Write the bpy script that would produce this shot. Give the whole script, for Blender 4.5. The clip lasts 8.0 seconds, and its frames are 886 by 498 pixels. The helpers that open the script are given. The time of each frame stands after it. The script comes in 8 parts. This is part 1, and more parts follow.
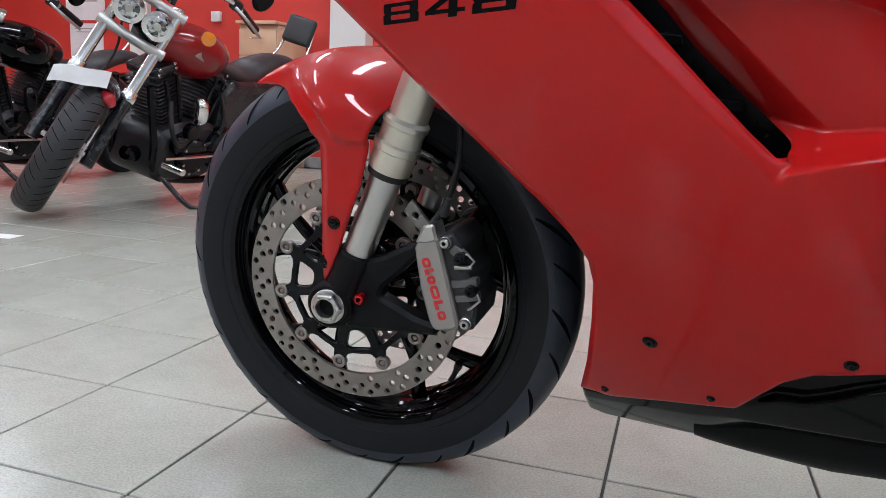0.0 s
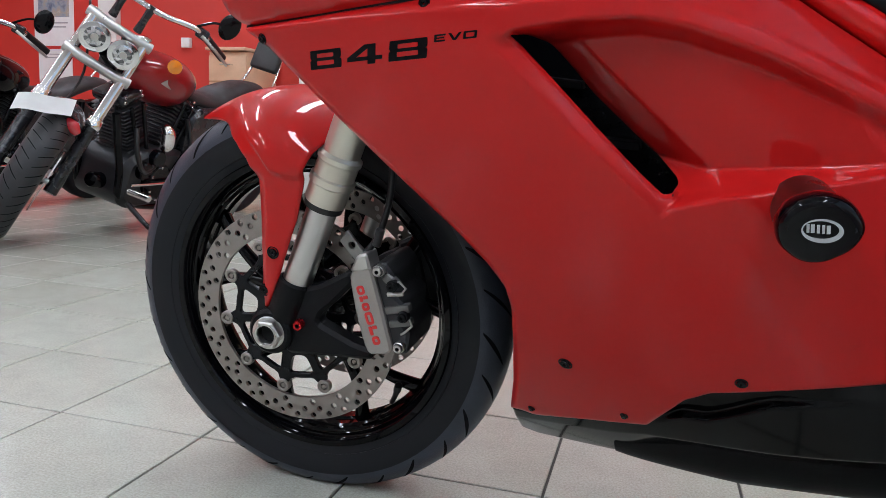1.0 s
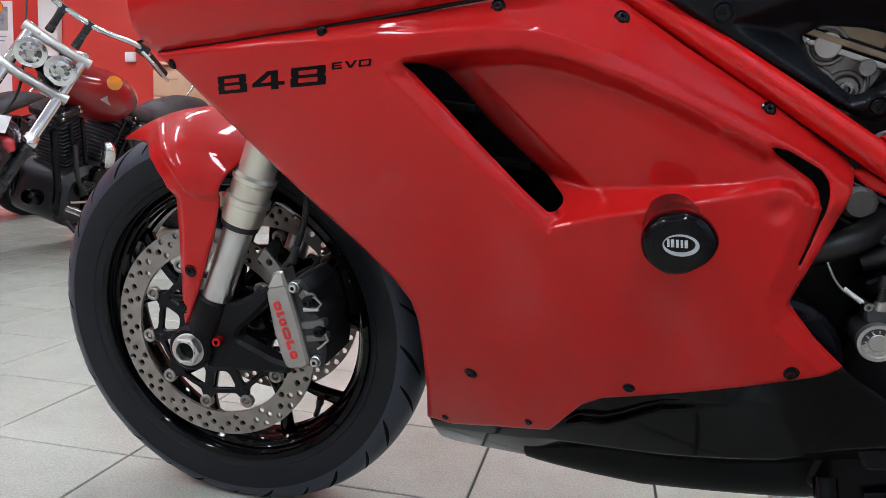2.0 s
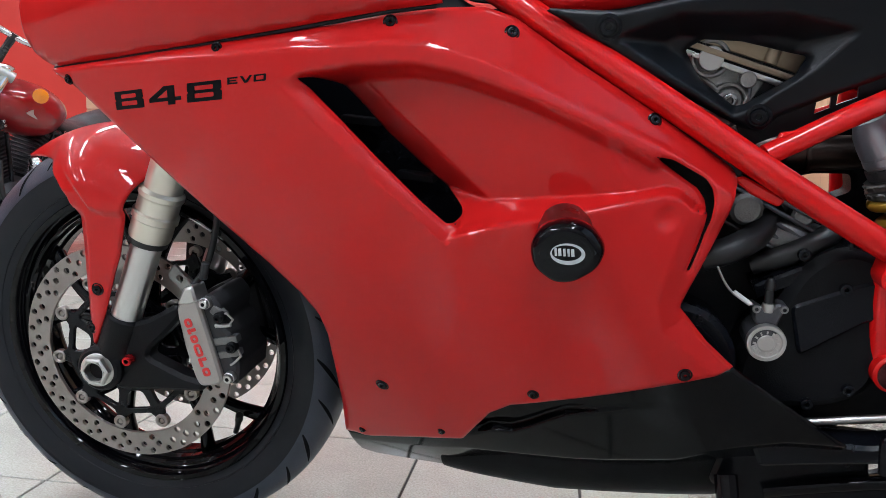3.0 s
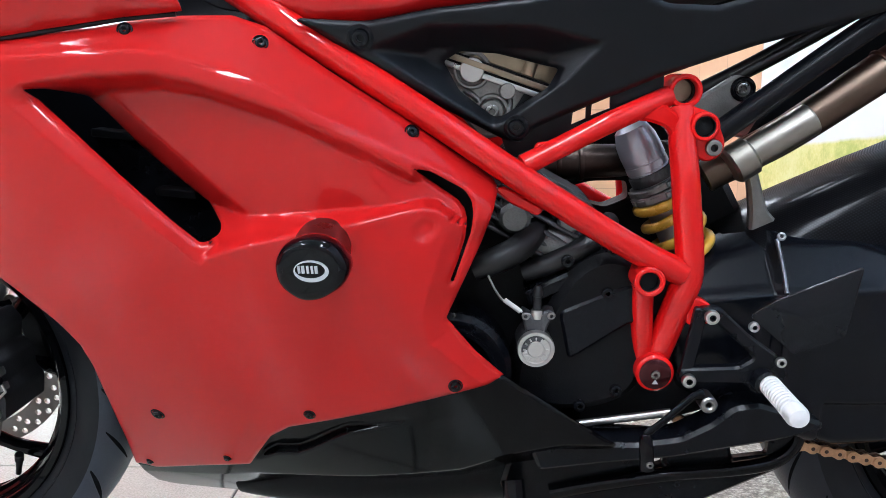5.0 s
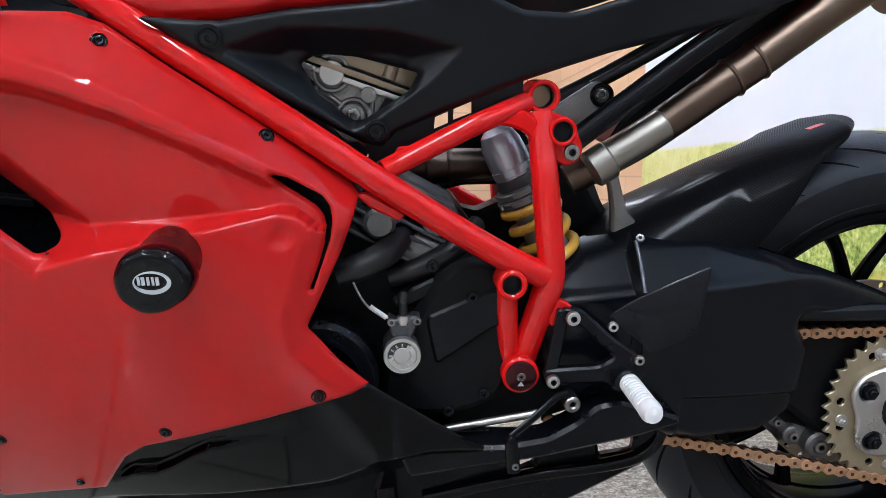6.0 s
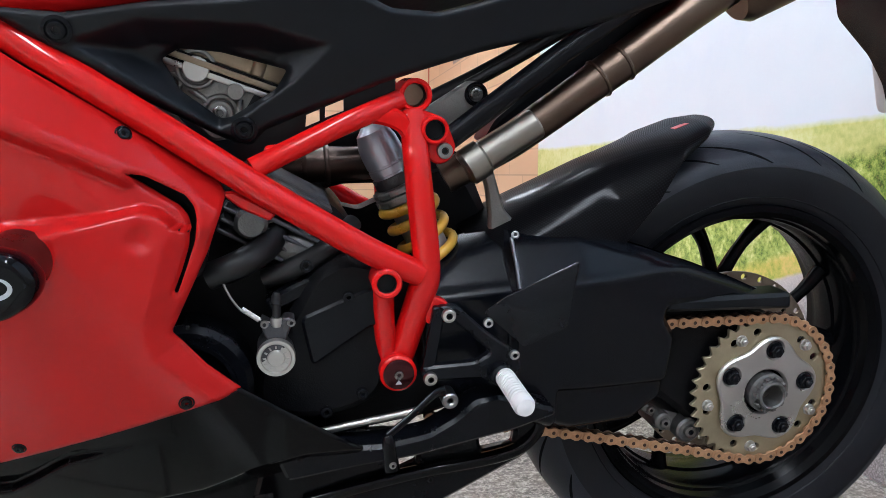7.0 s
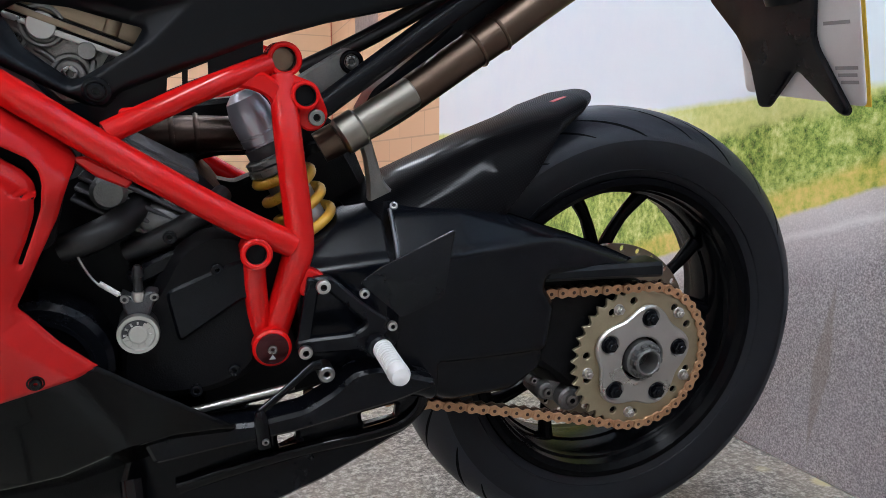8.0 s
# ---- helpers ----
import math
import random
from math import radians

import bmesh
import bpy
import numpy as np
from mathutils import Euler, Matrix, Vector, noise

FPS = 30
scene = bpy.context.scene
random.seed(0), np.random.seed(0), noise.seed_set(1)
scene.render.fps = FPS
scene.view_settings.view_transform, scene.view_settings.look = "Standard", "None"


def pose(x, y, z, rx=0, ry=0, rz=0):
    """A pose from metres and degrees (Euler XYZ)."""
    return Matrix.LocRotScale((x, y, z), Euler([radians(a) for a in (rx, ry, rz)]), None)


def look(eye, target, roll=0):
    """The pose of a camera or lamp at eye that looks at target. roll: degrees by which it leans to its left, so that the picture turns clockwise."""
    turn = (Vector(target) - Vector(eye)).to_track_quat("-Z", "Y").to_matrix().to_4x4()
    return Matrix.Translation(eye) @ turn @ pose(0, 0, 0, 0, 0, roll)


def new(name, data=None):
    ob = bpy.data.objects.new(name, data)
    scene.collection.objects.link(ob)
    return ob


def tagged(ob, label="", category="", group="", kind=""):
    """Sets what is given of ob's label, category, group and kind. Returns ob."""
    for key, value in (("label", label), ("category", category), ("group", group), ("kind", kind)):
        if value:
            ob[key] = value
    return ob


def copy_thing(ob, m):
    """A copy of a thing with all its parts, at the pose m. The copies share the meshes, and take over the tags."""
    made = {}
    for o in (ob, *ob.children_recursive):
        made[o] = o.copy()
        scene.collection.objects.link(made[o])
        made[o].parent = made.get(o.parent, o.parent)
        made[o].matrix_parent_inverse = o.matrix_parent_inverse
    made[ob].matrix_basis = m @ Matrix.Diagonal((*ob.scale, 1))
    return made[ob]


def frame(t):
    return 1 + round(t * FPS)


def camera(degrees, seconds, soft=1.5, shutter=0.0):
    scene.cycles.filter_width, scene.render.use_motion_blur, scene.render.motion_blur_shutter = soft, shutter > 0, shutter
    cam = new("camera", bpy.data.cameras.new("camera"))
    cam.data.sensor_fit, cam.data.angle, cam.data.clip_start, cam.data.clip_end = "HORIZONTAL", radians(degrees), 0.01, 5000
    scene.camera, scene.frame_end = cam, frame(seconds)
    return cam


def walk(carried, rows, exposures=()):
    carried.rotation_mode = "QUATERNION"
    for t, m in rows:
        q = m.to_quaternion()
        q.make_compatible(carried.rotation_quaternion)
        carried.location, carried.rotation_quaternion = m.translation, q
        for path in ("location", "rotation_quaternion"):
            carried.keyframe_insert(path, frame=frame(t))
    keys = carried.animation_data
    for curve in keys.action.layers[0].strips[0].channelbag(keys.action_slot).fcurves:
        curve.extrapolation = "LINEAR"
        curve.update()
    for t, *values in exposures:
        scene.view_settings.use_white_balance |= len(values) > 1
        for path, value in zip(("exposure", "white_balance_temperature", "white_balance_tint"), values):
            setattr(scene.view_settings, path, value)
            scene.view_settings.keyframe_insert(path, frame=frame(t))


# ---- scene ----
# The camera's path is given in the motorcycle's own axes (x to its rear, y to its right side, z up);
# STAND sets the machine, leaning on its side stand, on the floor.
cam = camera(61.6, 8.0, soft=0.75)
LEAN = 7.5
STAND = pose(0, 0, -0.006, LEAN, 0, 0)
PATH = [
    (0, (0.4510, -0.9080, 0.6580), (-0.2240, 0.8750, 0.0560), 0.20),
    (0.5, (0.4850, -0.9240, 0.6730), (-0.1710, 0.8780, 0.1040), 0.20),
    (1, (0.5180, -0.9320, 0.6800), (-0.1040, 0.8890, 0.1350), 0.30),
    (2.5, (0.6070, -0.9510, 0.6980), (0.1590, 0.9330, 0.2000), 0.40),
    (3, (0.6300, -0.9410, 0.6980), (0.2440, 0.9610, 0.2110), 0.20),
    (3.5, (0.6640, -0.9320, 0.6990), (0.3260, 0.9800, 0.2180), -0.10),
    (4, (0.6980, -0.9270, 0.7010), (0.4230, 0.9960, 0.2240), -0.20),
    (5.5, (0.7620, -0.9000, 0.7020), (0.8120, 1.0460, 0.2420), 0.90),
    (6, (0.7860, -0.8980, 0.7030), (0.9610, 1.0420, 0.2480), 1.20),
    (6.5, (0.8040, -0.8980, 0.7020), (1.0960, 1.0280, 0.2520), 1.40),
    (7, (0.8210, -0.9010, 0.7030), (1.2380, 1.0030, 0.2520), 1.90),
    (7.5, (0.8370, -0.9050, 0.6960), (1.3550, 0.9730, 0.2420), 2.20),
    (8, (0.8590, -0.9040, 0.6800), (1.5060, 0.9300, 0.2150), 2.80),
]
walk(cam, [(t, STAND @ look(eye, at, roll)) for t, eye, at, roll in PATH], exposures=[(0, -0.1, 6330, 10), (1, -0.07, 6350, 10), (2.5, 0.17, 6330, 10), (4, 0.54, 6250, 10), (5.5, 0.79, 6120, 10), (6, 0.52, 6220, 10), (6.5, 0.47, 6270, 10), (7.5, 0.33, 6370, 10), (8, 0.21, 6420, 10)])

# ---- world and light ----
world = bpy.data.worlds.new("showroom_world")
scene.world = world
world.use_nodes = True
world.node_tree.nodes["Background"].inputs[0].default_value = (0.0, 0.0, 0.0, 1)
world.node_tree.nodes["Background"].inputs[1].default_value = 0.0
CEILING_Z = 2.9
LAMP_POWER = 38.0
scene.view_settings.exposure = 0.0


# ---- materials ----
def node_mat(name):
    m = bpy.data.materials.new(name)
    m.use_nodes = True
    nt = m.node_tree
    return m, nt, nt.nodes["Principled BSDF"]


def add_node(nt, kind, **inputs):
    n = nt.nodes.new(kind)
    for key, value in inputs.items():
        n.inputs[key.replace("_", " ")].default_value = value
    return n


def ramp(nt, fac, stops):
    r = nt.nodes.new("ShaderNodeValToRGB")
    els = r.color_ramp.elements
    while len(els) < len(stops):
        els.new(0.5)
    for el, (p, c) in zip(els, stops):
        el.position = p
        el.color = (*c, 1) if len(c) == 3 else c
    nt.links.new(fac, r.inputs[0])
    return r.outputs[0]


def mix(nt, fac, a, b, mode="MIX"):
    m = nt.nodes.new("ShaderNodeMix")
    m.data_type, m.blend_type = "RGBA", mode
    for sock, v in ((m.inputs[0], fac), (m.inputs[6], a), (m.inputs[7], b)):
        if isinstance(v, (int, float)):
            sock.default_value = v
        elif isinstance(v, (tuple, list)):
            sock.default_value = (*v, 1)
        else:
            nt.links.new(v, sock)
    return m.outputs[2]


def maths(nt, op, a, b=0.0, c=None):
    m = nt.nodes.new("ShaderNodeMath")
    m.operation = op
    for sock, v in zip(m.inputs, (a, b, c)):
        if v is None:
            continue
        if isinstance(v, (int, float)):
            sock.default_value = v
        else:
            nt.links.new(v, sock)
    return m.outputs[0]


def noise_tex(nt, scale, detail=3.0, rough=0.55, vec=None, stretch=None):
    n = add_node(nt, "ShaderNodeTexNoise", Scale=scale, Detail=detail, Roughness=rough)
    if vec is None:
        vec = nt.nodes.new("ShaderNodeTexCoord").outputs["Object"]
    if stretch:
        mp = nt.nodes.new("ShaderNodeMapping")
        mp.inputs["Scale"].default_value = stretch
        nt.links.new(vec, mp.inputs[0])
        vec = mp.outputs[0]
    nt.links.new(vec, n.inputs["Vector"])
    return n.outputs[0]


def surface(name, color, rough=0.5, metal=0.0, coat=0.0, var=0.12, scale=14.0, rvar=0.12, bump=0.0, bscale=400.0,
            stretch=None, specular=0.5, coat_rough=0.04):
    """A plain material with colour and gloss that vary at two scales, and a fine relief."""
    m, nt, b = node_mat(name)
    big = noise_tex(nt, scale, 4, 0.6)
    fine = noise_tex(nt, bscale, 2, 0.5, stretch=stretch)
    lo = tuple(c * (1 - var) for c in color)
    hi = tuple(min(1, c * (1 + var)) for c in color)
    col = ramp(nt, big, [(0.3, lo), (0.7, hi)])
    col = mix(nt, var * 0.8, col, ramp(nt, fine, [(0.35, tuple(c * 0.75 for c in color)), (0.65, tuple(min(1, c * 1.2) for c in color))]))
    nt.links.new(col, b.inputs["Base Color"])
    rvar = min(rvar, rough * 0.22)
    r = ramp(nt, mix(nt, 0.12, big, fine), [(0.3, (max(0.02, rough - rvar),) * 3), (0.7, (min(1, rough + rvar),) * 3)])
    nt.links.new(r, b.inputs["Roughness"])
    b.inputs["Metallic"].default_value = metal
    b.inputs["Specular IOR Level"].default_value = specular
    b.inputs["Coat Weight"].default_value = coat
    b.inputs["Coat Roughness"].default_value = coat_rough
    if bump:
        bp = add_node(nt, "ShaderNodeBump", Strength=bump, Distance=0.002)
        nt.links.new(fine, bp.inputs["Height"])
        nt.links.new(bp.outputs[0], b.inputs["Normal"])
    return m


def car_paint(name, color, rough=0.35, coat=0.52, specular=0.05):
    """Clear-coated paint with a faint orange peel and a little dust."""
    m, nt, b = node_mat(name)
    big = noise_tex(nt, 3.0, 4, 0.6)
    dust = noise_tex(nt, 55.0, 5, 0.7)
    col = ramp(nt, big, [(0.35, tuple(c * 0.985 for c in color)), (0.7, tuple(c * 1.015 for c in color))])
    col = mix(nt, ramp(nt, dust, [(0.55, (0, 0, 0)), (0.85, (0.012, 0.012, 0.012))]), col, (0.45, 0.38, 0.36))
    nt.links.new(col, b.inputs["Base Color"])
    b.inputs["Roughness"].default_value = rough
    b.inputs["Specular IOR Level"].default_value = specular
    b.inputs["Coat Weight"].default_value = coat
    nt.links.new(ramp(nt, dust, [(0.4, (0.02,) * 3), (0.8, (0.045,) * 3)]), b.inputs["Coat Roughness"])
    peel = noise_tex(nt, 190.0, 2, 0.4)
    bp = add_node(nt, "ShaderNodeBump", Strength=0.02, Distance=0.001)
    nt.links.new(peel, bp.inputs["Height"])
    nt.links.new(bp.outputs[0], b.inputs["Coat Normal"])
    return m


def emitter(name, color, strength):
    m, nt, b = node_mat(name)
    b.inputs["Base Color"].default_value = (0.8, 0.8, 0.8, 1)
    b.inputs["Emission Color"].default_value = (*color, 1)
    b.inputs["Emission Strength"].default_value = strength
    return m


def carbon(name):
    """Lacquered twill carbon fibre: fine diagonal weave under a clear coat."""
    m, nt, b = node_mat(name)
    sep = nt.nodes.new("ShaderNodeSeparateXYZ")
    nt.links.new(nt.nodes.new("ShaderNodeTexCoord").outputs["Object"], sep.inputs[0])
    com = nt.nodes.new("ShaderNodeCombineXYZ")
    nt.links.new(sep.outputs["X"], com.inputs["X"])
    nt.links.new(maths(nt, "SUBTRACT", sep.outputs["Z"], maths(nt, "ABSOLUTE", sep.outputs["Y"])), com.inputs["Z"])
    tc = com.outputs[0]
    waves = []
    for ang in (0.0, 90.0):
        mp = nt.nodes.new("ShaderNodeMapping")
        mp.inputs["Rotation"].default_value = (0, radians(33 + ang), 0)
        nt.links.new(tc, mp.inputs[0])
        w = add_node(nt, "ShaderNodeTexWave", Scale=92.0, Distortion=0.0)
        w.bands_direction = "X"
        nt.links.new(mp.outputs[0], w.inputs["Vector"])
        waves.append(w.outputs[1])
    weave = maths(nt, "MULTIPLY", waves[0], waves[1])
    nt.links.new(ramp(nt, weave, [(0.1, (0.0025, 0.0025, 0.003)), (0.7, (0.009, 0.009, 0.011))]), b.inputs["Base Color"])
    nt.links.new(ramp(nt, weave, [(0.1, (0.5,) * 3), (0.7, (0.28,) * 3)]), b.inputs["Roughness"])
    b.inputs["Specular IOR Level"].default_value = 0.02
    b.inputs["Coat Weight"].default_value = 0.08
    b.inputs["Coat Roughness"].default_value = 0.10
    return m


RED = car_paint("red_paint", (0.45, 0.0090, 0.0088), coat=0.52)
FRAME_RED = car_paint("red_frame_paint", (0.58, 0.006, 0.006), 0.45, 0.75, 0.02)
DARK_RED = car_paint("dark_red_metallic_paint", (0.26, 0.008, 0.011), 0.28, 0.9)
BLACK_MATT = surface("matt_black_plastic", (0.0032, 0.0044, 0.0064), 0.36, specular=0.26, var=0.08, rvar=0.03, bump=0.05, bscale=900)
BLACK_GLOSS = surface("gloss_black_paint", (0.002, 0.002, 0.003), 0.05, specular=0.2, coat=0.0, var=0.2, rvar=0.05)
BLACK_ENGINE = surface("black_cast_engine_paint", (0.0034, 0.0036, 0.0046), 0.48, specular=0.15, var=0.2, bump=0.2, bscale=700)
BLACK_SATIN = surface("satin_black_paint", (0.0035, 0.0041, 0.0060), 0.27, specular=0.19, var=0.04, rvar=0.01)
SWING_BLACK = surface("smooth_satin_black_lacquer", (0.0028, 0.0036, 0.0058), 0.22, specular=0.22, var=0.02, rvar=0.004, scale=3)
PAN_BLACK = surface("gloss_black_belly_paint", (0.0016, 0.0017, 0.0022), 0.10, specular=0.16, var=0.05, rvar=0.01, scale=4)
RIM_BLACK = surface("black_wheel_lacquer", (0.002, 0.0022, 0.003), 0.24, specular=0.07, var=0.05, rvar=0.02)
RUBBER = surface("tyre_rubber", (0.0078, 0.0088, 0.0122), 0.52, specular=0.26, var=0.18, scale=25, bump=0.10, bscale=600)
# Front tread is a lighter copy of the rear: lamplight put into its colour.
FRONT_TREAD_LIT = surface("worn_tyre_tread_rubber", (0.032, 0.038, 0.054), 0.44, specular=0.4, var=0.18, scale=18, bump=0.2, bscale=500)
REAR_TREAD = surface("rear_tyre_tread_rubber", (0.018, 0.021, 0.029), 0.46, specular=0.32, var=0.2, scale=14, bump=0.2, bscale=500)
GROOVE = surface("dark_tread_groove_rubber", (0.005, 0.0055, 0.007), 0.85, specular=0.05, var=0.1)
SOFT_BLACK = surface("black_hose_rubber", (0.006, 0.006, 0.007), 0.45, var=0.2)
STEEL = surface("brushed_steel", (0.55, 0.54, 0.52), 0.34, 1.0, var=0.1, bump=0.05, bscale=500, stretch=(1, 12, 1))
BOLT_STEEL = surface("dull_steel_bolt", (0.27, 0.265, 0.26), 0.30, 1.0, var=0.1)
DISC_STEEL = surface("brake_disc_steel", (0.29, 0.262, 0.245), 0.40, 0.9, var=0.14, scale=30, bump=0.08, bscale=800)
CAST_ALU = surface("cast_aluminium", (0.25, 0.245, 0.235), 0.44, 0.85, var=0.2, scale=30, bump=0.3, bscale=500)
DULL_CAST = surface("dull_cast_aluminium", (0.17, 0.168, 0.165), 0.48, 0.7, var=0.25, scale=40, bump=0.3, bscale=500)
DARK_ALU = surface("dark_grey_cast_metal", (0.075, 0.075, 0.08), 0.5, 0.7, var=0.3, scale=25, bump=0.3, bscale=450)
SILVER = surface("silver_anodised_aluminium", (0.52, 0.51, 0.49), 0.32, 0.9, var=0.07, bump=0.04)
CALIPER_GREY = surface("grey_caliper_paint", (0.34, 0.32, 0.30), 0.38, 0.55, var=0.1, bump=0.08)
CALIPER_DARK = surface("dark_caliper_casting", (0.028, 0.028, 0.031), 0.42, 0.4, var=0.2, scale=30, bump=0.15)
FORK_ALU = surface("champagne_anodised_fork_tube", (0.70, 0.66, 0.57), 0.34, 0.85, var=0.01, rvar=0.004)
FORK_CHROME = surface("fork_stanchion", (0.60, 0.59, 0.58), 0.34, 1.0, var=0.02, rvar=0.01)
CHROME = surface("chrome_plating", (0.75, 0.75, 0.76), 0.09, 1.0, var=0.05, rvar=0.04)
EXHAUST = surface("heat_tinted_exhaust_steel", (0.125, 0.088, 0.066), 0.34, 1.0, var=0.10, scale=9, rvar=0.01)
GOLD = surface("gold_spring_paint", (0.62, 0.33, 0.035), 0.32, 0.15, coat=0.3, var=0.1)
SPROCKET_GOLD = surface("hard_anodised_sprocket", (0.43, 0.37, 0.25), 0.42, 0.85, var=0.12, scale=35)
CHAIN_GOLD = surface("rusty_gold_chain_plate", (0.47, 0.265, 0.145), 0.40, 0.55, var=0.3, scale=60)
WHITE_METAL = surface("bright_aluminium_footpeg", (0.88, 0.88, 0.88), 0.34, 0.25, var=0.04)
RED_ANODISED = surface("red_anodised_bolt", (0.55, 0.015, 0.02), 0.25, 0.8)
BRONZE = surface("bronze_magnesium_cover", (0.30, 0.235, 0.165), 0.42, 0.75, var=0.12, bump=0.1)
DECAL_BLACK = surface("black_vinyl_decal", (0.003, 0.003, 0.004), 0.4, specular=0.08, var=0.05)
DECAL_RED = surface("red_print", (0.62, 0.02, 0.02), 0.4)
DECAL_WHITE = surface("pale_grey_print", (0.40, 0.41, 0.42), 0.4)
WHITE_CABLE = surface("white_wire_sleeve", (0.66, 0.65, 0.62), 0.5)
WHITE_PLASTIC = surface("white_plastic", (0.78, 0.78, 0.77), 0.4, var=0.05)
YELLOW_PLASTIC = surface("yellow_plate_edge", (0.62, 0.42, 0.03), 0.45)
PAPER = surface("white_paper", (0.80, 0.80, 0.79), 0.8, var=0.04)
WOOD = surface("beech_veneer", (0.66, 0.42, 0.27), 0.45, var=0.12, scale=4, stretch=(1, 1, 14), bscale=30)
AMBER = surface("amber_lens", (0.75, 0.22, 0.01), 0.15, coat=0.8)


def faceted_lens(name):
    """Headlamp glass: a faceted reflector's bright and dark reflections painted in, under glossy coat."""
    m, nt, b = node_mat(name)
    v = add_node(nt, "ShaderNodeTexVoronoi", Scale=62.0)
    nt.links.new(nt.nodes.new("ShaderNodeTexCoord").outputs["Object"], v.inputs["Vector"])
    sep = nt.nodes.new("ShaderNodeSeparateColor")
    nt.links.new(v.outputs["Color"], sep.inputs[0])
    nt.links.new(ramp(nt, sep.outputs[0], [(0.1, (0.08, 0.085, 0.09)), (0.5, (0.42, 0.43, 0.44)), (0.9, (0.80, 0.80, 0.80))]), b.inputs["Base Color"])
    b.inputs["Metallic"].default_value = 0.75
    b.inputs["Roughness"].default_value = 0.2
    b.inputs["Coat Weight"].default_value = 1.0
    return m


GLASS_LAMP = faceted_lens("headlamp_glass")
CARBON = carbon("carbon_fibre")
LEATHER = surface("black_seat_vinyl", (0.018, 0.018, 0.019), 0.5, bump=0.3, bscale=350)

# ---- mesh helpers ----
def part(name, bm, material, parent, label="", smooth=True, angle=40):
    """Links a bmesh as one mesh object under a thing or a part."""
    me = bpy.data.meshes.new(name)
    lay = bm.verts.layers.float_vector.get("shade_normal")
    given = [tuple(v[lay]) for v in bm.verts] if lay else None
    if not given:
        bmesh.ops.recalc_face_normals(bm, faces=bm.faces)
    two = any(f.material_index for f in bm.faces)
    bm.to_mesh(me)
    bm.free()
    me.materials.append(material)
    if two:
        me.materials.append(BLACK_MATT)
    if given:
        me.shade_smooth()
        me.normals_split_custom_set_from_vertices(given)
    elif smooth:
        me.shade_smooth()
        me.set_sharp_from_angle(angle=radians(angle))
    ob = new(name, me)
    ob.parent = parent
    if label:
        ob["label"] = label
    return ob


def shared(name, me, parent, m=None, label=""):
    """One more object on a mesh that is already made."""
    ob = new(name, me)
    ob.parent = parent
    if m is not None:
        ob.matrix_local = m
    if label:
        ob["label"] = label
    return ob


def along(p, d, up=(0, 0, 1)):
    """A matrix at p whose z axis points along d."""
    z = Vector(d).normalized()
    x = Vector(up).cross(z)
    if x.length < 1e-4:
        x = Vector((1, 0, 0)).cross(z)
        if x.length < 1e-4:
            x = Vector((0, 1, 0)).cross(z)
    x.normalize()
    y = z.cross(x)
    m = Matrix((x, y, z)).transposed().to_4x4()
    m.translation = Vector(p)
    return m


def lathe(bm, prof, m, n=40, turn=360.0, start=0.0, cap=True):
    """Revolves a profile of (radius, height) round the z axis of m."""
    closed = abs(turn - 360) < 1e-6
    rings = []
    for k in range(n if closed else n + 1):
        a = radians(start + turn * k / n)
        rings.append([bm.verts.new(m @ Vector((r * math.cos(a), r * math.sin(a), h))) for r, h in prof])
    for k in range(n):
        a, b = rings[k], rings[(k + 1) % len(rings)]
        for i in range(len(prof) - 1):
            if prof[i][0] < 1e-6 and prof[i + 1][0] < 1e-6:
                continue
            vs = [a[i], b[i], b[i + 1], a[i + 1]]
            bm.faces.new(vs)
    if cap and closed:
        for i in (0, -1):
            if prof[i][0] > 1e-6:
                bm.faces.new([r[i] for r in rings])
    return bm


def cyl(bm, p0, p1, r, bevel=0.001, n=24, r2=None):
    """A cylinder (or cone) from p0 to p1 with bevelled rims."""
    p0, p1 = Vector(p0), Vector(p1)
    L = (p1 - p0).length
    r2 = r if r2 is None else r2
    b = min(bevel, L / 3, r / 2, r2 / 2)
    return lathe(bm, [(r - b, 0), (r, b), (r2, L - b), (r2 - b, L)], along(p0, p1 - p0), n)


def pipe_ring(bm, p0, p1, r, hole, bevel=0.0015, n=28):
    """A short tube with a real bore."""
    p0, p1 = Vector(p0), Vector(p1)
    L = (p1 - p0).length
    b = bevel
    prof = [(hole, 0), (r - b, 0), (r, b), (r, L - b), (r - b, L), (hole + b, L), (hole, L - b), (hole, 0)]
    return lathe(bm, prof, along(p0, p1 - p0), n, cap=False)


def smooth_path(pts, steps=6):
    """A Catmull-Rom line through the points."""
    P = [Vector(p) for p in pts]
    if len(P) < 3:
        return P
    out = []
    for i in range(len(P) - 1):
        a, b, c, d = P[max(i - 1, 0)], P[i], P[i + 1], P[min(i + 2, len(P) - 1)]
        for k in range(steps):
            t = k / steps
            out.append(0.5 * ((2 * b) + (c - a) * t + (2 * a - 5 * b + 4 * c - d) * t * t + (3 * b - a - 3 * c + d) * t ** 3))
    out.append(P[-1])
    return out


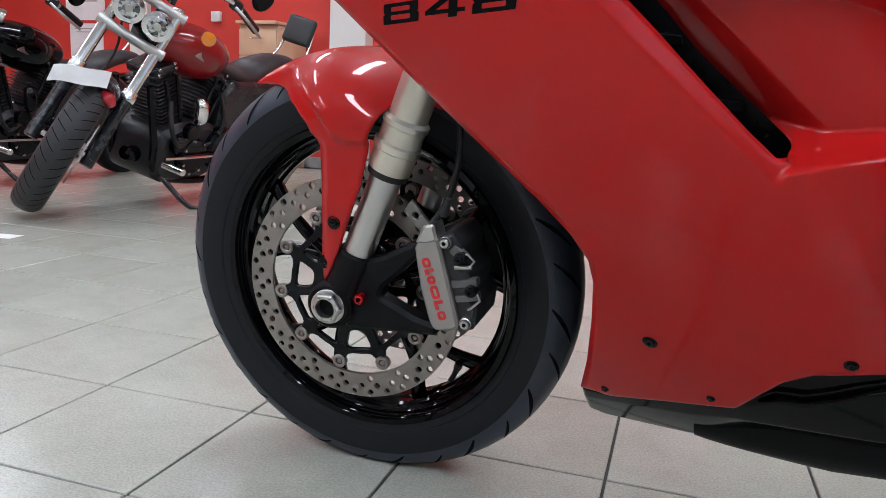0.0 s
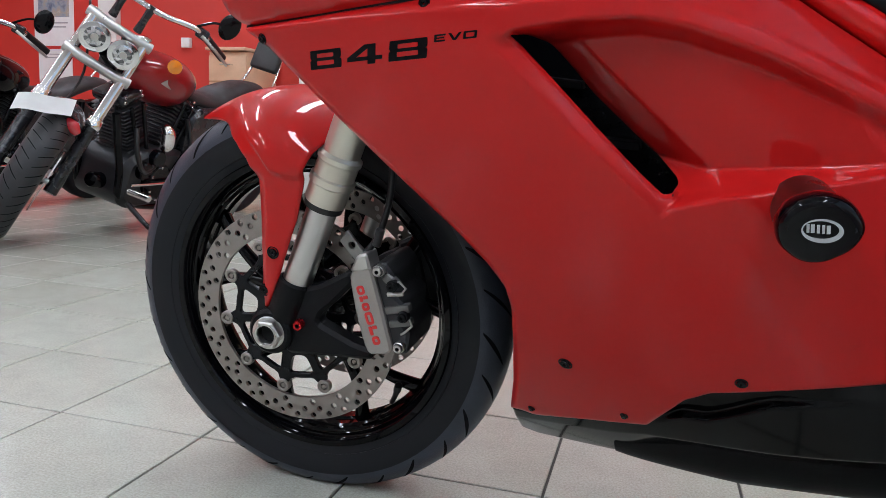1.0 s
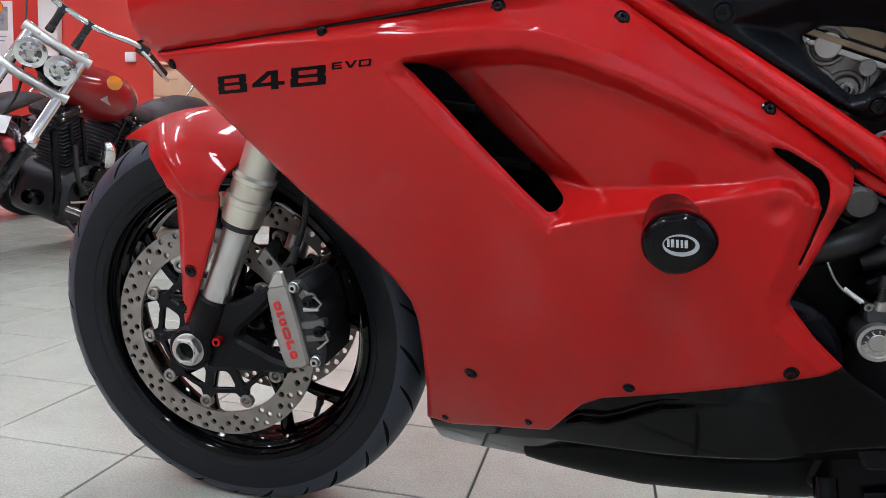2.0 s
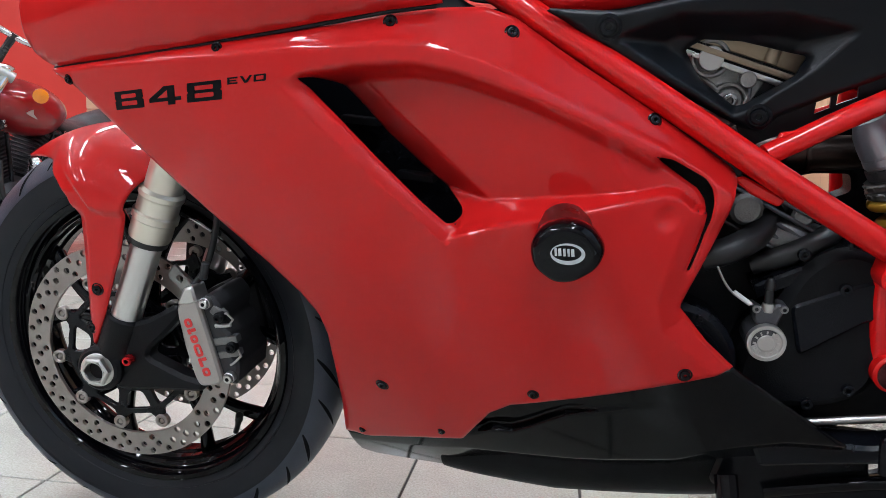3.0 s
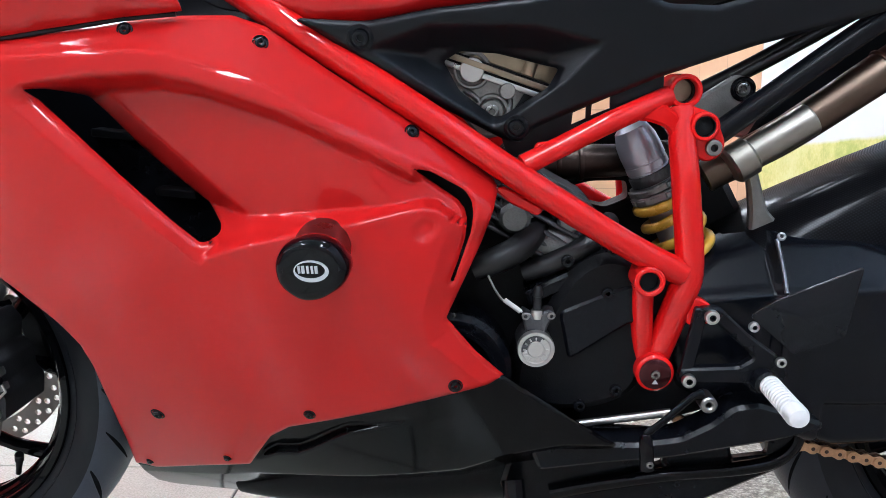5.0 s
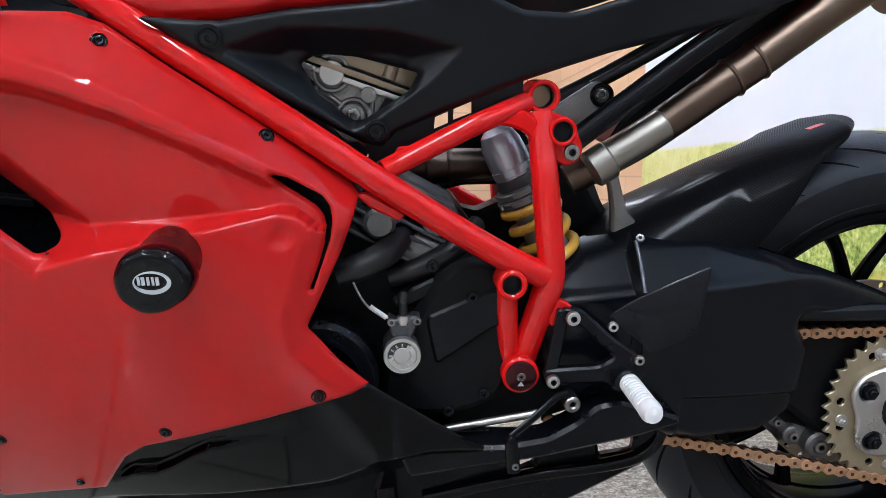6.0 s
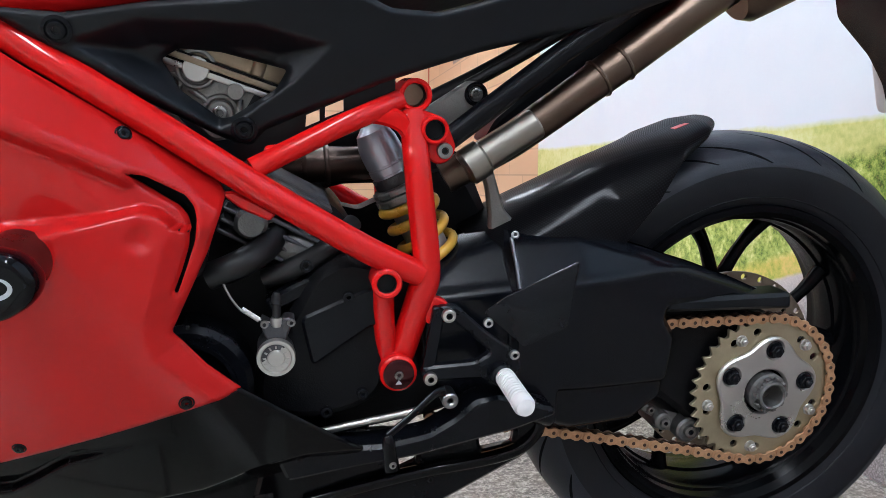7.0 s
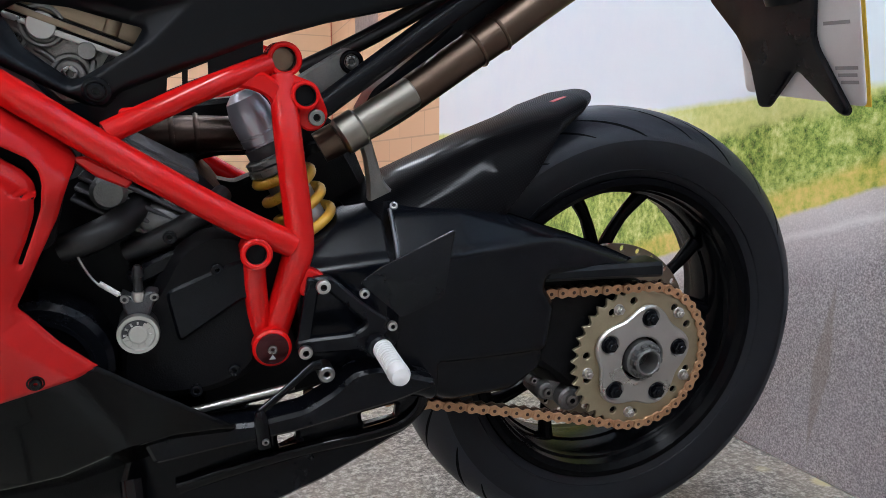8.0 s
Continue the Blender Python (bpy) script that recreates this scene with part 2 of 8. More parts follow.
def sweep(bm, pts, r, n=14, smooth=True, flat=1.0, up=(0, 1, 0)):
    """A tube along a line; r is one radius or one for each given point; flat squeezes it across up."""
    given = [Vector(p) for p in pts]
    path = smooth_path(given) if smooth else given
    rings = []
    for i, p in enumerate(path):
        d = (path[min(i + 1, len(path) - 1)] - path[max(i - 1, 0)]).normalized()
        x = Vector(up) - d * d.dot(Vector(up))
        if x.length < 1e-3:
            x = Vector((1, 0, 0)) - d * d.x
        x.normalize()
        y = d.cross(x)
        f = i / max(1, len(path) - 1) * (len(given) - 1)
        if isinstance(r, (list, tuple)):
            k = min(int(f), len(r) - 2)
            rad = r[k] + (r[k + 1] - r[k]) * (f - k)
        else:
            rad = r
        rings.append([bm.verts.new(p + x * rad * flat * math.cos(2 * math.pi * j / n) + y * rad * math.sin(2 * math.pi * j / n)) for j in range(n)])
    for a, b in zip(rings, rings[1:]):
        for j in range(n):
            bm.faces.new([a[j], a[(j + 1) % n], b[(j + 1) % n], b[j]])
    bm.faces.new(rings[0])
    bm.faces.new(rings[-1][::-1])
    return bm


def box(bm, m, size, bevel=0.002, seg=2):
    """A box with rounded edges, centred on m."""
    made = bmesh.ops.create_cube(bm, size=1.0)["verts"]
    for v in made:
        v.co = m @ Vector((v.co.x * size[0], v.co.y * size[1], v.co.z * size[2]))
    if bevel:
        edges = list({e for v in made for e in v.link_edges})
        bmesh.ops.bevel(bm, geom=edges, offset=bevel, segments=seg, affect="EDGES", profile=0.5)
    return bm


def area2(loop):
    return sum(a[0] * b[1] - b[0] * a[1] for a, b in zip(loop, loop[1:] + loop[:1])) / 2


def inset_loop(loop, d):
    """The loop moved by d to its left side (inwards, if it turns left)."""
    out = []
    n = len(loop)
    for i in range(n):
        p, q, s = Vector(loop[i - 1]), Vector(loop[i]), Vector(loop[(i + 1) % n])
        e1, e2 = (q - p).normalized(), (s - q).normalized()
        n1, n2 = Vector((-e1.y, e1.x)), Vector((-e2.y, e2.x))
        b = n1 + n2
        b = b / max(0.35, b.length_squared / 2) if b.length > 1e-6 else n1
        out.append(tuple(q + b * d))
    return out


def round_loop(loop, r, seg=4):
    """The loop with its corners rounded."""
    out = []
    n = len(loop)
    for i in range(n):
        p, q, s = Vector(loop[i - 1]), Vector(loop[i]), Vector(loop[(i + 1) % n])
        a, b = p - q, s - q
        t = min(r, a.length * 0.45, b.length * 0.45)
        A, B = q + a.normalized() * t, q + b.normalized() * t
        for k in range(seg + 1):
            u = k / seg
            out.append(tuple((1 - u) ** 2 * A + 2 * u * (1 - u) * q + u * u * B))
    return out


def circle(cx, cz, r, n=16, phase=0.0):
    return [(cx + r * math.cos(2 * math.pi * k / n + phase), cz + r * math.sin(2 * math.pi * k / n + phase)) for k in range(n)]


def plate(bm, loops, y0, y1, bevel=0.0012, m=None):
    """A flat plate in the x-z plane from y0 (front) to y1, with holes: the first loop is the rim, the others the holes."""
    loops = [list(l) for l in loops]
    for i, l in enumerate(loops):
        if (area2(l) > 0) != (i == 0):
            l.reverse()
    m = m or Matrix()
    b = bevel if y1 > y0 else -bevel
    faces = []
    for y, inner, mid in ((y0, True, y0 + b), (y1, True, y1 - b)):
        edges, rims = [], []
        for l in loops:
            vs = [bm.verts.new(m @ Vector((x, y, z))) for x, z in (inset_loop(l, abs(bevel)) if bevel else l)]
            edges += [bm.edges.new((vs[k], vs[(k + 1) % len(vs)])) for k in range(len(vs))]
            rims.append(vs)
        bmesh.ops.triangle_fill(bm, use_beauty=True, use_dissolve=False, edges=edges)
        faces.append(rims)
    for k, l in enumerate(loops):
        rows = [faces[0][k]]
        if bevel:
            rows.append([bm.verts.new(m @ Vector((x, y0 + b, z))) for x, z in l])
            rows.append([bm.verts.new(m @ Vector((x, y1 - b, z))) for x, z in l])
        rows.append(faces[1][k])
        for a, c in zip(rows, rows[1:]):
            for j in range(len(l)):
                bm.faces.new([a[j], a[(j + 1) % len(l)], c[(j + 1) % len(l)], c[j]])
    return bm


def inside(x, z, loop):
    hit = False
    n = len(loop)
    j = n - 1
    for i in range(n):
        xi, zi = loop[i]
        xj, zj = loop[j]
        if (zi > z) != (zj > z) and x < (xj - xi) * (z - zi) / (zj - zi) + xi:
            hit = not hit
        j = i
    return hit


def nearest(x, z, loop):
    """The distance to a loop and its nearest point."""
    best, at = 1e9, (x, z)
    n = len(loop)
    for i in range(n):
        ax, az = loop[i]
        bx, bz = loop[(i + 1) % n]
        dx, dz = bx - ax, bz - az
        L = dx * dx + dz * dz
        t = 0 if L == 0 else max(0.0, min(1.0, ((x - ax) * dx + (z - az) * dz) / L))
        px, pz = ax + dx * t, az + dz * t
        d = (px - x) ** 2 + (pz - z) ** 2
        if d < best:
            best, at = d, (px, pz)
    return math.sqrt(best), at


def smoothstep(t):
    t = max(0.0, min(1.0, t))
    return t * t * (3 - 2 * t)


def along_line(x, line):
    """Linear interpolation of a line of (x, value)."""
    if x <= line[0][0]:
        return line[0][1]
    for (a, u), (b, v) in zip(line, line[1:]):
        if x <= b:
            return u + (v - u) * (x - a) / (b - a)
    return line[-1][1]


def loop_distance(px, pz, loops):
    """For many points at once: the distance to the nearest of the loops and the nearest point."""
    best = np.full(len(px), 1e9)
    nx, nz = px.copy(), pz.copy()
    for loop in loops:
        L = np.array(loop)
        M = np.roll(L, -1, axis=0)
        for (ax, az), (bx, bz) in zip(L, M):
            dx, dz = bx - ax, bz - az
            q = dx * dx + dz * dz
            t = np.clip(((px - ax) * dx + (pz - az) * dz) / q, 0, 1) if q > 0 else np.zeros(len(px))
            cx, cz = ax + dx * t, az + dz * t
            d = np.hypot(cx - px, cz - pz)
            near = d < best
            best[near], nx[near], nz[near] = d[near], cx[near], cz[near]
    return best, nx, nz


def inside_many(px, pz, loop):
    hit = np.zeros(len(px), bool)
    n = len(loop)
    for i in range(n):
        (xi, zi), (xj, zj) = loop[i], loop[i - 1]
        if zi == zj:
            continue
        hit ^= ((zi > pz) != (zj > pz)) & (px < (xj - xi) * (pz - zi) / (zj - zi) + xi)
    return hit


def shell(outline, holes, depth, cell=0.006, thick=0.003, roll=0.006, roll_fn=None, both=False, soften=0.0015):
    """A curved sheet over an outline in the x-z plane: y = depth(x, z), its rims rolled inwards and thick. both: with its mirror image."""
    outline = round_loop(outline, cell * 1.2, 3)
    loops = [outline] + [round_loop(h, cell, 3) for h in holes]
    xs, zs = [p[0] for p in outline], [p[1] for p in outline]
    nx, nz = int((max(xs) - min(xs)) / cell) + 3, int((max(zs) - min(zs)) / cell) + 3
    x0, z0 = min(xs) - cell, min(zs) - cell
    I, K = [a.ravel() for a in np.meshgrid(np.arange(nx), np.arange(nz), indexing="ij")]
    cx, cz = x0 + (I + 0.5) * cell, z0 + (K + 0.5) * cell
    ok = inside_many(cx, cz, outline)
    for h in loops[1:]:
        ok &= ~inside_many(cx, cz, h)
    keep = [(int(a), int(b)) for a, b in zip(I[ok], K[ok])]
    use = {}
    for (i, k) in keep:
        for c in ((i, k), (i + 1, k), (i + 1, k + 1), (i, k + 1)):
            use[c] = use.get(c, 0) + 1
    keys = list(use)
    px = np.array([x0 + i * cell for i, k in keys])
    pz = np.array([z0 + k * cell for i, k in keys])
    d, ex, ez = loop_distance(px, pz, loops)
    rim_v = np.array([use[c] < 4 for c in keys])
    px[rim_v], pz[rim_v] = ex[rim_v], ez[rim_v]

    def height(ax, az):
        dist, _, _ = loop_distance(ax, az, loops)
        off = ~inside_many(ax, az, outline)
        for h in loops[1:]:
            off |= inside_many(ax, az, h)
        dist = np.where(off, -dist, dist)
        out = np.empty(len(ax))
        for q in range(len(ax)):
            x, z = float(ax[q]), float(az[q])
            e = roll_fn(x, z) if roll_fn else roll
            y = depth(x, z)
            if dist[q] < e:
                f = 1 - max(0.0, dist[q]) / e
                y += 0.8 * e * f * f + 1.6 * max(0.0, -dist[q])
            out[q] = y
        return out

    y = height(px, pz)
    s = soften
    gx = (height(px + s, pz) - height(px - s, pz)) / (2 * s)
    gz = (height(px, pz + s) - height(px, pz - s)) / (2 * s)
    bm = bmesh.new()
    lay = bm.verts.layers.float_vector.new("shade_normal")
    for flip in ((1.0, -1.0) if both else (1.0,)):
        front, back = {}, {}
        for q, c in enumerate(keys):
            n = Vector((gx[q], -1.0, gz[q])).normalized()
            n.y *= flip
            a = bm.verts.new((px[q], y[q] * flip, pz[q]))
            b = bm.verts.new((px[q], (min(y[q] + thick, 0.3 * y[q]) if both else y[q] + thick) * flip, pz[q]))
            a[lay], b[lay] = n, -n
            front[c], back[c] = a, b
        rim = set()
        for (i, k) in keep:
            c = [(i, k), (i + 1, k), (i + 1, k + 1), (i, k + 1)]
            bm.faces.new([front[v] for v in (c if flip > 0 else c[::-1])])
            bm.faces.new([back[v] for v in (c[::-1] if flip > 0 else c)]).material_index = 1
            for a, b in zip(c, c[1:] + c[:1]):
                rim.add((a, b))
        for (a, b) in rim:
            if (b, a) not in rim:
                w = [front[b], front[a], back[a], back[b]]
                bm.faces.new(w if flip > 0 else w[::-1])
    return bm


def socket_screw(bm, p, d, r=0.006, h=0.003):
    """A round screw head with a hexagon socket."""
    m = along(p, d)
    lathe(bm, [(r * 0.40, h * 0.05), (r * 0.40, h * 0.96), (r * 0.45, h), (r * 0.80, h), (r * 0.93, h * 0.9), (r, h * 0.6), (r, 0)], m, 18, cap=False)
    bm.faces.new([bm.verts.new(m @ Vector((r * 0.43 * math.cos(a), r * 0.43 * math.sin(a), h * 0.05))) for a in [k * math.pi / 3 for k in range(6)]])
    back = m.inverted()
    # Shade in the socket is painted: its faces take the second, black material.
    for f in bm.faces:
        q = back @ f.calc_center_median()
        if -0.001 < q.z < h and math.hypot(q.x, q.y) < r * 0.42:
            f.material_index = 1
    return bm


def hex_nut(bm, p, d, r, h, hole=0.0):
    m = along(p, d)
    b = r * 0.1
    lathe(bm, [(hole, 0), (r, 0), (r, h - b), (r - b, h), (hole + b if hole else 0.0, h), (hole, h - b if hole else h)][:6 if hole else 5] + ([(hole, 0)] if hole else []), m, 6, cap=not hole)
    return bm


def thing(name, label, category, m=None, group="", kind=""):
    ob = new(name)
    if m is not None:
        ob.matrix_world = m
    return tagged(ob, label, category, group, kind)

# ---- the showroom ----
WALL_E, WALL_N, WALL_W, WALL_S = 1.905, 4.6, -6.6, -3.6
TILE, TILE_X, TILE_Y, TILE_TURN = 0.3025, -0.566, 0.026, 2.75


def slab(name, lo, hi, material, label, category, kind="structure", bevel=0.0):
    bm = bmesh.new()
    c = [(a + b) / 2 for a, b in zip(lo, hi)]
    box(bm, Matrix.Translation(c), [b - a for a, b in zip(lo, hi)], bevel)
    ob = part(name, bm, material, None, smooth=False)
    return tagged(ob, label, category, kind=kind)


RED_WALL = surface("red_wall_paint", (0.60, 0.045, 0.032), 0.55, var=0.07, scale=1.5, bump=0.15, bscale=220)
WHITE_WALL = surface("off_white_wall_paint", (0.74, 0.73, 0.70), 0.7, var=0.04, scale=2, bump=0.15, bscale=200)
CEILING_PAINT = surface("white_ceiling_tiles", (0.80, 0.80, 0.79), 0.8, var=0.03, scale=3)
GROUT = surface("dark_grout", (0.075, 0.070, 0.066), 0.9, specular=0.1, var=0.2, scale=60)

slab("wall_north", (WALL_W - 0.15, WALL_N, 0), (WALL_E + 0.15, WALL_N + 0.15, CEILING_Z), RED_WALL, "red painted showroom back wall", "wall")
slab("wall_west", (WALL_W - 0.15, WALL_S, 0), (WALL_W, WALL_N, CEILING_Z), RED_WALL, "red painted showroom side wall", "wall")
slab("wall_south", (WALL_W - 0.15, WALL_S - 0.15, 0), (WALL_E + 0.15, WALL_S, CEILING_Z), surface("white_wall_paint", (0.42, 0.415, 0.40), 0.7), "plain off-white showroom wall", "wall")
slab("wall_east", (WALL_E, WALL_S, 0), (WALL_E + 0.15, WALL_N, CEILING_Z), WHITE_WALL, "off-white wall that carries the printed landscape", "wall")
slab("ceiling", (WALL_W - 0.15, WALL_S - 0.15, CEILING_Z), (WALL_E + 0.15, WALL_N + 0.15, CEILING_Z + 0.1), CEILING_PAINT, "white showroom ceiling", "ceiling")
floor = slab("floor", (WALL_W - 0.15, WALL_S - 0.15, -0.12), (WALL_E + 0.15, WALL_N + 0.15, -0.004), GROUT, "grey ceramic floor tiles with dark joints", "floor")
slab("baseboard", (WALL_W, WALL_N - 0.015, 0.0), (WALL_E, WALL_N, 0.09), surface("grey_skirting", (0.35, 0.34, 0.33), 0.5), "grey skirting along the red wall", "skirting")


def light_panel():
    t = thing("ceiling_light", "white rectangular ceiling light with a bright diffuser", "ceiling light", group="ceiling lights")
    bm = bmesh.new()
    for s in (-1, 1):
        box(bm, Matrix.Translation((0, s * 0.09, -0.02)), (1.24, 0.02, 0.04), 0.003)
        box(bm, Matrix.Translation((s * 0.61, 0, -0.02)), (0.02, 0.16, 0.04), 0.003)
    part("frame", bm, WHITE_PLASTIC, t)
    bm = bmesh.new()
    box(bm, Matrix.Translation((0, 0, -0.018)), (1.2, 0.16, 0.008), 0)
    part("diffuser", bm, emitter("lamp_diffuser", (0.94, 1.0, 1.10), LAMP_POWER), t, smooth=False)
    return t


first_lamp = light_panel()
LAMPS = [(x, y) for x in (-5.0, -2.9, -0.8, 1.1) for y in (-2.9, -1.75, 0.9, 3.0)]
first_lamp.matrix_world = pose(*LAMPS[0], CEILING_Z, 0, 0, 90)
for lx, ly in LAMPS[1:]:
    copy_thing(first_lamp, pose(lx, ly, CEILING_Z, 0, 0, 90))


# printed landscape on the end wall: sky, fields, hedge, verge, road and the corner of a brick house
def mural_material():
    m, nt, b = node_mat("printed_landscape")
    sep = nt.nodes.new("ShaderNodeSeparateXYZ")
    tc = nt.nodes.new("ShaderNodeTexCoord").outputs["Object"]
    nt.links.new(tc, sep.inputs[0])
    Y, Z = sep.outputs[1], sep.outputs[2]
    wob = noise_tex(nt, 5.0, 5, 0.65)
    leaf = mix(nt, 0.55, noise_tex(nt, 17.0, 4, 0.6), noise_tex(nt, 78.0, 5, 0.72))
    tiny = noise_tex(nt, 300.0, 3, 0.75)
    z1 = maths(nt, "ADD", Z, maths(nt, "MULTIPLY", maths(nt, "SUBTRACT", wob, 0.5), 0.03))

    def above(edge, soft):
        return maths(nt, "MULTIPLY_ADD", maths(nt, "SUBTRACT", z1, edge), 1 / soft, 0.5)

    def clamp(v):
        n = nt.nodes.new("ShaderNodeClamp")
        nt.links.new(v, n.inputs[0])
        return n.outputs[0]

    sky = ramp(nt, maths(nt, "ADD", maths(nt, "MULTIPLY", Z, 0.35), maths(nt, "MULTIPLY", wob, 0.25)),
               [(0.25, (0.80, 0.865, 0.91)), (0.42, (0.74, 0.84, 0.90)), (0.8, (0.52, 0.70, 0.90))])
    field = ramp(nt, maths(nt, "ADD", maths(nt, "MULTIPLY", leaf, 0.5), maths(nt, "MULTIPLY", wob, 0.5)),
                 [(0.40, (0.46, 0.56, 0.16)), (0.5, (0.66, 0.70, 0.26)), (0.60, (0.76, 0.80, 0.42))])
    hedge = ramp(nt, leaf, [(0.37, (0.030, 0.075, 0.012)), (0.45, (0.16, 0.30, 0.05)), (0.53, (0.44, 0.58, 0.14)), (0.63, (0.80, 0.86, 0.42))])
    hedge = mix(nt, ramp(nt, tiny, [(0.45, (0, 0, 0)), (0.7, (0.5, 0.5, 0.5))]), hedge, (0.66, 0.70, 0.20))
    verge = ramp(nt, leaf, [(0.38, (0.26, 0.40, 0.06)), (0.5, (0.62, 0.60, 0.13)), (0.62, (0.82, 0.66, 0.22))])
    road = ramp(nt, tiny, [(0.34, (0.13, 0.12, 0.12)), (0.5, (0.31, 0.288, 0.288)), (0.66, (0.60, 0.57, 0.57))])
    road = mix(nt, ramp(nt, noise_tex(nt, 2.2, 3, 0.6), [(0.4, (0, 0, 0)), (0.7, (0.35, 0.35, 0.35))]), road, (0.36, 0.345, 0.39))
    edge = maths(nt, "MULTIPLY_ADD", Y, -0.31, 0.492)
    pale = maths(nt, "MULTIPLY", clamp(maths(nt, "MULTIPLY_ADD", maths(nt, "SUBTRACT", edge, z1), -8.0, 1.0)), 0.7)
    road = mix(nt, pale, road, (0.78, 0.75, 0.74))
    line = clamp(maths(nt, "MULTIPLY_ADD", maths(nt, "ABSOLUTE", maths(nt, "SUBTRACT", maths(nt, "SUBTRACT", edge, z1), 0.045), 0), -90.0, 1.0))
    road = mix(nt, maths(nt, "MULTIPLY", line, 0.6), road, (0.78, 0.77, 0.75))
    # brown streak down the printed road
    lean = maths(nt, "ABSOLUTE", maths(nt, "SUBTRACT", Y, maths(nt, "MULTIPLY_ADD", Z, -0.14, 0.030)), 0)
    wide = maths(nt, "MULTIPLY_ADD", maths(nt, "ABSOLUTE", maths(nt, "SUBTRACT", Z, 0.20), 0), -0.12, 0.022)
    streak = clamp(maths(nt, "MULTIPLY", maths(nt, "SUBTRACT", wide, lean), 160.0))
    road = mix(nt, maths(nt, "MULTIPLY", streak, 0.45), road, (0.20, 0.165, 0.12))
    hedge_top = maths(nt, "ADD", maths(nt, "MULTIPLY_ADD", Y, -0.14, 0.655), maths(nt, "MULTIPLY", maths(nt, "SUBTRACT", wob, 0.5), 0.16))
    col = mix(nt, clamp(above(0.683, 0.014)), field, sky)
    col = mix(nt, clamp(above(hedge_top, 0.02)), hedge, col)
    col = mix(nt, clamp(above(maths(nt, "ADD", edge, 0.05), 0.02)), verge, col)
    col = mix(nt, clamp(above(edge, 0.008)), road, col)
    # house of tan blocks, with a window
    br = add_node(nt, "ShaderNodeTexBrick", Scale=1.0)
    br.inputs["Brick Width"].default_value, br.inputs["Row Height"].default_value = 0.42, 0.115
    br.inputs["Mortar Size"].default_value = 0.004
    br.inputs["Color1"].default_value, br.inputs["Color2"].default_value = (0.62, 0.40, 0.24, 1), (0.70, 0.47, 0.29, 1)
    br.inputs["Mortar"].default_value = (0.42, 0.27, 0.17, 1)
    cmb = nt.nodes.new("ShaderNodeCombineXYZ")
    nt.links.new(Y, cmb.inputs[0])
    nt.links.new(Z, cmb.inputs[1])
    nt.links.new(cmb.outputs[0], br.inputs["Vector"])
    house = clamp(maths(nt, "MULTIPLY_ADD", maths(nt, "SUBTRACT", Y, 2.10), 150.0, 0.5))
    col = mix(nt, house, col, mix(nt, 0.25, br.outputs[0], (0.75, 0.52, 0.34)))
    pane = maths(nt, "MULTIPLY", clamp(maths(nt, "MULTIPLY_ADD", maths(nt, "ABSOLUTE", maths(nt, "SUBTRACT", Y, 3.48), 0), -120.0, 36.0)),
                 clamp(maths(nt, "MULTIPLY_ADD", maths(nt, "ABSOLUTE", maths(nt, "SUBTRACT", Z, 1.66), 0), -120.0, 46.0)))
    col = mix(nt, pane, col, ramp(nt, leaf, [(0.35, (0.10, 0.09, 0.10)), (0.7, (0.38, 0.33, 0.33))]))
    nt.links.new(col, b.inputs["Base Color"])
    b.inputs["Roughness"].default_value = 0.36
    b.inputs["Specular IOR Level"].default_value = 0.35
    return m


MURAL = mural_material()
slab("wall_mural", (0.60, WALL_N - 0.0165, 0.1), (WALL_E - 0.01, WALL_N - 0.0005, CEILING_Z - 0.02), MURAL, "printed brick house wallpaper on the corner of the wall", "mural", kind="structure")
slab("wall_mural", (WALL_E - 0.004, -3.2, 0.006), (WALL_E - 0.0005, WALL_N - 0.02, CEILING_Z - 0.02), MURAL,
     "printed landscape wallpaper with road, hedge, field and sky", "mural", kind="structure")


def gravel_material():
    m, nt, b = node_mat("printed_gravel_vinyl")
    tc = nt.nodes.new("ShaderNodeTexCoord").outputs["Object"]
    grain = noise_tex(nt, 210.0, 3, 0.7)
    grain2 = noise_tex(nt, 75.0, 4, 0.7)
    patch = noise_tex(nt, 3.0, 4, 0.6)
    pebble = add_node(nt, "ShaderNodeTexVoronoi", Scale=9.0)
    nt.links.new(tc, pebble.inputs["Vector"])
    col = ramp(nt, mix(nt, 0.5, grain, grain2), [(0.40, (0.045, 0.040, 0.036)), (0.5, (0.19, 0.172, 0.152)), (0.60, (0.52, 0.49, 0.445))])
    col = mix(nt, ramp(nt, patch, [(0.45, (0, 0, 0)), (0.7, (0.5, 0.5, 0.5))]), col, (0.42, 0.36, 0.28))
    leaves = maths(nt, "MULTIPLY", ramp(nt, pebble.outputs["Distance"], [(0.12, (1, 1, 1)), (0.2, (0, 0, 0))]), ramp(nt, patch, [(0.5, (0, 0, 0)), (0.6, (1, 1, 1))]))
    col = mix(nt, maths(nt, "MULTIPLY", leaves, 0.7), col, (0.62, 0.55, 0.30))
    nt.links.new(col, b.inputs["Base Color"])
    b.inputs["Roughness"].default_value = 0.5
    bp = add_node(nt, "ShaderNodeBump", Strength=0.1, Distance=0.001)
    nt.links.new(grain, bp.inputs["Height"])
    nt.links.new(bp.outputs[0], b.inputs["Normal"])
    return m


slab("floor_vinyl", (0.82, -3.2, 0.0), (WALL_E - 0.0045, 2.6, 0.0028), gravel_material(),
     "printed gravel vinyl sheet laid on the floor", "floor covering", kind="structure")

# ---- the red sports motorcycle, in its own axes ----
bike = thing("motorcycle", "red sports motorcycle with full fairing, leaning on its side stand", "motorcycle", STAND)


